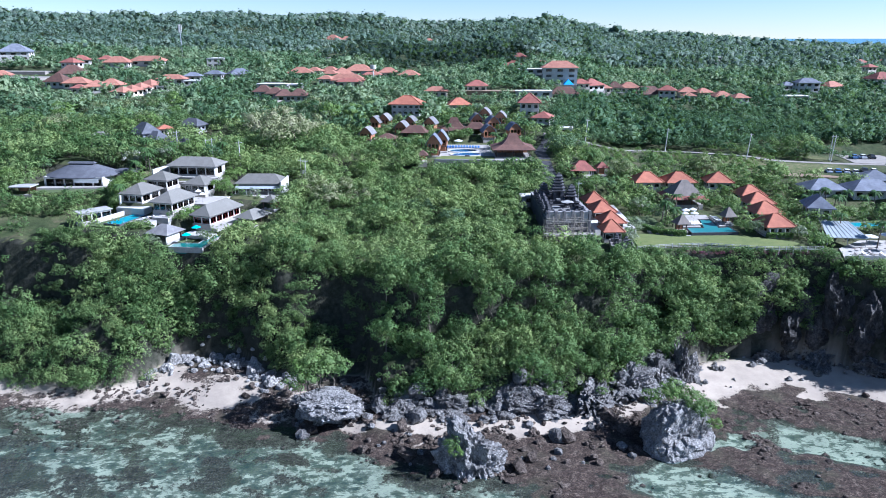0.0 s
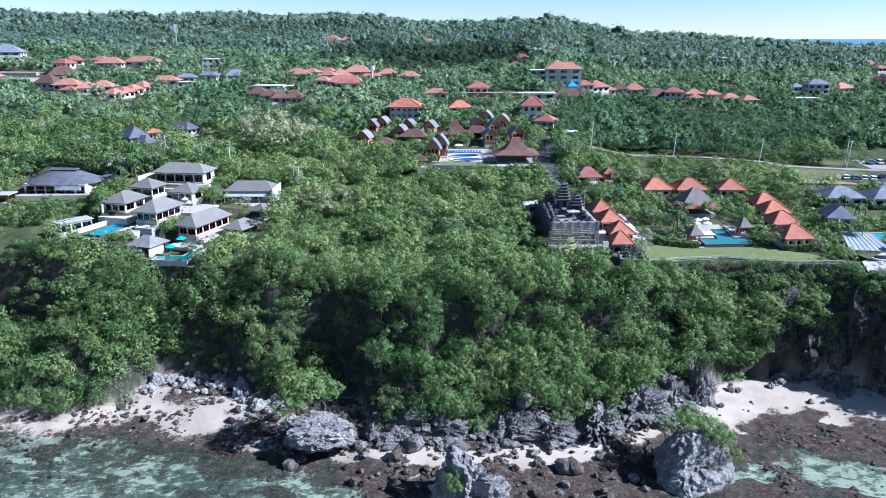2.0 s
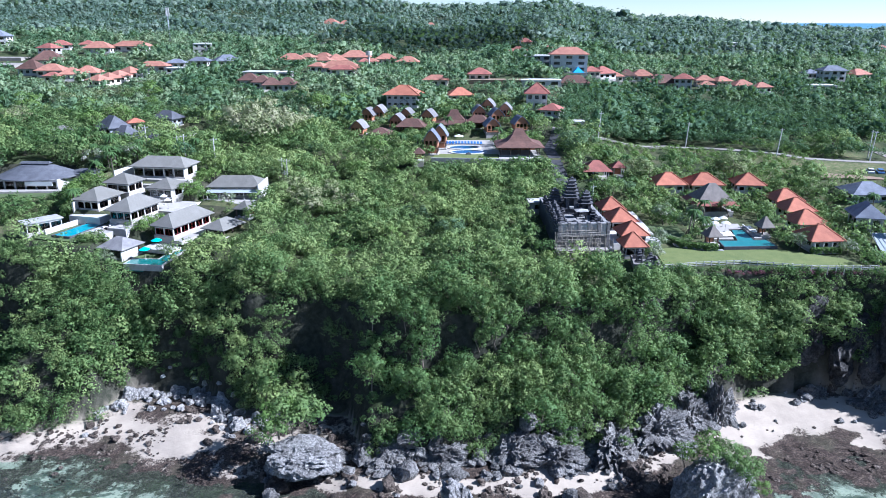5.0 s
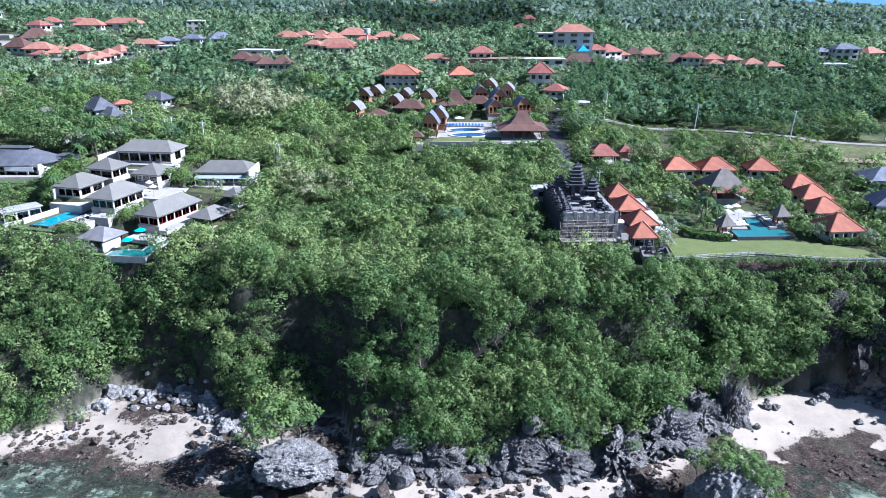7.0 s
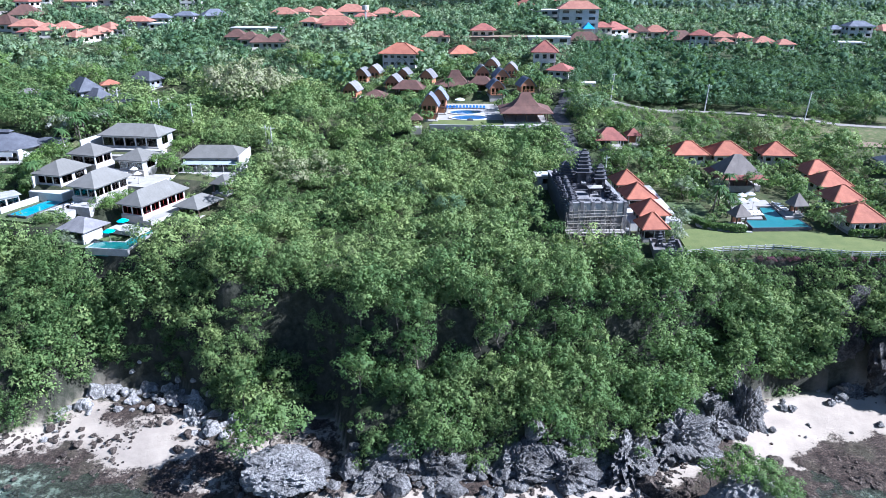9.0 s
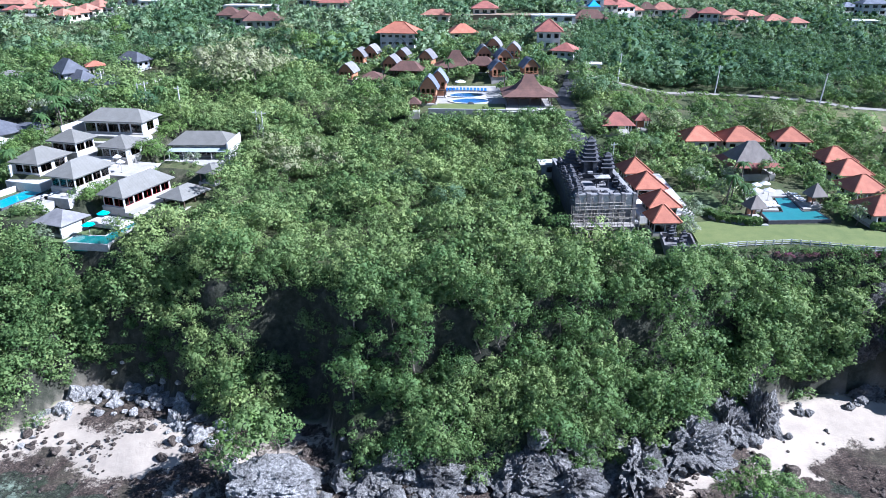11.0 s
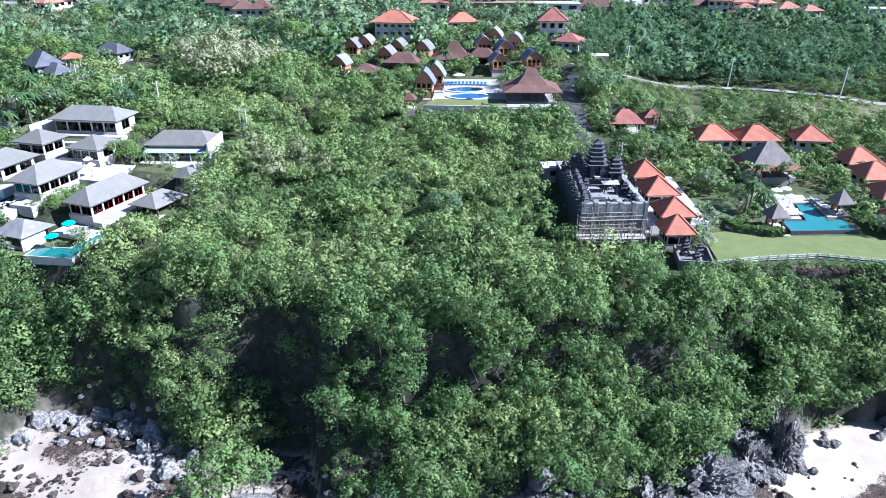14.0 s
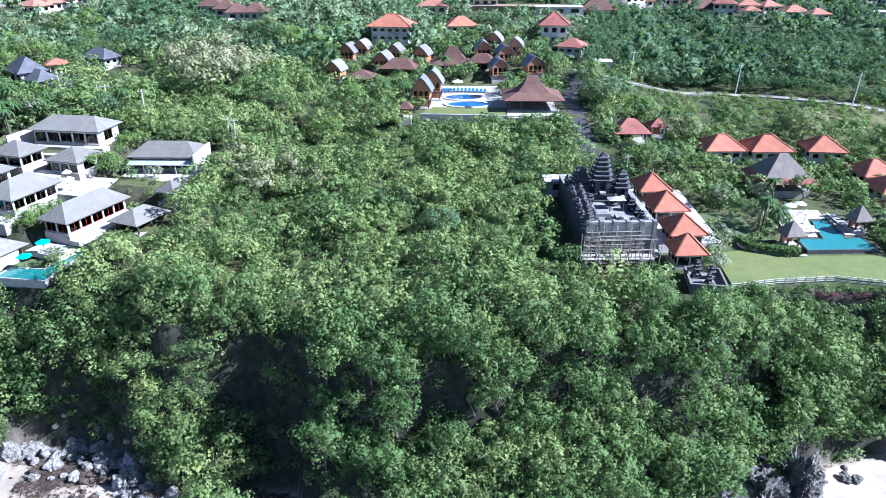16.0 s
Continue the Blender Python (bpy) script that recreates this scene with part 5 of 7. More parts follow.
def shrine(x, y, z, w, tiers, h, label, group="stone shrines", rz=0):
    """A stone shrine or gate tower: base, body with a niche, tiered roof and finial."""
    ob = thing("shrine", x, y, z, rz, label, "shrine", group)
    b = w / 2
    part("base", Geo().rings([(b * 1.25, b * 1.25, -0.05), (b * 1.25, b * 1.25, h * 0.07), (b * 1.05, b * 1.05, h * 0.08), (b * 1.05, b * 1.05, h * 0.15), (b * 1.2, b * 1.2, h * 0.16), (b * 1.2, b * 1.2, h * 0.2)]), MAT_LAVA, ob)
    body = Geo().box(-b * 0.85, -b * 0.35, -b * 0.85, b * 0.85, h * 0.2, h * 0.45).box(b * 0.35, b * 0.85, -b * 0.85, b * 0.85, h * 0.2, h * 0.45).box(-b * 0.35, b * 0.35, -b * 0.2, b * 0.85, h * 0.2, h * 0.45)
    part("body", body, MAT_LAVA, ob)
    part("niche_step", Geo().box(-b * 0.33, b * 0.33, -b * 1.3, -b * 0.22, h * 0.2, h * 0.24), MAT_CONCRETE, ob)
    z0 = h * 0.45
    for i in range(tiers):
        k = 1.0 - 0.62 * i / max(1, tiers)
        th = (h * 0.5) / tiers
        part("roof_tier", Geo().rings([(b * 0.85 * k, b * 0.85 * k, z0), (b * 1.25 * k, b * 1.25 * k, z0 + th * 0.22), (b * 1.3 * k, b * 1.3 * k, z0 + th * 0.36), (b * 0.8 * k, b * 0.8 * k, z0 + th * 0.62), (b * 0.66 * k, b * 0.66 * k, z0 + th)]), MAT_LAVA, ob)
        for sx in (-1, 1):
            for sy in (-1, 1):
                part("corner_spike", Geo().add([(sx * b * 1.0 * k, sy * b * 1.0 * k, z0 + th * 0.36), (sx * b * 1.36 * k, sy * b * 1.1 * k, z0 + th * 0.3), (sx * b * 1.1 * k, sy * b * 1.36 * k, z0 + th * 0.3), (sx * b * 1.42 * k, sy * b * 1.42 * k, z0 + th * 0.95)],
                                               [(0, 1, 2), (0, 1, 3), (1, 2, 3), (0, 2, 3)]), MAT_LAVA, ob)
        z0 += th
    part("finial", Geo().rings([(b * 0.2, b * 0.2, z0), (b * 0.26, b * 0.26, z0 + h * 0.02), (b * 0.04, b * 0.04, h)]), MAT_LAVA, ob)
    return ob


shrine(30.4, 181.0, TZ, 3.0, 6, 8.9, "tall black stone gate tower with six tiered roofs")
shrine(26.7, 181.6, TZ, 2.6, 5, 6.2, "black stone gate tower with four tiered roofs")
shrine(33.9, 180.8, TZ, 2.4, 4, 5.8, "black stone gate tower with four tiered roofs")
for i in range(8):
    shrine(25.9 + 0.05 * i, 166.8 + 1.7 * i, TZ, 1.5, 3 + i % 2, 3.1 + 0.25 * (i % 3) + 0.08 * i, "small black stone shrine along the temple wall", "small shrines", -60)
for i in range(5):
    shrine(27.1 + 1.95 * i, 167.4, TZ, 1.15, 2, 2.3, "low black stone throne shrine above the front wall", "throne shrines", 180)
for i, (sx, sy, ww, tt, hh) in enumerate(((27.0, 184.6, 1.5, 3, 3.6), (29.2, 185.8, 1.3, 3, 3.2), (31.6, 185.4, 1.6, 4, 4.0), (33.8, 184.8, 1.4, 3, 3.3), (28.2, 178.6, 1.0, 2, 2.2), (32.4, 178.4, 1.0, 2, 2.2),
                                          (34.8, 176.0, 1.1, 2, 2.4), (34.9, 172.8, 1.0, 2, 2.0), (34.9, 169.6, 1.1, 3, 2.6), (27.4, 176.2, 1.0, 2, 2.1), (27.5, 172.8, 0.9, 2, 1.8), (29.4, 188.2, 1.2, 2, 2.6))):
    shrine(sx, sy, TZ, ww, tt, hh, "small weathered black shrine inside the temple court", "small shrines", 15 * i % 40 - 20)
for i in range(9):
    shrine(24.9, 168.0 + 2.0 * i, TZ + 1.7, 0.8, 2, 1.5 + 0.3 * (i % 3), "carved black finial on the temple wall", "wall finials", -30)
house("temple_store", 24.5, 191.6, 4, 5.0, 3.4, 2.6, 0.25, "small flat white-roofed store behind the temple", MAT_CONCRETE, MAT_WHITE, z=29.6, oh=0.4, front=1, side=1, category="shed")
# timber scaffolding along the front
scaf = thing("scaffolding", 30.3, 164.0, TZ - 5.4, 2, "weathered bamboo scaffolding against the temple front", "scaffolding")
keep_free(30.4, 164.6, 5.6, 1.2, 2)
r = random.Random(5)
for row, yy in enumerate((-1.6, 0.0, 1.8)):
    for i in range(11):
        xx = -5.4 + 1.1 * i + r.uniform(-0.3, 0.3)
        part("upright", Geo().beam((xx, yy, -2.0), (xx + r.uniform(-0.3, 0.3), yy, 5.8 + 0.4 * row + r.uniform(-1.3, 0.7)), 0.13, sides=5), MAT_BAMBOO, scaf)
    for k in range(5):
        zz = 0.6 + 1.3 * k
        part("ledger", Geo().beam((-5.6 + r.uniform(-0.4, 1.4), yy - 0.1, zz + r.uniform(-0.25, 0.25)), (5.7 - r.uniform(-0.4, 1.8), yy - 0.1, zz + r.uniform(-0.25, 0.25)), 0.12, sides=5), MAT_BAMBOO, scaf)
for i in range(10):
    x0 = -5.2 + 1.1 * i
    k = 1 if i % 2 else -1
    part("brace", Geo().beam((x0 - 0.5 * k, -1.75, 0.4), (x0 + 1.1 * k, -1.75, 4.2), 0.12, sides=5), MAT_BAMBOO, scaf)
for k in range(1):
    part("plank_deck", Geo().box(-5.6, 5.7, -0.6, 1.5, 2.0 + 2.9 * k, 2.1 + 2.9 * k), MAT_GREYWOOD, scaf)
slab("terrace", [(36.6, 198.0), (38.5, 198.6), (38.3, 168.6), (36.7, 168.4)], 27.3, MAT_CONCRETE, "narrow grey paved court between temple and bungalows", 1.5)
# clifftop shrine court
court = thing("shrine_court", 42.6, 159.4, 25.6, -8, "small walled stone court on the cliff edge", "temple")
keep_free(42.6, 159.4, 3.0, 3.4, -8)
part("platform", Geo().box(-2.6, 2.6, -3.0, 3.0, -6.0, 1.6), MAT_LAVAWALL, court)
part("wall", Geo().box(-2.7, 2.7, -3.1, -2.8, 1.6, 2.4).box(-2.7, -2.4, -2.8, 3.0, 1.6, 2.4).box(2.4, 2.7, -2.8, 3.0, 1.6, 2.4).box(-2.4, -0.9, 2.8, 3.1, 1.6, 2.4).box(0.9, 2.4, 2.8, 3.1, 1.6, 2.4), MAT_LAVAWALL, court)
for sx, sy, ww, tt, hh in ((41.6, 160.6, 1.0, 3, 3.0), (43.8, 160.2, 0.9, 2, 2.2), (42.8, 158.4, 0.8, 2, 1.8)):
    shrine(sx, sy, 27.2, ww, tt, hh, "small black shrine in the clifftop court", "small shrines")

# ---------------------------------------------------------------- orange bungalows
OB = "bungalows with orange tile roofs"
for bx, by, ww, dd, rr in ((42.6, 192.8, 4.8, 5.4, 4), (43.0, 184.0, 5.2, 6.2, 4), (43.2, 174.0, 5.0, 5.4, 4), (41.6, 166.4, 4.0, 4.0, 4)):
    house("bungalow", bx, by, rr, ww, dd, 2.0, 2.6, "white bungalow with a pyramid roof of orange clay tiles", MAT_WHITE, MAT_ORANGE, z=27.0 + 0.052 * (by - 167), ridge=0.3, oh=0.75, front=2, side=3, tall=True, cap=MAT_ORANGE, group=OB, category="bungalow")
slab("terrace", [(38.6, 170.4), (49.4, 171.8), (49.8, 198.0), (38.8, 198.6)], 28.05, MAT_WHITE, "white paved terrace round the bungalows", 2.5)
for bx, by, ww, dd, rr, rg in ((64.2, 217.2, 7.4, 6.4, 2, 1.6), (74.2, 217.0, 8.0, 6.6, 2, 1.6), (86.6, 216.6, 6.8, 6.0, -6, 0.4)):
    house("bungalow", bx, by, rr, ww, dd, 2.4, 2.8, "white bungalow with a hip roof of orange clay tiles", MAT_WHITE, MAT_ORANGE, z=28.9, ridge=rg, oh=0.9, front=3, side=2, cap=MAT_ORANGE, group=OB, category="bungalow")
for bx, by, rr, rg in ((91.6, 204.6, 3, 1.0), (89.6, 194.4, 3, 0.8), (86.5, 182.8, 4, 0.7), (84.3, 171.6, 4, 1.0)):
    house("bungalow", bx, by, rr, 5.9, 5.8, 2.3, 2.7, "white bungalow with a hip roof of orange clay tiles", MAT_WHITE, MAT_ORANGE, z=27.4 if by > 175 else 26.8, ridge=rg, oh=1.0, front=3, side=2, cap=MAT_ORANGE, group=OB, category="bungalow", terrace=0.8, posts=4)
pavilion("temple_gate_hall", 43.6, 217.5, 0, 7.2, 6.2, 2.4, [(1.15, 1.15, 0), (0.25, 0.05, 2.6)], "open hall with a weathered red hip roof", MAT_REDTILE, category="hall", post_mat=MAT_WHITE, back=False)
pavilion("bell_pavilion", 51.5, 224.0, 0, 3.6, 3.6, 2.6, [(1.2, 1.2, 0), (0.05, 0.05, 1.7)], "small white pavilion with a red pyramid roof", MAT_REDTILE, post_mat=MAT_WHITE)
pavilion("restaurant_pavilion", 70.4, 200.4, 2, 9.4, 8.2, 2.0, [(1.12, 1.14, 0), (0.88, 0.86, 1.1), (0.18, 0.05, 4.6)], "open restaurant pavilion with a grey thatched roof", MAT_THATCH, z=28.2, category="restaurant")
part("red_eave", Geo().rings([(5.75, 5.15, 1.95), (5.8, 5.2, 2.05), (4.6, 4.0, 2.95), (4.5, 3.9, 2.9)]), MAT_REDTILE, bpy.data.objects["restaurant_pavilion"], "red tiled lower eave")

# pool garden
pool("", [(63.3, 170.7), (75.1, 171.4), (74.8, 176.2), (71.9, 175.8), (72.7, 184.0), (69.9, 183.8), (68.1, 175.6), (63.7, 175.5)], 27.2, MAT_GREENTILE, "L-shaped green stone pool beside the lawn", MAT_LAVA, 0.3, 0.12)
slab("terrace", [(62.4, 176.0), (67.4, 176.0), (69.4, 184.4), (72.8, 184.6), (73.4, 189), (64.6, 189)], 27.4, MAT_PAVING, "pale pool deck beside the green pool", 1.5)
slab("terrace", [(72.6, 177.0), (76.0, 177.0), (76.4, 180), (74.6, 187), (73.4, 187)], 27.4, MAT_PAVING, "narrow pale pool deck", 1.5)
slab("lawn", [(46.5, 158.6), (53, 160.2), (63, 161.6), (70, 159.8), (80, 158.4), (88, 159.0), (86, 164.0), (81.3, 166.8), (76, 169.8), (62.6, 169.4), (59.3, 168.6), (53, 171.6), (47.5, 170)], 26.85, MAT_LAWN, "broad mown lawn along the cliff fence", 1.2, "lawn")
ribbon("path", [(54.6, 181.5), (53.4, 176.5), (53.2, 173.2), (54.6, 171.4), (57.2, 170.4), (59.8, 169.6), (62.6, 169.4)], 0.9, MAT_CONCRETE, "winding grey stone garden path", 0.34, "path")
slab("lawn", [(49, 174), (57, 174), (57.5, 186), (50, 186)], 27.7, MAT_TURF, "garden turf with clipped hedges", 1.0, "lawn", free=False)
pavilion("thatched_pavilion", 61.2, 173.2, 10, 2.8, 2.6, 2.0, [(1.35, 1.35, 0), (0.06, 0.06, 2.2)], "small gazebo with a steep thatched roof by the pool", MAT_THATCH, z=27.0)
pavilion("thatched_pavilion", 75.4, 179.0, 10, 2.6, 2.4, 1.8, [(1.35, 1.35, 0), (0.06, 0.06, 2.4)], "small gazebo with a steep thatched roof by the pool", MAT_THATCH, z=27.6)
for px, py in ((66.4, 185.5), (67.6, 182.0), (64.9, 182.0), (68.6, 186.4)):
    parasol(px, py, 27.4, 1.1, MAT_WHITECLOTH, "white canvas parasol over pool loungers", "white parasols")
for i in range(6):
    lounger(63.6 + 0.85 * i, 178.0 + 0.1 * i, 27.4, 8, MAT_WHITECLOTH, "white cushioned sun lounger on the pool deck", "pool loungers")
for i in range(4):
    lounger(74.0 + 0.05 * i, 181.0 + 1.5 * i, 27.4, 80, MAT_WHITECLOTH, "white cushioned sun lounger on the pool deck", "pool loungers")
# cliff fence
fence = thing("fence", 46.0, 157.6, 26.4, 0, "low pale post and rail fence along the cliff lawn", "fence")
fpts = [Vector((46.0, 157.6)), Vector((53.2, 159.4)), Vector((63.0, 160.6)), Vector((69.0, 159.2)), Vector((76, 157.4)), Vector((86, 157.2)), Vector((91.5, 157.6))]
last = None
for a, b in zip(fpts, fpts[1:]):
    n = max(1, round((b - a).length / 1.7))
    for i in range(n):
        p = a + (b - a) * i / n - Vector((46.0, 157.6))
        part("fence_post", Geo().box(p.x - 0.08, p.x + 0.08, p.y - 0.08, p.y + 0.08, -1.2, 1.25), MAT_WHITE, fence)
        if last is not None:
            for zz in (0.45, 0.8, 1.12):
                part("rail", Geo().beam((last.x, last.y, zz), (p.x, p.y, zz), 0.09), MAT_WHITE, fence)
        last = p

# ---------------------------------------------------------------- right-hand villas and terrace
BV = "blue-grey roofed villas"
house("villa", 113.8, 206.0, -2, 9.6, 8.0, 4.6, 2.6, "white two-storey villa with a blue-grey hip roof", MAT_WHITE, MAT_BLUEROOF, storeys=2, z=26.8, ridge=2.5, group=BV, category="villa", front=3)
house("villa", 126.2, 203.0, -2, 12.0, 8.0, 5.0, 2.6, "wide white two-storey villa with a blue-grey hip roof", MAT_WHITE, MAT_BLUEROOF, storeys=2, z=26.8, ridge=5, group=BV, category="villa", front=4)
house("villa", 100.0, 181.5, -14, 5.4, 7.0, 4.4, 2.8, "small white villa with a steep blue-grey roof", MAT_WHITE, MAT_BLUEROOF, z=27.2, ridge=3.5, group=BV, category="villa", front=2, along="y")
house("villa", 134, 214, -12, 9, 8, 4.2, 2.4, "white villa with a dark grey roof", MAT_WHITE, MAT_BLUEROOF, storeys=1, z=28.5, group=BV, category="villa")
keep_free(114, 196.5, 13, 4.5)
keep_free(134, 225, 8, 6)
slab("terrace", [(93.5, 154.6), (116, 153.6), (120, 160), (119, 170), (106, 170), (96.5, 162.5)], 25.6, MAT_PAVING, "white paved clifftop terrace", 1.2)
canopy = thing("shade_roof", 99.6, 168.2, 25.4, -8, "large translucent sheet roof over a terrace bar", "shade roof")
keep_free(99.6, 168.2, 6, 6, -8)
part("roof", Geo().add([(-5.0, -5, 2.6), (4.6, -5, 2.6), (3.6, 5.2, 4.3), (-3.0, 5.2, 4.3), (-5.0, -5, 2.52), (4.6, -5, 2.52), (3.6, 5.2, 4.22), (-3.0, 5.2, 4.22)], [(0, 1, 2, 3), (7, 6, 5, 4), (0, 4, 5, 1), (1, 5, 6, 2), (2, 6, 7, 3), (3, 7, 4, 0)]), MAT_SHEET, canopy)
for i in range(9):
    x0 = -4.8 + 1.15 * i
    part("batten", Geo().beam((x0, -5, 2.64), (x0 * 0.72, 5.2, 4.34), 0.08), MAT_STEEL, canopy)
for sx in (-4.6, 0, 4.2):
    for sy, hh in ((-4.6, 2.58), (4.6, 4.1)):
        sxx = sx if sy < 0 else sx * 0.68
        part("post", Geo().tube(sxx, sy, -0.5, hh, 0.08), MAT_STEEL, canopy)
pool("", [(104.6, 174.4), (124, 174.4), (124, 179.0), (106, 179.0)], 27.6, MAT_TEALTILE, "long turquoise pool beside the palm terrace", MAT_WHITE, 1.2, 0.3)
for i in range(9):
    lounger(97.5 + 2.0 * i, 156.4 + 0.5 * (i % 3), 25.6, 5 + 6 * (i % 3), MAT_WHITECLOTH if i % 2 else MAT_GREYWOOD, "terrace sun lounger above the cliff", "terrace loungers")
for i in range(8):
    tb = thing("table", 98.6 + 1.9 * i, 159.8 + 0.7 * (i % 2), 25.6, 12 * i, "small dark terrace table", "table", "terrace tables")
    part("tabletop", Geo().tube(0, 0, 0.7, 0.75, 0.45, sides=12), MAT_DARKWOOD, tb)
    part("leg", Geo().tube(0, 0, 0.0, 0.7, 0.05), MAT_STEEL, tb)
for px, py in ((105.5, 165.5), (110.5, 167.0)):
    parasol(px, py, 25.6, 1.7, MAT_WHITECLOTH, "white pointed parasol on the cliff terrace", "white parasols")
solid("terrace_wall", Geo().wall((93.4, 154.4), (116, 153.4), 23.4, 26.3, 0.25), MAT_WHITE, "white parapet of the cliff terrace", "wall", kind="structure")
# car park
slab("car_park", [(143, 240), (166, 236), (170, 256), (146, 259)], 33.15, MAT_TRACK, "pale gravel car park behind the villas", 1.5, "car park")
slab("bare_plot", [(110, 223), (137, 218), (142, 236), (116, 242)], 31.9, MAT_DIRT, "bare reddish earth plot beside the track", 1.5, "ground")
PAINTS = [(MAT_CARWHITE, "white parked car"), (MAT_CARBLUE, "blue parked car"), (MAT_CARDARK, "dark parked car")]
for i in range(9):
    mt, lb = PAINTS[(0, 1, 0, 0, 2, 0, 1, 0, 2)[i]]
    car(128.0 + 2.5 * i if i < 6 else 148 + 3.2 * (i - 6), (228.5 - 0.7 * i) if i < 6 else 250, (31.9 if i < 4 else gz(128.0 + 2.5 * i, 228.5 - 0.7 * i)) if i < 6 else 33.15, 70 if i < 6 else 80, mt, lb + " on pale gravel")

# ---------------------------------------------------------------- the town behind
TOWN_LABEL = {"o": "small town house with an orange tile roof", "r": "town house with a weathered red tile roof", "g": "grey-roofed white town house", "d": "low house with a dark brown roof", "w": "white flat-roofed town building"}


def town(rows):
    """Rows of x, y, width, storeys and roof kind, and for some the depth and turn."""
    for x, y, w, st, kind, *more in rows:
        d = more[0] if more else w * 0.78
        roof = {"o": MAT_TOWNTILE, "r": MAT_REDTILE, "g": MAT_BLUEROOF, "d": MAT_BROWNROOF, "w": MAT_WHITE}[kind]
        wall = MAT_WHITE if kind in "wg" or int(x + y) % 2 else MAT_CREAM
        rz = more[1] if more else (x * 37 + y * 17) % 40 - 20
        z = gz(x, y) - 0.2
        house("house", x, y, rz, w, d, 2.7 * st, 0.4 if kind == "w" else min(w, d) * (0.36 if kind != "d" else 0.5), TOWN_LABEL[kind], wall, roof, storeys=st,
              z=z, oh=0.3 if kind == "w" else 0.9, front=3 if w > 7 else 2, side=2, group="town houses", free=0.4)


# the western quarter
town([(-270, 458, 17, 2, "g"), (-211, 410, 9, 2, "r"), (-222, 443, 10, 1, "r"), (-208, 447, 8, 1, "r"), (-194, 431, 14, 1, "o", 9.5, 4), (-178, 437, 20, 1, "o", 8, -6), (-200, 388, 13, 1, "d", 9, 10),
      (-193, 360, 10, 1, "d", 8, -8), (-181, 355, 11.5, 1, "o", 8, 2), (-168, 347, 9, 1, "o", 8, 12), (-163, 352, 10, 1, "o", 8, 4), (-174, 342, 6, 1, "r"), (-236, 384, 9, 1, "o")])
town([(-148.5, 331, 7, 1, "o", 6.5, -24), (-147, 337.5, 7, 1, "o", 6.5, -24), (-145.5, 344, 7, 1, "o", 6.5, -24), (-143.5, 351.5, 8, 1, "o", 7.5, -24), (-136, 347, 5, 1, "w"), (-139, 368, 13, 1, "o", 6, 0),
      (-126, 362, 9, 1, "w", 5, 4), (-133, 424, 10, 2, "w", 7, 6), (-110, 389, 12, 1, "g", 8, 30), (-122, 384, 9, 1, "g", 5, -6), (-131, 376, 8, 1, "g", 5, 8)])
# the middle
town([(-83, 330, 7.5, 1, "d"), (-76, 324, 7, 1, "d"), (-71, 319, 7, 1, "d"), (-64, 317, 7.5, 1, "d"), (-82, 346, 15, 1, "w", 6, -3), (-70, 342, 6, 1, "w"),
      (-76, 384, 12, 1, "o", 8, 6), (-72, 404, 7, 1, "o"), (-64, 410, 10, 1, "o"), (-56, 399, 10, 1, "o", 9, 20), (-61, 392, 7, 1, "o"), (-47, 357, 16, 1, "o", 8, 0), (-58, 357, 6.5, 1, "o"), (-53, 365, 8, 1, "o"),
      (-46, 352, 11, 1, "r", 5, 0), (-50, 431, 16, 1, "o", 10, 0), (-39, 413, 6, 1, "o"), (-42, 406, 6, 1, "r"), (-33, 435, 11.5, 1, "o", 8, 4), (-20, 424, 11.5, 1, "o", 8, -4), (-3, 331, 10, 1, "o", 5.5, -8)])
# the eastern quarter
town([(59, 364, 17, 3, "o", 9, -4), (41, 322, 16, 1, "w", 6, -2), (55, 325, 12, 1, "d", 6, 0), (79, 382, 11, 1, "r", 9, 30), (86, 386, 8, 1, "o"), (72, 374, 8, 1, "r"), (107, 412, 11.5, 1, "o", 9, 0), (97, 404, 8, 1, "d"),
      (111, 387, 16, 1, "d", 8, 4), (48, 394, 14, 2, "w", 6, -4), (46, 472, 10, 1, "r"), (40, 466, 7, 1, "r"), (55, 523, 10, 1, "r"), (66, 478, 8, 1, "r"), (16, 338, 9, 1, "r")])
town([(119.5, 380, 8.5, 2, "r"), (133, 389, 8.5, 1, "o"), (141, 387, 8, 1, "o"), (146, 373, 9, 1, "o", 7, 4), (152, 365, 7.5, 1, "o"), (130, 377, 6, 1, "o"), (200, 416, 7, 1, "g"), (206, 405, 12, 2, "g", 7, 0), (182, 369, 14, 1, "w", 6, -4),
      (228, 420, 12, 1, "o", 8, 24), (288, 486, 7, 3, "r"), (272, 445, 15, 2, "r"), (354, 613, 10, 1, "r")])
# far houses among the trees
town([(242, 637, 12, 2, "w"), (272, 647, 10, 1, "o"), (406, 886, 12, 1, "r"), (240, 757, 11, 1, "o"), (225, 754, 13, 1, "o"), (203, 728, 12, 1, "o"), (131, 780, 16, 1, "o"), (106, 715, 9, 1, "o"),
      (-117, 775, 18, 1, "o"), (-102, 770, 12, 1, "o"), (-16, 836, 10, 1, "o"), (245, 1084, 12, 2, "w"), (379, 622, 11, 1, "o")])
tent = thing("garden_tent", 62, 354, gz(62, 354), 0, "bright blue pointed canvas tent beside houses", "tent")
part("canopy", Geo().rings([(2.6, 2.6, 2.4), (2.5, 2.5, 2.55), (0.9, 0.9, 4.0), (0.05, 0.05, 5.0)]), MAT_TENT, tent)
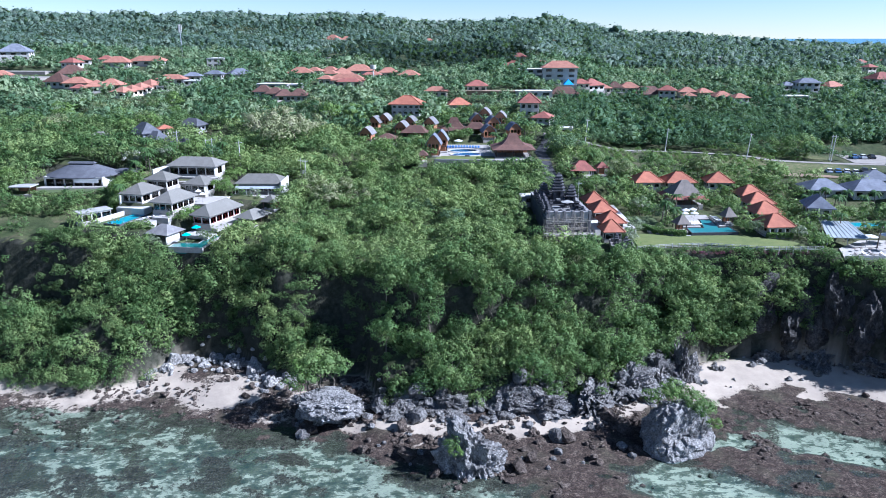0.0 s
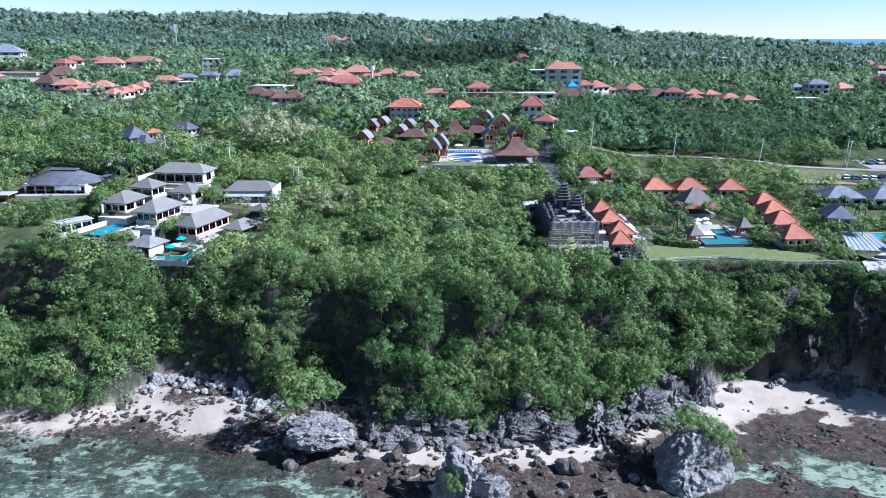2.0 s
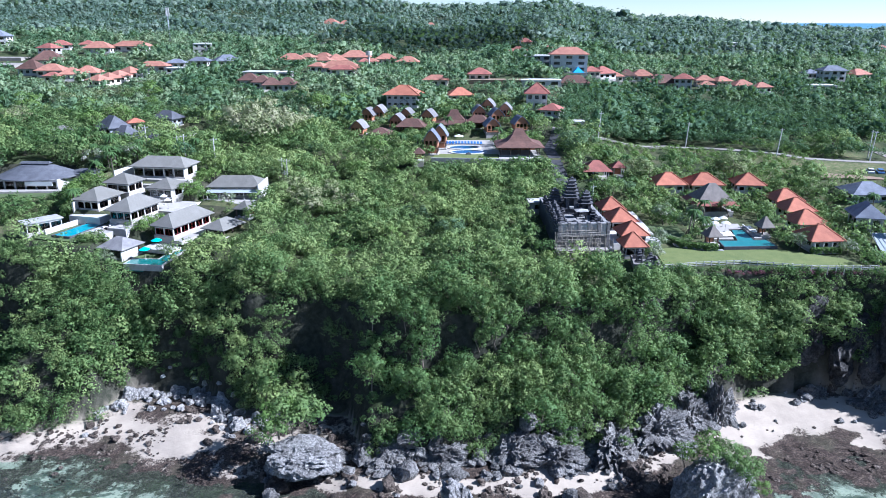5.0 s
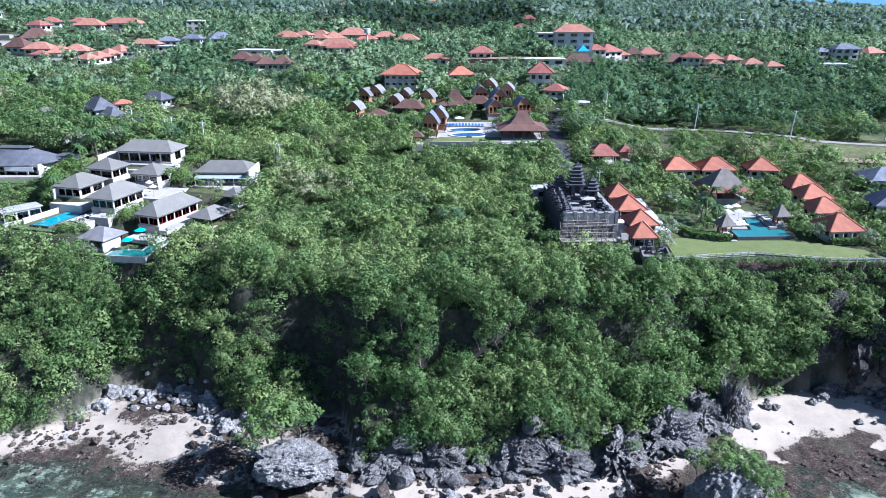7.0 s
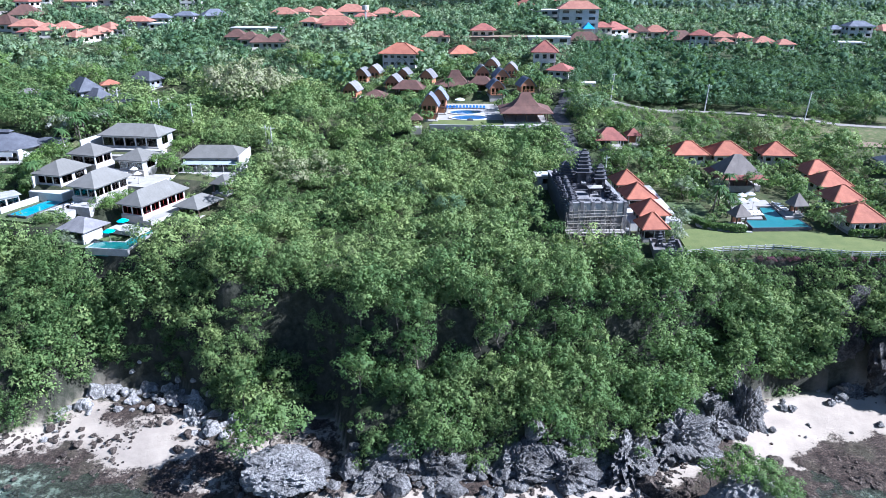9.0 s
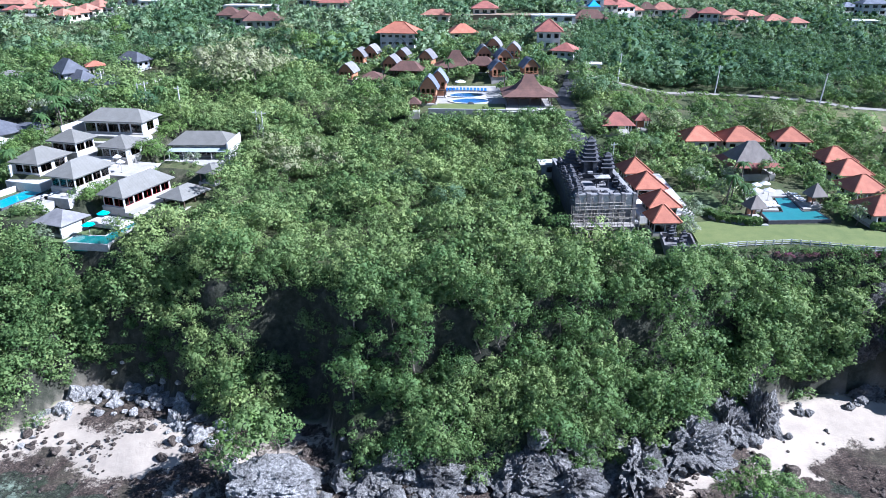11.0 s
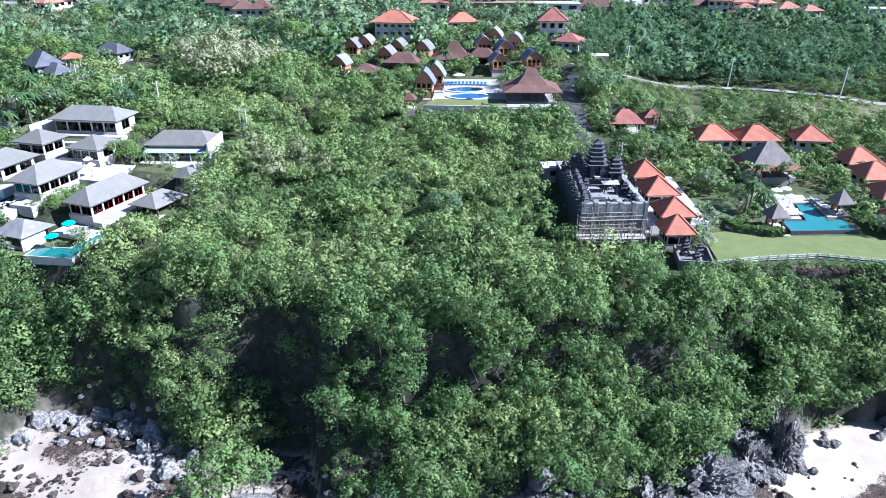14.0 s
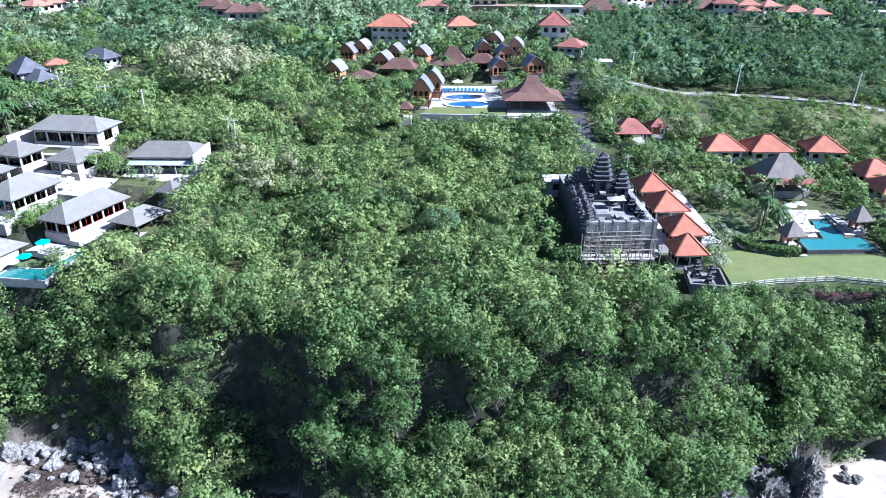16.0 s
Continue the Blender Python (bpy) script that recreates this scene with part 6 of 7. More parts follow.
for px, py in ((-2.4, -2.4), (2.4, -2.4), (2.4, 2.4), (-2.4, 2.4)):
    part("post", Geo().tube(px, py, -0.5, 2.42, 0.07), MAT_STEEL, tent)
slab("bare_plot", [(-95, 532), (-66, 532), (-62, 548), (-92, 550)], gz(-80, 540) + 1.5, MAT_TRACK, "bare pale building plot among trees", 4, "ground")
slab("bare_plot", [(-252, 384), (-214, 380), (-210, 397), (-248, 402)], gz(-231, 391) + 1.0, MAT_TRACK, "bare earth plot in the town", 4, "ground")
slab("bare_plot", [(-262, 406), (-224, 404), (-224, 414), (-258, 418)], gz(-232, 408) + 1.2, MAT_TRACK, "pale dry plot in the town", 4, "ground")
slab("bare_plot", [(8, 331), (44, 327), (46, 336), (10, 339)], gz(28, 333) + 0.8, MAT_DIRT, "bare brown building ground behind the hotel", 3, "ground")
mast = thing("cell_mast", -182, 505, gz(-182, 505), 0, "tall slim steel telephone mast with panel antennas", "mast")
part("shaft", Geo().tube(0, 0, -1, 20, 0.5, 0.3, 8), MAT_STEEL, mast)
for i in range(3):
    a = radians(120 * i)
    part("antenna", Geo().box(0.9 * math.cos(a) - 0.35, 0.9 * math.cos(a) + 0.35, 0.9 * math.sin(a) - 0.25, 0.9 * math.sin(a) + 0.25, 16.0, 21.0), MAT_WHITE, mast)
part("platform", Geo().tube(0, 0, 15.5, 15.8, 1.3, sides=10), MAT_STEEL, mast)
tank = thing("water_tank", -37, 381, gz(-37, 381), 0, "white water tank on a tall post", "water tank")
part("post", Geo().tube(0, 0, -1, 7.5, 0.35), MAT_WHITE, tank)
part("tank", Geo().tube(0, 0, 7.5, 9.5, 1.6, 1.7, 12), MAT_WHITE, tank)
statue = solid("monument", Geo().rings([(2.2, 2.2, -1), (2.0, 2.0, 5), (1.3, 1.2, 5.2), (1.5, 1.0, 9), (0.7, 0.7, 12), (0.4, 0.4, 14)]), MAT_WHITE, "slim white monument above the trees", "monument", m=pose(560, 900, gz(560, 900) + 4))


# ---------------------------------------------------------------- rocks
def rock_mesh(name, seed, material, size, level=3, jag=0.35, flat=1.0, facets=11, foot=False):
    """A pitted limestone boulder: a ball cut by planes and roughened."""
    bm = bmesh.new()
    bmesh.ops.create_icosphere(bm, subdivisions=level, radius=1.0)
    rr = random.Random(seed)
    cuts = [(Vector((rr.gauss(0, 1), rr.gauss(0, 1), rr.gauss(0, 0.8))).normalized(), rr.uniform(0.6, 0.9)) for _ in range(facets)]
    off = Vector((seed * 3.7, seed * 1.3, seed * 5.1))
    for v in bm.verts:
        p = v.co.copy()
        for nrm, dist in cuts:
            over = p.dot(nrm) - dist
            if over > 0:
                p -= nrm * over * 0.95
        if foot and p.z < 0.1:
            k = math.hypot(p.x, p.y)
            if k > 0.05:
                wide = min(1.18, 0.97 + 0.25 * (0.1 - p.z)) * min(1.0, k / 0.35) / k
                p.x, p.y = p.x * wide, p.y * wide
        n1 = noise.fractal(p * 1.6 + off, 0.9, 2.1, 4)
        n2 = noise.noise(p * 6.0 + off * 2) + (0.7 * noise.noise(p * 13.0 + off) if level > 2 else 0.0)
        if level > 4:
            n2 += 0.55 * noise.noise(p * 24.0 + off)
        n3 = noise.ridged_multi_fractal(p * 1.3 + off, 0.9, 2.2, 4, 1.0, 2.0) if level > 3 else 1.0
        p *= 1 + jag * (0.5 * n1 - 0.42 * abs(n2) + 0.4 * (n3 - 1.0))
        v.co = Vector((p.x * size[0], p.y * size[1], p.z * size[2] * flat))
    me = bpy.data.meshes.new(name)
    bm.to_mesh(me)
    bm.free()
    me.materials.append(material)
    return me


def big_rock(name, x, y, z, size, seed, label, material, level=5, jag=0.4, rz=0, facets=8, foot=True, free=True):
    ob = new(name, rock_mesh(name, seed, material, size, level, jag, 1.0, facets, foot))
    ob.matrix_basis = pose(x, y, z, 0, 0, rz)
    if free:
        keep_free(x, y, size[0] * 0.65, size[1] * 0.65, rz)
    return tagged(ob, label, "rock")


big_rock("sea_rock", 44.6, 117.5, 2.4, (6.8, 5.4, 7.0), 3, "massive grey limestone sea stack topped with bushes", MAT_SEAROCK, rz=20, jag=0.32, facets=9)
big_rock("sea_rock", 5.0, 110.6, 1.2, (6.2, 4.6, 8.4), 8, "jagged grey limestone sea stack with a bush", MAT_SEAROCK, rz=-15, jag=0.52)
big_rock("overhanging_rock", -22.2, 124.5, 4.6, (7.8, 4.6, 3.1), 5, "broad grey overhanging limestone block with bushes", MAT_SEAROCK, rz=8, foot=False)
big_rock("cliff_rock", -22.6, 127.6, 2.0, (7.0, 4.0, 3.6), 15, "shaded limestone foot below the overhanging block", MAT_ROCK, 4, 0.5, rz=4)
FOOTROCKS = [(20, 127, 2.5, 6.5, 4.0, 4.2), (13, 128.5, 2.5, 5, 4, 4), (31, 130, 3, 6, 4, 4.5), (40, 134, 3.5, 6, 4.5, 4.5), (48, 140, 3, 4.5, 4, 4.5), (56, 144.5, 2.5, 6.5, 3, 3.0),
             (2, 127, 2.5, 4.5, 3, 3.2), (-8, 126, 2, 5, 3, 2.6), (53, 141, 4, 2.6, 2.6, 5.5), (76, 150, 2, 4.5, 2.6, 2.2), (88, 148.5, 2.4, 5.5, 4, 3.4), (98, 145, 3, 5, 5, 4.5)]
for i, (rx, ry, rz_, a, b, c) in enumerate(FOOTROCKS):
    big_rock("cliff_rock", rx, ry, rz_, (a, b, c), 20 + i, "rugged grey limestone mass at the cliff foot", MAT_ROCK, 5, 0.85, rz=31 * i % 90, facets=15)
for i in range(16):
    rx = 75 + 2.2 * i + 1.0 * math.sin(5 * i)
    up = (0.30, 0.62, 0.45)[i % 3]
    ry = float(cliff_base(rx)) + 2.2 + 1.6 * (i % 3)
    big_rock("cliff_rock", rx, ry, min(gz(rx, ry) - 2.5, 3 + 20 * up), (4.2 + i % 2, 3.0, 5.5 + (i * 7) % 3), 140 + i, "weathered limestone face of the shaded cliff, shade in its colour", MAT_CLIFFROCK, 4, 0.5, rz=17 * i % 60, foot=False, free=False)
templates = [rock_mesh("boulder", 50 + i, m, (1, 1, 0.8), 2 if i > 3 else 3, 0.5) for i, m in enumerate((MAT_ROCK, MAT_ROCK, MAT_PALEROCK, MAT_PALEROCK, MAT_WETROCK, MAT_WETROCK, MAT_ROCK))]
rr = random.Random(11)


def boulders(count, xr, dr, sizes, kinds, label, group, name="boulder"):
    for _ in range(count):
        x = rr.uniform(*xr)
        y = float(cliff_base(x)) - rr.uniform(*dr)
        s = sizes[0] * (sizes[1] / sizes[0]) ** (rr.random() ** 1.8)
        ob = new(name, templates[rr.choice(kinds)])
        ob.matrix_basis = pose(x, y, gz(x, y) + 0.28 * s, rr.uniform(-25, 25), rr.uniform(-25, 25), rr.uniform(0, 360)) @ Matrix.Diagonal((s * rr.uniform(0.8, 1.3), s * rr.uniform(0.7, 1.1), s * rr.uniform(0.7, 1.2), 1))
        tagged(ob, label, "boulder", group)


boulders(210, (-14, 52), (-3.0, 5.5), (0.7, 2.3), (0, 1, 6, 0), "jagged grey limestone boulder at the cliff foot", "grey boulders")
boulders(48, (-63, -31), (-0.5, 6.0), (0.8, 1.8), (2, 3, 2, 3), "large pale limestone boulder below the cliff", "pale boulders")
boulders(70, (-68, -30), (-0.5, 9.0), (0.5, 1.3), (2, 3, 2, 3), "pale limestone boulder on the upper beach", "pale boulders")
boulders(20, (60, 108), (0.0, 6), (0.5, 1.8), (0, 1, 6), "grey limestone boulder below the shaded cliff", "grey boulders")
boulders(150, (-34, 56), (6, 21), (0.5, 2.0), (4, 5, 4, 6), "brown weathered stone between sand and reef", "shore stones", "stone")
boulders(95, (-92, -28), (5, 19), (0.25, 0.95), (4, 5, 4), "brown weathered stone on the sand", "shore stones", "stone")
boulders(9, (55, 100), (6, 16), (0.3, 1.0), (1, 4, 6), "dark stone lying on white sand", "shore stones", "stone")
# small rubble of the shore
bits_v, bits_f, base_v = [], [], None
bm = bmesh.new()
bmesh.ops.create_icosphere(bm, subdivisions=1, radius=1.0)
ico_v = np.array([v.co[:] for v in bm.verts])
ico_f = np.array([[v.index for v in f.verts] for f in bm.faces])
bm.free()
rng = np.random.default_rng(4)
for k in range(10500):
    flats = k >= 7800
    x = rng.uniform(-4, 100) if flats else rng.uniform(-95, 100)
    d = rng.uniform(17, 58) if flats else (rng.uniform(1, 24) if rng.random() < 0.7 else rng.uniform(1, 12))
    y = float(cliff_base(x)) - d
    if x > 44 and d < 16 and rng.random() < 0.97:
        continue
    if fbm(np.array([x]), np.array([y]), 4.0, 3, 81)[0] < 0.16:
        continue
    s = (0.16 if flats else 0.12) * 6 ** (rng.random() ** 2)
    bits_v.append(ico_v * rng.uniform(0.6, 1.25, (len(ico_v), 3)) * s * (1, 1, 0.6) + (x, y, 0))
    bits_f.append(ico_f + len(ico_v) * len(bits_f))
bits = np.concatenate(bits_v)
cent = np.repeat(np.array([b.mean(0) for b in bits_v]), len(ico_v), 0)
bits[:, 2] += ground_height(cent[:, 0], cent[:, 1]) + 0.05
rubble = new("rubble", mesh_arrays("rubble", bits, np.concatenate(bits_f), MAT_WETROCK))
tagged(rubble, "small brown and grey stones strewn along the shore", "stones", kind="stuff")


# ---------------------------------------------------------------- foliage
GOLD = (1 + 5 ** 0.5) / 2
SPHERE_V = np.array([(-1, GOLD, 0), (1, GOLD, 0), (-1, -GOLD, 0), (1, -GOLD, 0), (0, -1, GOLD), (0, 1, GOLD), (0, -1, -GOLD), (0, 1, -GOLD), (GOLD, 0, -1), (GOLD, 0, 1), (-GOLD, 0, -1), (-GOLD, 0, 1)]) / (1 + GOLD**2) ** 0.5
SPHERE_F = np.array([(i, j, k) for i in range(12) for j in range(i + 1, 12) for k in range(j + 1, 12)
                     if max(np.linalg.norm(SPHERE_V[i] - SPHERE_V[j]), np.linalg.norm(SPHERE_V[j] - SPHERE_V[k]), np.linalg.norm(SPHERE_V[i] - SPHERE_V[k])) < 1.2])
SPHERE_F = np.array([f if np.cross(SPHERE_V[f[1]] - SPHERE_V[f[0]], SPHERE_V[f[2]] - SPHERE_V[f[0]]) @ SPHERE_V[f[0]] > 0 else f[::-1] for f in SPHERE_F])


def crown_cards(seed, cards, radius, height, blobs, size, low=0.35, tri=False, skirt=0.0, calm=False, core=False):
    """Leaf sprays spread over a crown of several lumps, above a base at z = 0. Returns (n, 3 or 4, 7): place, soft normal and the lump's tint."""
    g = np.random.default_rng(seed)
    c = g.normal(size=(blobs, 3))
    c = c / np.linalg.norm(c, axis=1)[:, None] * g.uniform(0.6 if core else 0.3, 0.92 if core else 0.86, (blobs, 1)) * (radius, radius, height * 0.36)
    c[:, 2] = np.where(c[:, 2] < 0, c[:, 2] * 0.6, c[:, 2]) + height * (low + (1 - low) * 0.48)
    br = radius * g.uniform(0.7, 1.45, blobs) / blobs ** 0.42
    pick = g.choice(blobs, cards * 2, p=br**2 / (br**2).sum())
    u = g.normal(size=(cards * 2, 3))
    u /= np.linalg.norm(u, axis=1)[:, None]
    u[:, 2] = np.where(u[:, 2] < -0.35 - skirt, -u[:, 2], u[:, 2])
    p = c[pick] + u * (br[pick] * g.uniform(0.72, 1.22 if core else 1.08, cards * 2))[:, None] * (1, 1, 0.86)
    inside = (np.linalg.norm((p[:, None] - c[None]) / (1, 1, 0.86), axis=2) < br[None] * 0.68).any(1)
    order = np.argsort(inside, kind="stable")[:cards]
    p, u = p[order], u[order]
    n = u * 1.1 + g.normal(size=p.shape) * 0.55 + (0, 0, 0.4)
    n /= np.linalg.norm(n, axis=1)[:, None]
    a = np.cross(n, g.normal(size=p.shape))
    a /= np.linalg.norm(a, axis=1)[:, None]
    b = np.cross(n, a)
    s = size * g.uniform(0.55, 1.35, (len(p), 1))
    if tri:
        v = np.stack([p + a * s - n * 0.2 * s, p - a * s * 0.55 + b * s * 0.85, p - a * s * 0.5 - b * s * 0.85 - n * 0.15 * s], 1)
    else:
        v = np.stack([p + a * s - n * 0.3 * s, p + b * s * 0.62 + n * 0.1 * s, p - a * s * 0.9 - n * 0.25 * s, p - b * s * 0.62], 1)
    whole = p - (0, 0, height * 0.4)
    whole /= np.linalg.norm(whole, axis=1)[:, None]
    soft = 0.42 * u + 0.10 * n + 0.32 * whole + np.array((0, 0, 0.28)) if calm else 0.82 * u + 0.24 * n + 0.24 * whole
    soft /= np.linalg.norm(soft, axis=1)[:, None]
    shade = g.uniform(-0.5, 0.5, blobs)
    out = np.concatenate([v, np.repeat(soft[:, None], v.shape[1], 1), np.repeat(shade[pick[order], None, None], v.shape[1], 1)], 2)
    if not core:
        return out
    # inner mass: faces over the lumps, a little inside the sprays
    h = SPHERE_V[None] * br[:, None, None] * g.uniform(*((0.40, 0.85) if calm else (0.35, 0.76)), (blobs, 12, 1)) * (1, 1, 0.86) + c[:, None]
    tri_v = h[:, SPHERE_F].reshape(-1, 3, 3)
    tri_n = np.repeat(SPHERE_V[None], blobs, 0)[:, SPHERE_F].reshape(-1, 3, 3)
    if calm:
        tri_n = 0.55 * tri_n + g.normal(size=(len(tri_n), 1, 3)) * 0.18 + (0, 0, 0.4)
        tri_n /= np.linalg.norm(tri_n, axis=2)[:, :, None]
    mid = tri_v.mean(1)
    hidden = (np.linalg.norm((mid[:, None] - c[None]) / (1, 1, 0.86), axis=2) < br[None] * 0.5).any(1) | (tri_n.mean(1)[:, 2] < -0.25)
    tri_c = np.repeat(shade, len(SPHERE_F))[:, None, None] * np.ones((1, 3, 1))
    return np.concatenate([out, np.concatenate([tri_v, tri_n, tri_c], 2)[~hidden]], 0)


def crown_mesh(name, cards, material, tint):
    k = cards.shape[1]
    v = cards.reshape(-1, 7)
    return mesh_arrays(name, v[:, :3], np.arange(len(v)).reshape(-1, k), material, np.clip(tint + 0.38 * v[:, 6], 0, 1), True, v[:, 3:6])


def trunk_geo(h, r, seed, limbs=4, spread=1.0):
    q = random.Random(seed)
    g, p, rad = Geo(), Vector((0, 0, -0.8)), r
    for i in range(3):
        nxt = p + Vector((q.uniform(-0.12, 0.12) * h, q.uniform(-0.12, 0.12) * h, (h * 0.55 + 0.8) / 3))
        n = len(g.v)
        g.beam(p, nxt, rad * 2, rad * 2, 6)
        p, rad = nxt, rad * 0.8
    for i in range(limbs):
        a = 6.283 * (i + q.random() * 0.6) / limbs
        m = p + Vector((math.cos(a) * spread * 0.5, math.sin(a) * spread * 0.5, h * 0.18))
        g.beam(p - Vector((0, 0, 0.1)), m, rad * 1.2, rad * 1.2, 5)
        g.beam(m, m + Vector((math.cos(a) * spread * 0.45, math.sin(a) * spread * 0.45, h * 0.2)), rad * 0.7, rad * 0.7, 5)
    return g


def scatter(g, x0, x1, y0, y1, step):
    xs, ys = np.meshgrid(np.arange(x0, x1, step), np.arange(y0, y1, step))
    ys = ys + 0.0
    xs = xs + (np.arange(xs.shape[0]) % 2)[:, None] * step / 2
    x = xs.ravel() + g.uniform(-0.38, 0.38, xs.size) * step
    y = ys.ravel() + g.uniform(-0.38, 0.38, xs.size) * step
    return x, y


def forest(name, x, y, z, scale, tint, banks, material, label, tall=1.0):
    """One mesh of many crowns, each a turned and scaled copy of one of the banks."""
    g = np.random.default_rng(len(x))
    out, tints = [], []
    which = g.integers(0, len(banks), len(x))
    ang = g.uniform(0, 6.283, len(x))
    for k, bank in enumerate(banks):
        mid_z = bank[None, :, :, 2].mean(2, keepdims=True)
        sel = np.flatnonzero(which == k)
        if not len(sel):
            continue
        c, s = np.cos(ang[sel])[:, None, None], np.sin(ang[sel])[:, None, None]
        q = bank[None, ..., :3] * scale[sel][:, None, None, None]
        v = np.empty((len(sel), *bank.shape[:2], 6), np.float32)
        v[..., 3] = bank[None, ..., 3] * c - bank[None, ..., 4] * s
        v[..., 4] = bank[None, ..., 3] * s + bank[None, ..., 4] * c
        v[..., 5] = bank[None, ..., 5]
        v[..., 0] = q[..., 0] * c - q[..., 1] * s + x[sel][:, None, None]
        v[..., 1] = q[..., 0] * s + q[..., 1] * c + y[sel][:, None, None]
        v[..., 2] = q[..., 2] + mid_z * (scale[sel] * (g.uniform(0.85, 1.2, len(sel)) * (tall[sel] if isinstance(tall, np.ndarray) else tall) - 1))[:, None, None] + z[sel][:, None, None]
        out.append(v.reshape(-1, bank.shape[1], 6))
        tints.append(np.clip(tint[sel][:, None] + 0.38 * bank[..., 6].ravel()[None], 0, 1).ravel())
    v = np.concatenate(out)
    k = v.shape[1]
    flat = v.reshape(-1, 6)
    ob = new(name, mesh_arrays(name, flat[:, :3], np.arange(len(flat)).reshape(-1, k), material, np.concatenate(tints), True, flat[:, 3:]))
    return tagged(ob, label, "forest", kind="stuff")


GARDENS = [(-94, 164, -70, 207), (-70, 158, -54, 207), (-54, 170, -44, 207), (-116, 178, -86, 206), (44, 159, 100, 222), (92, 156, 128, 212), (-34, 222, 32, 292), (36, 212, 54, 230), (-104, 226, -88, 236)]


def in_gardens(x, y):
    k = np.zeros(len(x), bool)
    for x0, y0, x1, y1 in GARDENS:
        k |= (x > x0) & (x < x1) & (y > y0) & (y < y1)
    return k


g = np.random.default_rng(77)
NEAR = [crown_cards(100 + i, 880, 2.6 + 0.15 * (i % 4), 6.4, 24 + i % 5, 0.16, 0.1, tri=True, skirt=0.4, core=True) for i in range(8)]
MID = [crown_cards(120 + i, 540, 2.7 + 0.12 * (i % 4), 4.8, 20 + i % 5, 0.175, 0.13, tri=True, skirt=0.1, core=True) for i in range(8)]
SHRUB = [crown_cards(180 + i, 170, 1.5, 2.4, 9, 0.17, 0.1, tri=True, skirt=0.5) for i in range(5)]
UNDER = [crown_cards(190 + i, 44, 1.9, 2.6, 6, 0.42, 0.1, tri=True, calm=True) for i in range(4)]
LITE = [crown_cards(130 + i, 290, 2.7, 4.8, 14, 0.235, 0.13, tri=True, skirt=0.1, core=True) for i in range(8)]
FARB = [crown_cards(140 + i, 110, 3.9, 6.0, 9, 0.34, 0.2, tri=True, calm=True, core=True) for i in range(6)]
WIDE = [crown_cards(150 + i, 30, 5.4, 7.5, 6, 0.62, 0.2, tri=True, calm=True, core=True) for i in range(6)]
RIDGE = [crown_cards(160 + i, 9, 7.0, 7.8, 3, 1.0, 0.2, tri=True, calm=True, core=True) for i in range(6)]

# cliff face and plateau woods
x, t = [], []
for col in np.arange(-114, 114, 2.35):
    rows = int(math.hypot(cliff_top(col) - cliff_base(col), top_height(col)) / 2.3)
    x += list(col + g.uniform(-1.3, 1.3, rows))
    t += list((np.arange(rows) + g.uniform(0.1, 0.9, rows)) / rows)
x, t = np.array(x), np.array(t)
y = cliff_base(x) + t * (cliff_top(x) - cliff_base(x))
low = np.where(x > 46, 0.10, np.where((x < -34) & (x > -62), 0.06, 0.0))
ok = (t > low) & is_free(x, y, 0.6) & (fbm(x, y * 1.2 + t * 14, 11, 3, 41) < 0.34)
ok &= ~((x > 74) & (t > 0.12) & (t < 0.82) & (fbm(x, t * 25, 9, 2, 43) < 0.22))
ok &= ~((x < -86) & (x > -114) & (t > 0.45) & (fbm(x, t * 25, 8, 2, 45) < 0.45))
ok &= ~((x > -66) & (x < -41) & (t < 0.42 + 0.1 * fbm(x, t, 6, 2, 46)) & (fbm(x, t * 25, 8, 2, 44) < 0.35))
ok &= ~((x > -30.5) & (x < -12.5 - 2 * t) & (t < 0.68) & (g.random(len(x)) < 0.9))
ok &= ~((np.abs(x) < 45) & (t > 0.56) & (t < 0.80) & (fbm(x, t * 25, 7, 2, 47) < -0.25))
face_x, face_y = x[ok], y[ok] - 0.7 - np.where((x[ok] < -60) & (t[ok] < 0.2), 1.6, 0.0)
x, y = scatter(g, -60, 60, 148, 226, 3.2)
ok = (y > cliff_top(x) + 0.6) & is_free(x, y, 1.4) & ~in_gardens(x, y) & (x < 48) & (g.random(len(x)) < 0.93)
ok &= ~((x > -6) & (x < 33) & (y > 215)) & ~((x > 19.5) & (x < 25) & (y > 168) & (y < 188)) & ~((x > 34) & (y > 163) & (y < 204))
top_x, top_y = x[ok], y[ok]
px_, py_ = np.r_[face_x, top_x], np.r_[face_y, top_y]
drop_ = np.where((px_ > 44) & (np.arange(len(px_)) < len(face_x)), 3.0 * smooth(0.55, 0.85, (py_ + 0.7 - cliff_base(px_)) / (cliff_top(px_) - cliff_base(px_))), 0)
pz_ = -drop_ + 2.3 * fbm(px_, py_, 6.0, 2, 53) - 2.4 * ((px_ > 23) & (px_ < 42) & (py_ > 155) & (py_ < 170)) + ground_height(px_, py_ + 0.7 * (np.arange(len(px_)) < len(face_x))) - np.r_[np.full(len(face_x), 1.9), np.full(len(top_x), 0.4)]
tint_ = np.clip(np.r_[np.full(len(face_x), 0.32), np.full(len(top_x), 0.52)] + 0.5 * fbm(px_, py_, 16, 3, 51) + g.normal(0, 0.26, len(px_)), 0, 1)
size_ = np.clip(g.lognormal(-0.04, 0.27, len(px_)), 0.5, 1.7) * np.where(np.arange(len(px_)) < len(face_x), 0.88, 1.02)
tall_ = np.where(np.arange(len(px_)) < len(face_x), np.where(px_ > 44, 0.9, g.uniform(1.0, 1.7, len(px_))), 1.0)
near = (np.abs(px_ + 2) < 38) & (py_ < 147)
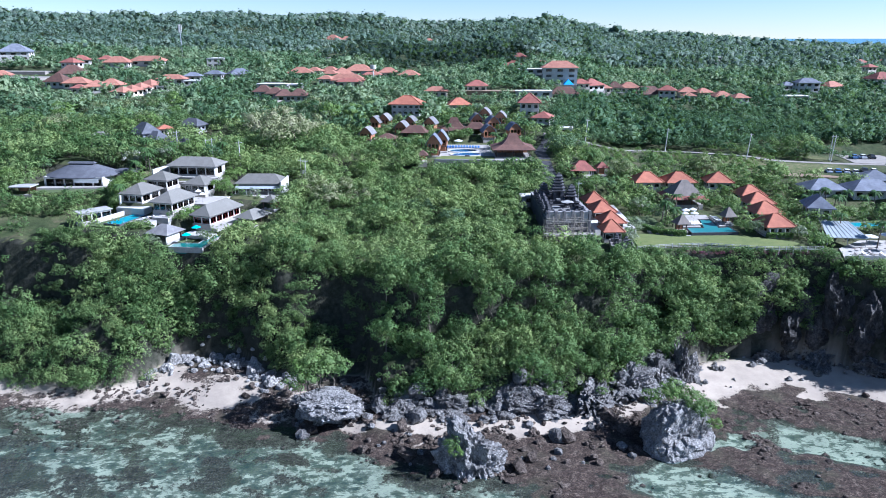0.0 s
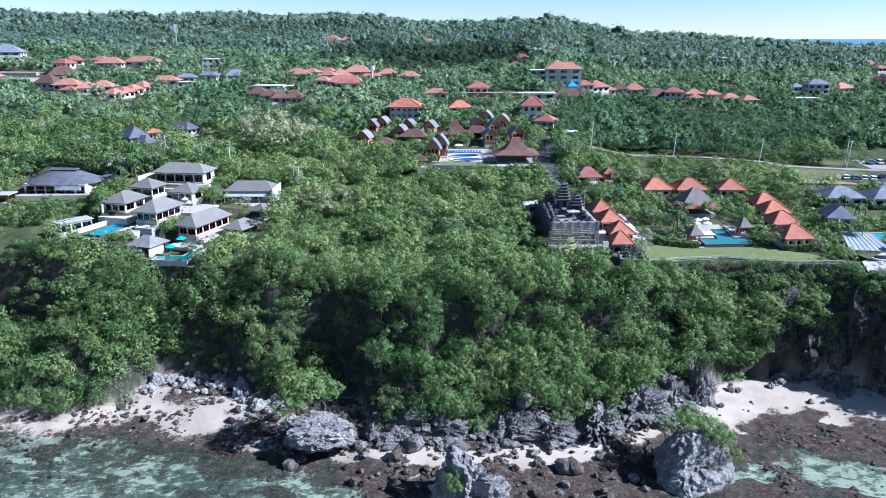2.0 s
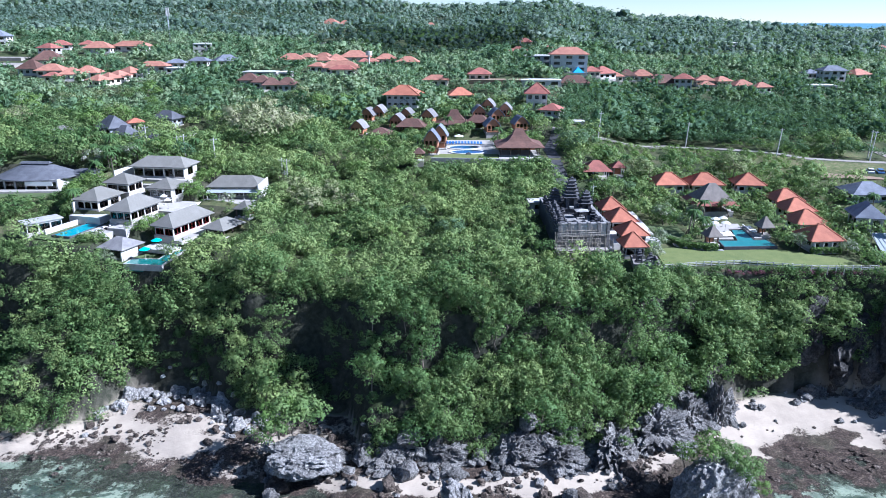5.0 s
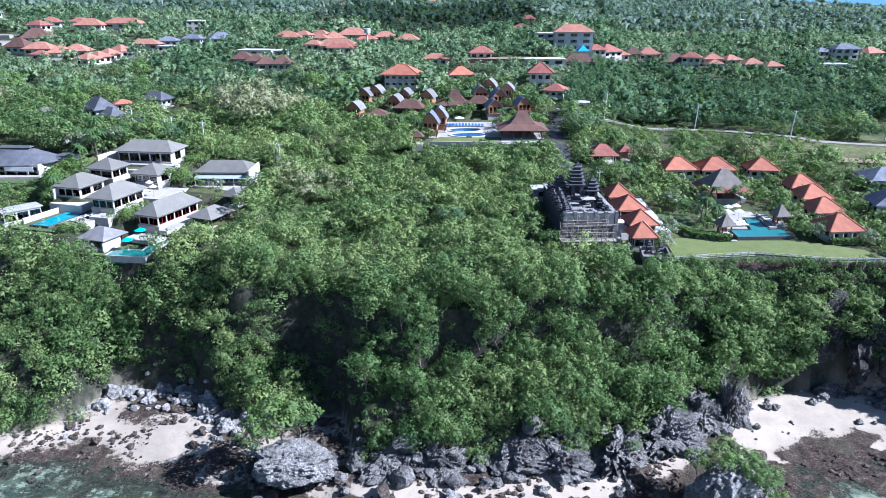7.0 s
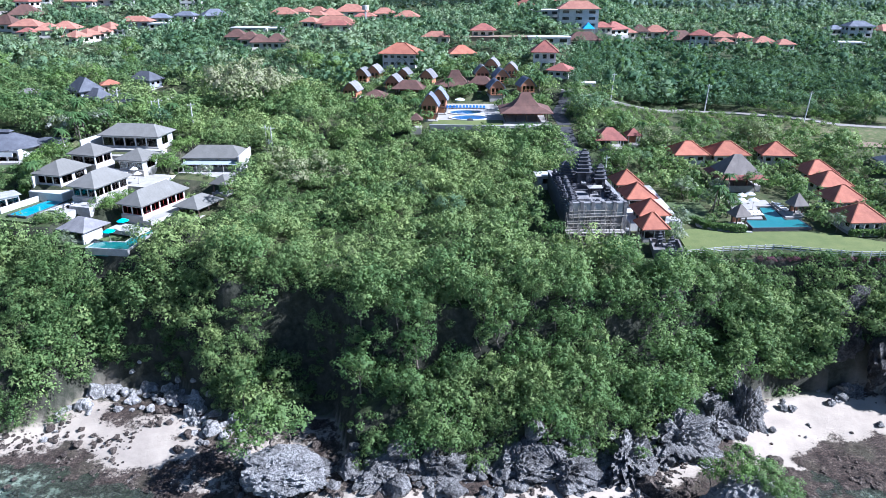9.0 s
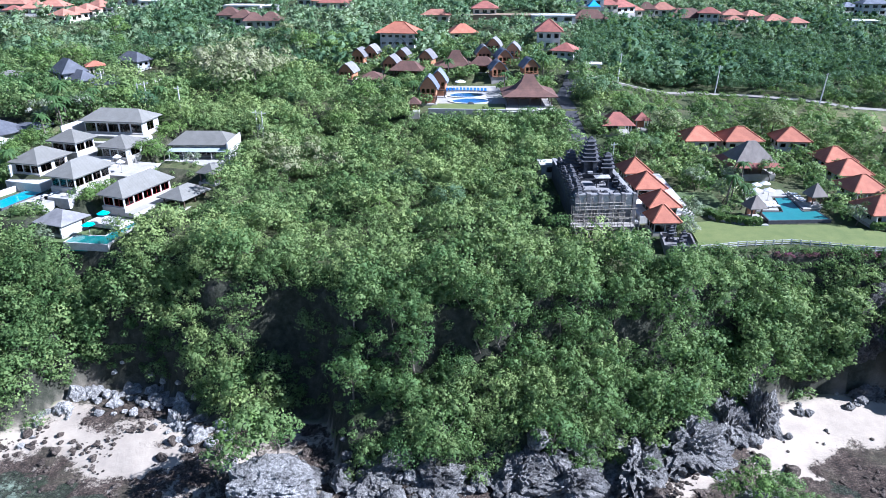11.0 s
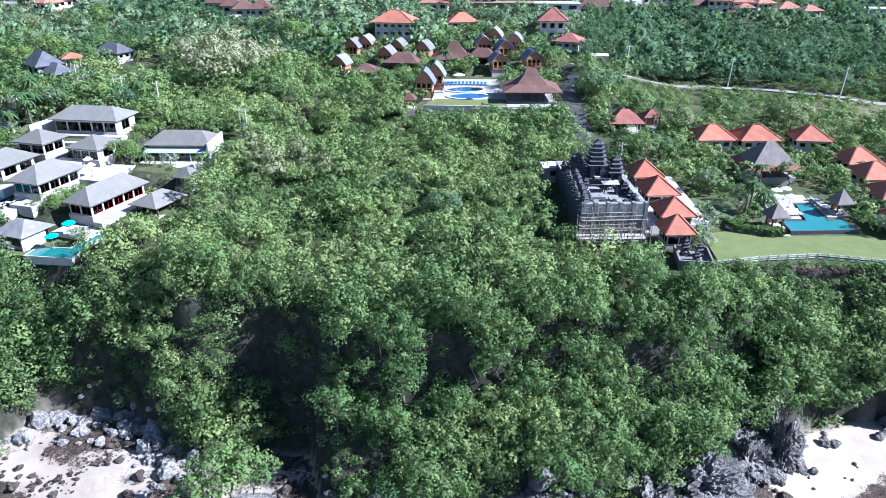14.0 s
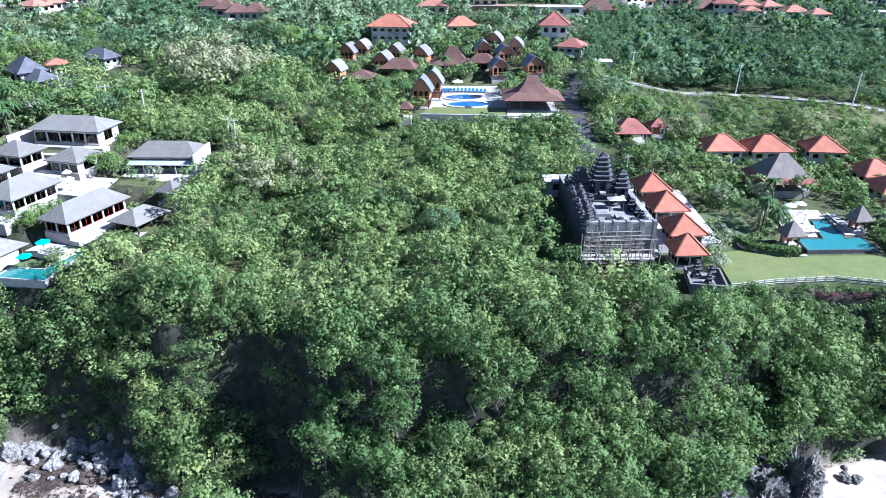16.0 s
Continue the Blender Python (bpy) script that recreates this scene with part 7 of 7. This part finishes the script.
picked = np.flatnonzero(near)
if len(picked) > 280:
    picked = picked[np.argsort(py_[picked])[:280]]
rest = np.ones(len(px_), bool)
rest[picked] = False
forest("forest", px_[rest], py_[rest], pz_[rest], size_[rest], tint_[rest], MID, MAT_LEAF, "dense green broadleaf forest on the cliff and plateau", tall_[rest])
tree_parts = []
for i, cards in enumerate(NEAR):
    tree_parts.append((crown_mesh("crown", cards, MAT_LEAF, 0.15 + 0.7 * i / 7), mesh(trunk_geo(4.2, 0.14, i), MAT_BARK, "trunk")))
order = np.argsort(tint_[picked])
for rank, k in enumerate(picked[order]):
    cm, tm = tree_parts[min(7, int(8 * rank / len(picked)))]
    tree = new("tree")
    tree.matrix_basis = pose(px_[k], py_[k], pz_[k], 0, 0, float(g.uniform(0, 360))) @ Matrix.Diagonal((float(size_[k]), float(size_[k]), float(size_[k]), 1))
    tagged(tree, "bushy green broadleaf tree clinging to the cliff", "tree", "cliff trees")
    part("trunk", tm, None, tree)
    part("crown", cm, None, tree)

# woods round the estates, and farther off
x, y = scatter(g, -190, 190, 160, 262, 4.4)
ok = (y > cliff_top(x) + 1) & (np.abs(x) < 0.665 * y + 8) & is_free(x, y, 1.6) & ~in_gardens(x, y) & ~((np.abs(x) < 60) & (y < 226) & (x < 48))
ok &= ~((x > 40) & (y > 223) & (y < 263) & (fbm(x, y, 20, 2, 61) > -0.5))
ok &= ~((x > 44) & (y < 174)) & ~((x < -87) & (y < 175))
z = ground_height(x, y) - 0.4
tt = np.clip(0.40 + 0.8 * fbm(x, y, 20, 3, 63) + g.normal(0, 0.3, len(x)), 0, 1)
z = z + 2.4 * fbm(x, y, 8, 2, 64)
for sel, banks, label in ((ok & (y < 190), MID, "green trees along the clifftop"), (ok & (y >= 190), LITE, "green woods round the clifftop estates")):
    forest("forest", x[sel], y[sel], z[sel], g.uniform(0.85, 1.5, sel.sum()), tt[sel], banks, MAT_LEAF, label)
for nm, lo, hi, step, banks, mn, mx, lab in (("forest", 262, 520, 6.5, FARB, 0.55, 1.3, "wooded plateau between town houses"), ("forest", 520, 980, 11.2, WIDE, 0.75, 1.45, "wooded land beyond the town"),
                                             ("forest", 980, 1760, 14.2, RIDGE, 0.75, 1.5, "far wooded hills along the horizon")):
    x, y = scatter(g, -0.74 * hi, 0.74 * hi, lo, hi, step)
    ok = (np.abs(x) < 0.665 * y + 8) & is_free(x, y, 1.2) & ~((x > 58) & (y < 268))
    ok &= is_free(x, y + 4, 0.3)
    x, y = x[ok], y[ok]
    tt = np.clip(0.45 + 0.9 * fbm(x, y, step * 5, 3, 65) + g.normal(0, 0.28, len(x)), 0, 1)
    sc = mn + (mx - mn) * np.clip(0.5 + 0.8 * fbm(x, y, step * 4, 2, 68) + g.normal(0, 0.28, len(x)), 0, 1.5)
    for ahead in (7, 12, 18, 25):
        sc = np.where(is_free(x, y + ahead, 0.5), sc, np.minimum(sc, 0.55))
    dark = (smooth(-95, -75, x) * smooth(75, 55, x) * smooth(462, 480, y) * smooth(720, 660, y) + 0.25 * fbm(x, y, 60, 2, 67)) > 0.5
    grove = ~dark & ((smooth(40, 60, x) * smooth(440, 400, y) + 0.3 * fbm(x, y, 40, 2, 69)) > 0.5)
    # From 520 m on the plain woods take the ramp with haze in its colour.
    for sel, mat, lb in ((~dark & ~grove, MAT_WOODS if lo < 500 else MAT_HILL, lab), (grove, MAT_GROVE, "dark green groves behind the track"), (dark, MAT_DARKLEAF, "belt of very dark trees behind the town")):
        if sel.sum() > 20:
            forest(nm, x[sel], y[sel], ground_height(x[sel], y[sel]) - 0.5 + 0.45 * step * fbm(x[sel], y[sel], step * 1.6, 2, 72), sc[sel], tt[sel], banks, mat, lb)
# undergrowth between the nearer houses of the town
x, y = scatter(g, -130, 70, 270, 400, 4.2)
ok = is_free(x, y, 0.5) & (g.random(len(x)) < 0.75)
forest("scrub", x[ok], y[ok], ground_height(x[ok], y[ok]) - 0.3, g.uniform(0.7, 1.3, ok.sum()), np.clip(g.normal(0.45, 0.2, ok.sum()), 0, 1), UNDER, MAT_WOODS, "dense green undergrowth between the town houses")
# even plantation behind the track
x, y = scatter(g, 40, 190, 268, 330, 4.9)
ok = (np.abs(x) < 0.72 * y) & is_free(x, y, 1.0) & (x + 20 > (y - 262) * 0.2 + 60)
forest("forest", x[ok], y[ok], ground_height(x[ok], y[ok]) - 0.3, g.uniform(0.9, 1.15, ok.sum()), np.clip(g.normal(0.4, 0.15, ok.sum()), 0, 1), LITE, MAT_GROVE, "even dark green plantation behind the track")

x = np.arange(56, 150, 3.4) + g.uniform(-1.2, 1.2, len(np.arange(56, 150, 3.4)))
y = np.interp(x, [52, 61, 78, 93, 106, 118, 136, 160], [258, 261.5, 265.5, 261, 254, 246, 240, 236]) + g.uniform(3.6, 6.5, len(x))
ok = (g.random(len(x)) < 0.82) & is_free(x, y, 0.4)
forest("forest", x[ok], y[ok], ground_height(x[ok], y[ok]) - 0.2, g.uniform(0.75, 1.35, ok.sum()), np.clip(g.normal(0.4, 0.2, ok.sum()), 0, 1), MID, MAT_GROVE, "row of dark green trees along the pale track")

# garden shrubs
x, y = scatter(g, -118, 130, 156, 292, 2.6)
ok = in_gardens(x, y) & is_free(x, y, 0.5) & (y > cliff_top(x) + 1) & (g.random(len(x)) < 0.8)
ok &= ~((x > 46) & (x < 90) & (y < 171)) & ~((x > 50) & (x < 76) & (y < 190) & (g.random(len(x)) < 0.6)) & ~((x > 62) & (x < 79) & (y > 186) & (y < 197))
x, y = x[ok], y[ok]
size = np.where(x < -44, g.uniform(0.35, 0.95, len(x)), g.uniform(0.7, 2.1, len(x)))
forest("garden_shrubs", x, y, ground_height(x, y) - 0.3, size, np.clip(g.normal(0.6, 0.22, len(x)), 0, 1), SHRUB, MAT_LEAF, "mixed green garden shrubs and small trees")
x, y = scatter(g, -116, -90, 176.5, 185.5, 2.2)
forest("garden_shrubs", x, y, ground_height(x, y) - 0.4, g.uniform(0.5, 1.1, len(x)), np.clip(g.normal(0.4, 0.2, len(x)), 0, 1), SHRUB, MAT_LEAF, "dark green shrubs below the fanned villa")
# tall bamboo screen between the villas
t = g.uniform(0, 1, 70)
x = np.interp(t, [0, 0.45, 0.7, 1], [-84.8, -88.6, -90.2, -86.0]) + g.uniform(-0.9, 0.9, 70)
y = np.interp(t, [0, 0.45, 0.7, 1], [176.5, 184.0, 190.5, 194.5]) + g.uniform(-0.9, 0.9, 70)
ok = is_free(x, y, 0.2)
forest("bamboo_hedge", x[ok], y[ok], ground_height(x[ok], y[ok]) - 0.2, g.uniform(0.7, 1.1, ok.sum()), np.clip(g.normal(0.5, 0.2, ok.sum()), 0, 1), SHRUB, MAT_LIME, "tall yellow-green bamboo screen between the villas", 1.7)
# planting on the terraces below the pool
x, y = g.uniform(-77.5, -69.5, 46), g.uniform(163.6, 167.4, 46)
forest("garden_shrubs", x, y, ground_height(x, y) - 0.2, g.uniform(0.45, 0.95, 46), np.clip(g.normal(0.5, 0.25, 46), 0, 1), SHRUB, MAT_LEAF, "mixed shrubs on the terraces below the pool")
# scrub on the dry field and the cliff brow
x, y = scatter(g, 44, 130, 224, 264, 2.2)
ok = is_free(x, y, 0.4) & (g.random(len(x)) < 0.7) & (fbm(x, y, 12, 2, 71) > -0.35)
forest("scrub", x[ok], y[ok], ground_height(x[ok], y[ok]) - 0.3, g.uniform(0.5, 1.2, ok.sum()), np.clip(g.normal(0.75, 0.15, ok.sum()), 0, 1), SHRUB, MAT_LIME, "light green scrub on the open field")
x, t = [], []
for col in np.arange(-112, 114, 1.5):
    rows = int(math.hypot(cliff_top(col) - cliff_base(col), top_height(col)) / 1.5)
    x += list(col + g.uniform(-0.8, 0.8, rows))
    t += list((np.arange(rows) + g.uniform(0.0, 1.0, rows)) / rows)
x, t = np.array(x), np.array(t)
y = cliff_base(x) + t * (cliff_top(x) - cliff_base(x))
ok = (t > 0.06) & is_free(x, y, 0.3) & (g.random(len(x)) < np.where(x < -84, 0.16, np.where((x > 44) & (x < 76), 0.75, 0.42))) & ((fbm(x, t * 25, 5, 2, 49) > -0.25) | ((x > 44) & (x < 76)))
forest("cliff_shrubs", x[ok], y[ok], ground_height(x[ok], y[ok]) - 0.9, g.uniform(0.45, 1.15, ok.sum()), np.clip(g.normal(0.35, 0.25, ok.sum()), 0, 1), SHRUB, MAT_LEAF, "low shrubs and creepers over the cliff rock")


x, t = g.uniform(49, 72, 150), g.uniform(0.05, 0.55, 150)
y = cliff_base(x) + t * (cliff_top(x) - cliff_base(x))
forest("cliff_shrubs", x, y - 0.4, ground_height(x, y) - 0.9, g.uniform(0.8, 1.6, 150), np.clip(g.normal(0.55, 0.25, 150), 0, 1), SHRUB, MAT_LEAF, "bright green shrubs on the slope above the bay")
x, t = g.uniform(-72, -59, 90), g.uniform(0.08, 0.6, 90)
y = cliff_base(x) + t * (cliff_top(x) - cliff_base(x))
forest("cliff_shrubs", x, y - 0.4, ground_height(x, y) - 0.9, g.uniform(0.9, 1.8, 90), np.clip(g.normal(0.4, 0.25, 90), 0, 1), SHRUB, MAT_LEAF, "green shrubs hanging over the undercut cliff foot")
# Very low leaf tint puts the hollow's shade into these shrubs' colour.
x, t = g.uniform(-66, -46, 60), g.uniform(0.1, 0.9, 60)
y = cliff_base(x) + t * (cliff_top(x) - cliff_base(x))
forest("cliff_shrubs", x, y, ground_height(x, y) - 0.9, g.uniform(0.5, 1.2, 60), np.clip(g.normal(0.15, 0.15, 60), 0, 1), SHRUB, MAT_LEAF, "shrubs in the hollow behind the beach, tinted dark for its shade")


def single_tree(name, x, y, z, scale, cards, material, tint, label, seed, trunk_h=5.0, category="tree", group=""):
    ob = thing(name, x, y, z, seed * 40, label, category, group)
    ob.scale = (scale, scale, scale)
    part("trunk", trunk_geo(trunk_h, 0.18, seed, 5, 1.6), MAT_BARK, ob)
    key = (id(cards), material.name, tint)
    if key not in MESHES:
        MESHES[key] = crown_mesh("crown", cards, material, tint)
    part("crown", MESHES[key], None, ob)
    return ob


BIG = [crown_cards(200 + i, 950, 3.6, 6.5, 22, 0.20, 0.2, tri=True, core=True) for i in range(4)]
for i, (x, y, s) in enumerate(((-55, 233, 1.5), (-62, 243, 1.6), (-51, 241, 1.45), (-57, 252, 1.6), (-66, 252, 1.4), (-48, 252, 1.3), (-32, 190, 1.05), (-28, 198, 0.95), (-37, 196, 1.0), (-24, 193, 0.8))):
    single_tree("flowering_tree", x, y, gz(x, y) + 0.2, s * 1.2, BIG[i % 4], MAT_DRYLEAF, 0.5, "pale cream-flowering tree rising above green forest", i, group="pale flowering trees")
SPECIES = [(MAT_LIME, 0.6, "broad yellow-green tree standing out of the woods"), (MAT_GROVE, 0.35, "broad dark green tree in the woods"), (MAT_LEAF, 0.75, "tall mid-green tree with a rounded crown"),
           (MAT_LEAF, 0.35, "tall deep green tree with a rounded crown"), (MAT_DRYLEAF, 0.3, "olive-green tree with dry foliage"), (MAT_GROVE, 0.8, "spreading green shade tree")]
q = random.Random(91)
for x0, x1, y0, y1, count in ((-150, -14, 207, 300, 95), (-45, 20, 168, 216, 26), (36, 47, 226, 264, 9), (52, 132, 214, 230, 16), (128, 190, 224, 262, 14), (-130, -94, 178, 206, 12), (48, 96, 190, 214, 12)):
    for _ in range(count):
        x, y = q.uniform(x0, x1), q.uniform(y0, y1)
        room = np.array([x, x, x]), np.array([y, y + 5.0, y + 10.0])
        k = int(q.random() ** 1.2 * 6) if y > 216 else q.choice((2, 3, 5, 2, 0))
        s = q.uniform(0.75, 1.45) if y > 216 else q.uniform(0.7, 1.0)
        if is_free(*room, 2.2 * s).all():
            mt, tn, lb = SPECIES[k]
            single_tree("tree", x, y, gz(x, y) - 0.2, s, BIG[q.randrange(4)], mt, tn, lb, q.randrange(12), group="large trees of the plateau")
for i, (x, y, z, s) in enumerate(((-58.2, 163.2, 27.0, 0.5), (-69.0, 159.8, 26.0, 0.62), (64, 193, 27.6, 0.6), (55, 189, 27.6, 0.8), (58, 181, 27.6, 0.7), (48.6, 171.5, 26.6, 0.75), (46.2, 164.5, 26.2, 0.5), (46.4, 167.8, 26.4, 0.5), (79.4, 170.2, 26.8, 0.6), (88.5, 167.2, 26.3, 0.65),
                                  (-53, 191.5, 31.4, 0.5), (-92, 207, 37, 0.9), (-84, 210, 38, 0.9))):
    single_tree("frangipani_tree", x, y, z, s, BIG[i % 4], MAT_FLOWER, 0.35, "frangipani tree with white blossom in a garden", i + 20, group="frangipani trees")
for i, (x, y, s) in enumerate(((-62.8, 203.6, 0.62), (-61.2, 206.5, 0.75), (-64.2, 210.0, 0.85), (-60.4, 211.5, 0.8))):
    single_tree("young_tree", x, y, gz(x, y) - 0.2, s, BIG[i % 4], MAT_LIME, 0.75, "yellow-green young tree beside the villas", i + 33, group="young trees")
for i, (x, y, z, s) in enumerate(((39.2, 236, 34.5, 1.2), (41.5, 245, 36, 1.3), (40.5, 254, 37, 1.2), (38.6, 226, 33, 1.0), (38.4, 216, 31.8, 0.9), (-67.4, 171.6, 28.6, 0.72), (-65.4, 173.6, 28.8, 0.72), (-64.4, 176.6, 29.2, 0.6), (-62.3, 192.4, 31.4, 0.92), (-60.0, 192.5, 31.4, 0.7), (-62.5, 203.0, 33, 0.7), (-87.4, 184.4, 31.5, 0.75), (-88.6, 188.0, 32, 0.8), (-86.8, 180.5, 31, 0.7), (-90.5, 193.5, 33, 0.7), (-86.5, 193.5, 33.5, 0.7), (61.6, 178.4, 27.4, 0.6), (78.8, 182, 27.6, 0.75), (81.9, 172, 27.0, 0.6), (73, 195, 27.6, 0.8), (45.5, 205, 29.5, 0.9))):
    single_tree("garden_tree", x, y, z, s, BIG[i % 4], MAT_LEAF if i < 5 or 8 < i < 10 or i > 10 else MAT_LIME, 0.5, "leafy green garden tree beside the lane or terrace", i + 40, group="garden trees")
for i, (x, y, z, s) in enumerate(((48.2, 114.6, 7.2, 0.62), (43.0, 118.6, 8.4, 0.7), (46.0, 118.5, 8.2, 0.66), (49.6, 117.4, 6.4, 0.6), (40.4, 120.5, 6.8, 0.6), (44.6, 121.5, 7.6, 0.7), (48.4, 121.0, 6.4, 0.6), (50.6, 114.6, 5.0, 0.45), (46.6, 115.6, 8.4, 0.5), (1.6, 107.0, 6.0, 0.45), (2.2, 106.0, 5.0, 0.38),
                                  (-28.5, 124.8, 6.8, 0.95), (-24.8, 127.5, 8.0, 1.2), (-27.4, 127.5, 7.6, 1.1), (-22.4, 128.5, 7.6, 1.0), (32.5, 127.5, 5.2, 0.35))):
    single_tree("bush", x, y, z - 0.8, s, BIG[i % 4], MAT_LIME if i % 3 == 1 else MAT_LEAF, 0.45, "sunlit green bush growing on a limestone rock", i + 60, 3.0, "bush", "bushes on the rocks")
x, y = scatter(g, -4, 31, 214.5, 219.6, 1.9)
ok = is_free(x, y, 0.3)
forest("garden_shrubs", x[ok], y[ok], ground_height(x[ok], y[ok]) + 0.1, g.uniform(1.3, 1.9, ok.sum()), np.clip(g.normal(0.5, 0.2, ok.sum()), 0, 1), SHRUB, MAT_LEAF, "green bushes below the resort wall")
x, y = scatter(g, -98, -54, 154.5, 165.5, 1.6)
ok = (is_free(x, y, 0.3) & (y < cliff_top(x) + 4.5)) | ((x < -73) & (y < 162.6 - 0.27 * (x + 80)))
forest("garden_shrubs", x[ok], y[ok], ground_height(x[ok], y[ok]) - 0.4, g.uniform(0.6, 1.25, ok.sum()), np.clip(g.normal(0.4, 0.25, ok.sum()), 0, 1), SHRUB, MAT_LEAF, "dense green shrubs on the cliff edge below the pools")
x, y = scatter(g, 42, 96, 152.0, 158.4, 1.4)
ok = is_free(x, y, 0.0) & (g.random(len(x)) < 0.9)
forest("garden_shrubs", x[ok], y[ok], np.minimum(ground_height(x[ok], y[ok]), 25.8) - 0.3, g.uniform(0.6, 1.0, ok.sum()), np.clip(g.normal(0.45, 0.25, ok.sum()), 0, 1), SHRUB, MAT_LEAF, "low green bushes below the cliff fence")
x = np.linspace(58, 90, 46) + g.uniform(-0.5, 0.5, 46)
y = np.full(46, 157.4) + g.uniform(-0.9, 0.5, 46)
forest("bougainvillea", x, y, np.full(46, 25.6), g.uniform(0.3, 0.55, 46), g.uniform(0.2, 0.9, 46), SHRUB, MAT_PURPLE, "dark magenta bougainvillea along the cliff fence")
x, y = scatter(g, -108, -74, 208, 254, 2.6)
ok = is_free(x, y, 0.3) & ((y > 222) | (x < -84))
forest("garden_shrubs", x[ok], y[ok], ground_height(x[ok], y[ok]) - 0.2, g.uniform(0.6, 1.5, ok.sum()), np.clip(g.normal(0.4, 0.3, ok.sum()), 0, 1), SHRUB, MAT_DRYLEAF, "olive and grey-green garden shrubs round the clearing")
# clipped hedges
for hx, hy, a, b, rz_ in ((56.6, 170.6, 3.0, 0.6, -22), (53.4, 174.0, 0.6, 2.4, 25), (59.8, 169.8, 1.4, 0.8, 0), (84, 167.4, 3.0, 0.5, 0)):
    n = int(240 * (a + b))
    p = g.uniform(-1, 1, (n, 3)) * (a, b, 0.5)
    ax = g.integers(0, 3, n)
    p[np.arange(n), ax] = np.where(ax == 2, 0.5, np.sign(p[np.arange(n), ax]) * np.array([a, b, 0.5])[ax])
    u, w = g.normal(size=(n, 3)) * 0.16, g.normal(size=(n, 3)) * 0.16
    q = np.stack([p + u, p + w, p - u, p - w], 1).reshape(-1, 3)
    hd = new("hedge", mesh_arrays("hedge", q, np.arange(len(q)).reshape(-1, 4), MAT_LEAF, np.full(len(q), 0.4)))
    hd.matrix_basis = pose(hx, hy, 27.5, 0, 0, rz_)
    tagged(hd, "low clipped green garden hedge", "hedge", "hedges")


def palm_meshes(seed, h):
    q = random.Random(seed)
    tr, p = Geo(), Vector((0, 0, -0.5))
    bend = q.uniform(-0.12, 0.12)
    for i in range(6):
        nxt = p + Vector((bend * h / 6 * i / 3, 0.05 * h / 6, (h + 0.5) / 6))
        tr.beam(p, nxt, 0.34 - 0.025 * i, 0.34 - 0.025 * i, 7)
        p = nxt
    fr = []
    for i in range(16):
        a = 6.283 * i / 16 + q.uniform(-0.15, 0.15)
        length, lift = q.uniform(1.9, 2.6), q.uniform(0.0, 0.9)
        g_, rows = Geo(), []
        for k in range(6):
            s = k / 5
            r_, zz = length * s * (1 - 0.12 * s), lift * length * s * 0.8 - 1.15 * length * s * s * 0.7
            w = 0.34 * math.sin(math.pi * (0.12 + 0.85 * s))
            cx, cy = math.cos(a) * r_, math.sin(a) * r_
            rows += [(p.x + cx - math.sin(a) * w, p.y + cy + math.cos(a) * w, p.z + zz - 0.12), (p.x + cx, p.y + cy, p.z + zz), (p.x + cx + math.sin(a) * w, p.y + cy - math.cos(a) * w, p.z + zz - 0.12)]
        g_.add(rows, sum([[(3 * k, 3 * k + 1, 3 * k + 4, 3 * k + 3), (3 * k + 1, 3 * k + 2, 3 * k + 5, 3 * k + 4)] for k in range(5)], []))
        fr.append(g_)
    return mesh(tr, MAT_BARK, "trunk"), [mesh(f, MAT_LEAF, "frond") for f in fr]


PALMS = [palm_meshes(300 + i, 4.6 + 0.9 * i) for i in range(3)]
PALM_SPOTS = [(101.5, 190, 28), (104.5, 192, 28), (107.5, 191, 28), (110.5, 190, 28), (113.5, 192, 28), (106, 163, 25.6), (109, 160, 25.6), (112.5, 166, 25.6), (101.5, 172, 25.6), (117, 190, 28), (121, 191, 28), (106, 184, 27.6)]
PALM_SPOTS += [(-1.0, 258, 37.5), (2.0, 262, 37.8), (8, 264, 38), (-7.5, 236, 37), (-12, 233, 36.5), (17.5, 240, 37.3), (28, 262, 38.5), (30, 258, 38)]
PALM_SPOTS += [(-88, 205, 36.5), (-94, 210, 38), (-99, 214, 39), (-82, 212, 39), (-79, 216, 39), (-104, 220, 40), (-70, 220, 39), (49, 229, 32), (55, 228, 32), (60, 227, 32), (60.6, 177.6, 27.5), (59.0, 179.4, 27.5), (57.4, 177.4, 27.5), (66, 192, 27.8)]
PALM_SPOTS += [(-104.9, 221.0, 40), (-102.9, 224.4, 40), (-106.8, 217.4, 40), (-98.0, 211.7, 39), (-90.7, 212.0, 38), (-86.2, 208.4, 37), (-87.0, 207.2, 37), (-92.4, 216.4, 38), (-102.3, 228.5, 41), (-82.1, 209.6, 38), (-79.0, 213.4, 38), (-97.1, 226.3, 40), (-94.0, 221.0, 39)]
PALM_SPOTS += [(-85.6, 181.0, 31.2), (-88.5, 186.5, 32.0), (-89.0, 200.5, 35.0), (-86.0, 203.0, 36.0)]
for i, (x, y, z) in enumerate(PALM_SPOTS):
    tm, fms = PALMS[i % 3]
    ob = thing("palm_tree", x, y, gz(x, y) if y > 195 and x > -50 or y > 204 else z, 67 * i, "slim palm tree with arching green fronds", "palm tree", "palm trees")
    part("trunk", tm, None, ob)
    for f in fms:
        part("frond", f, None, ob)
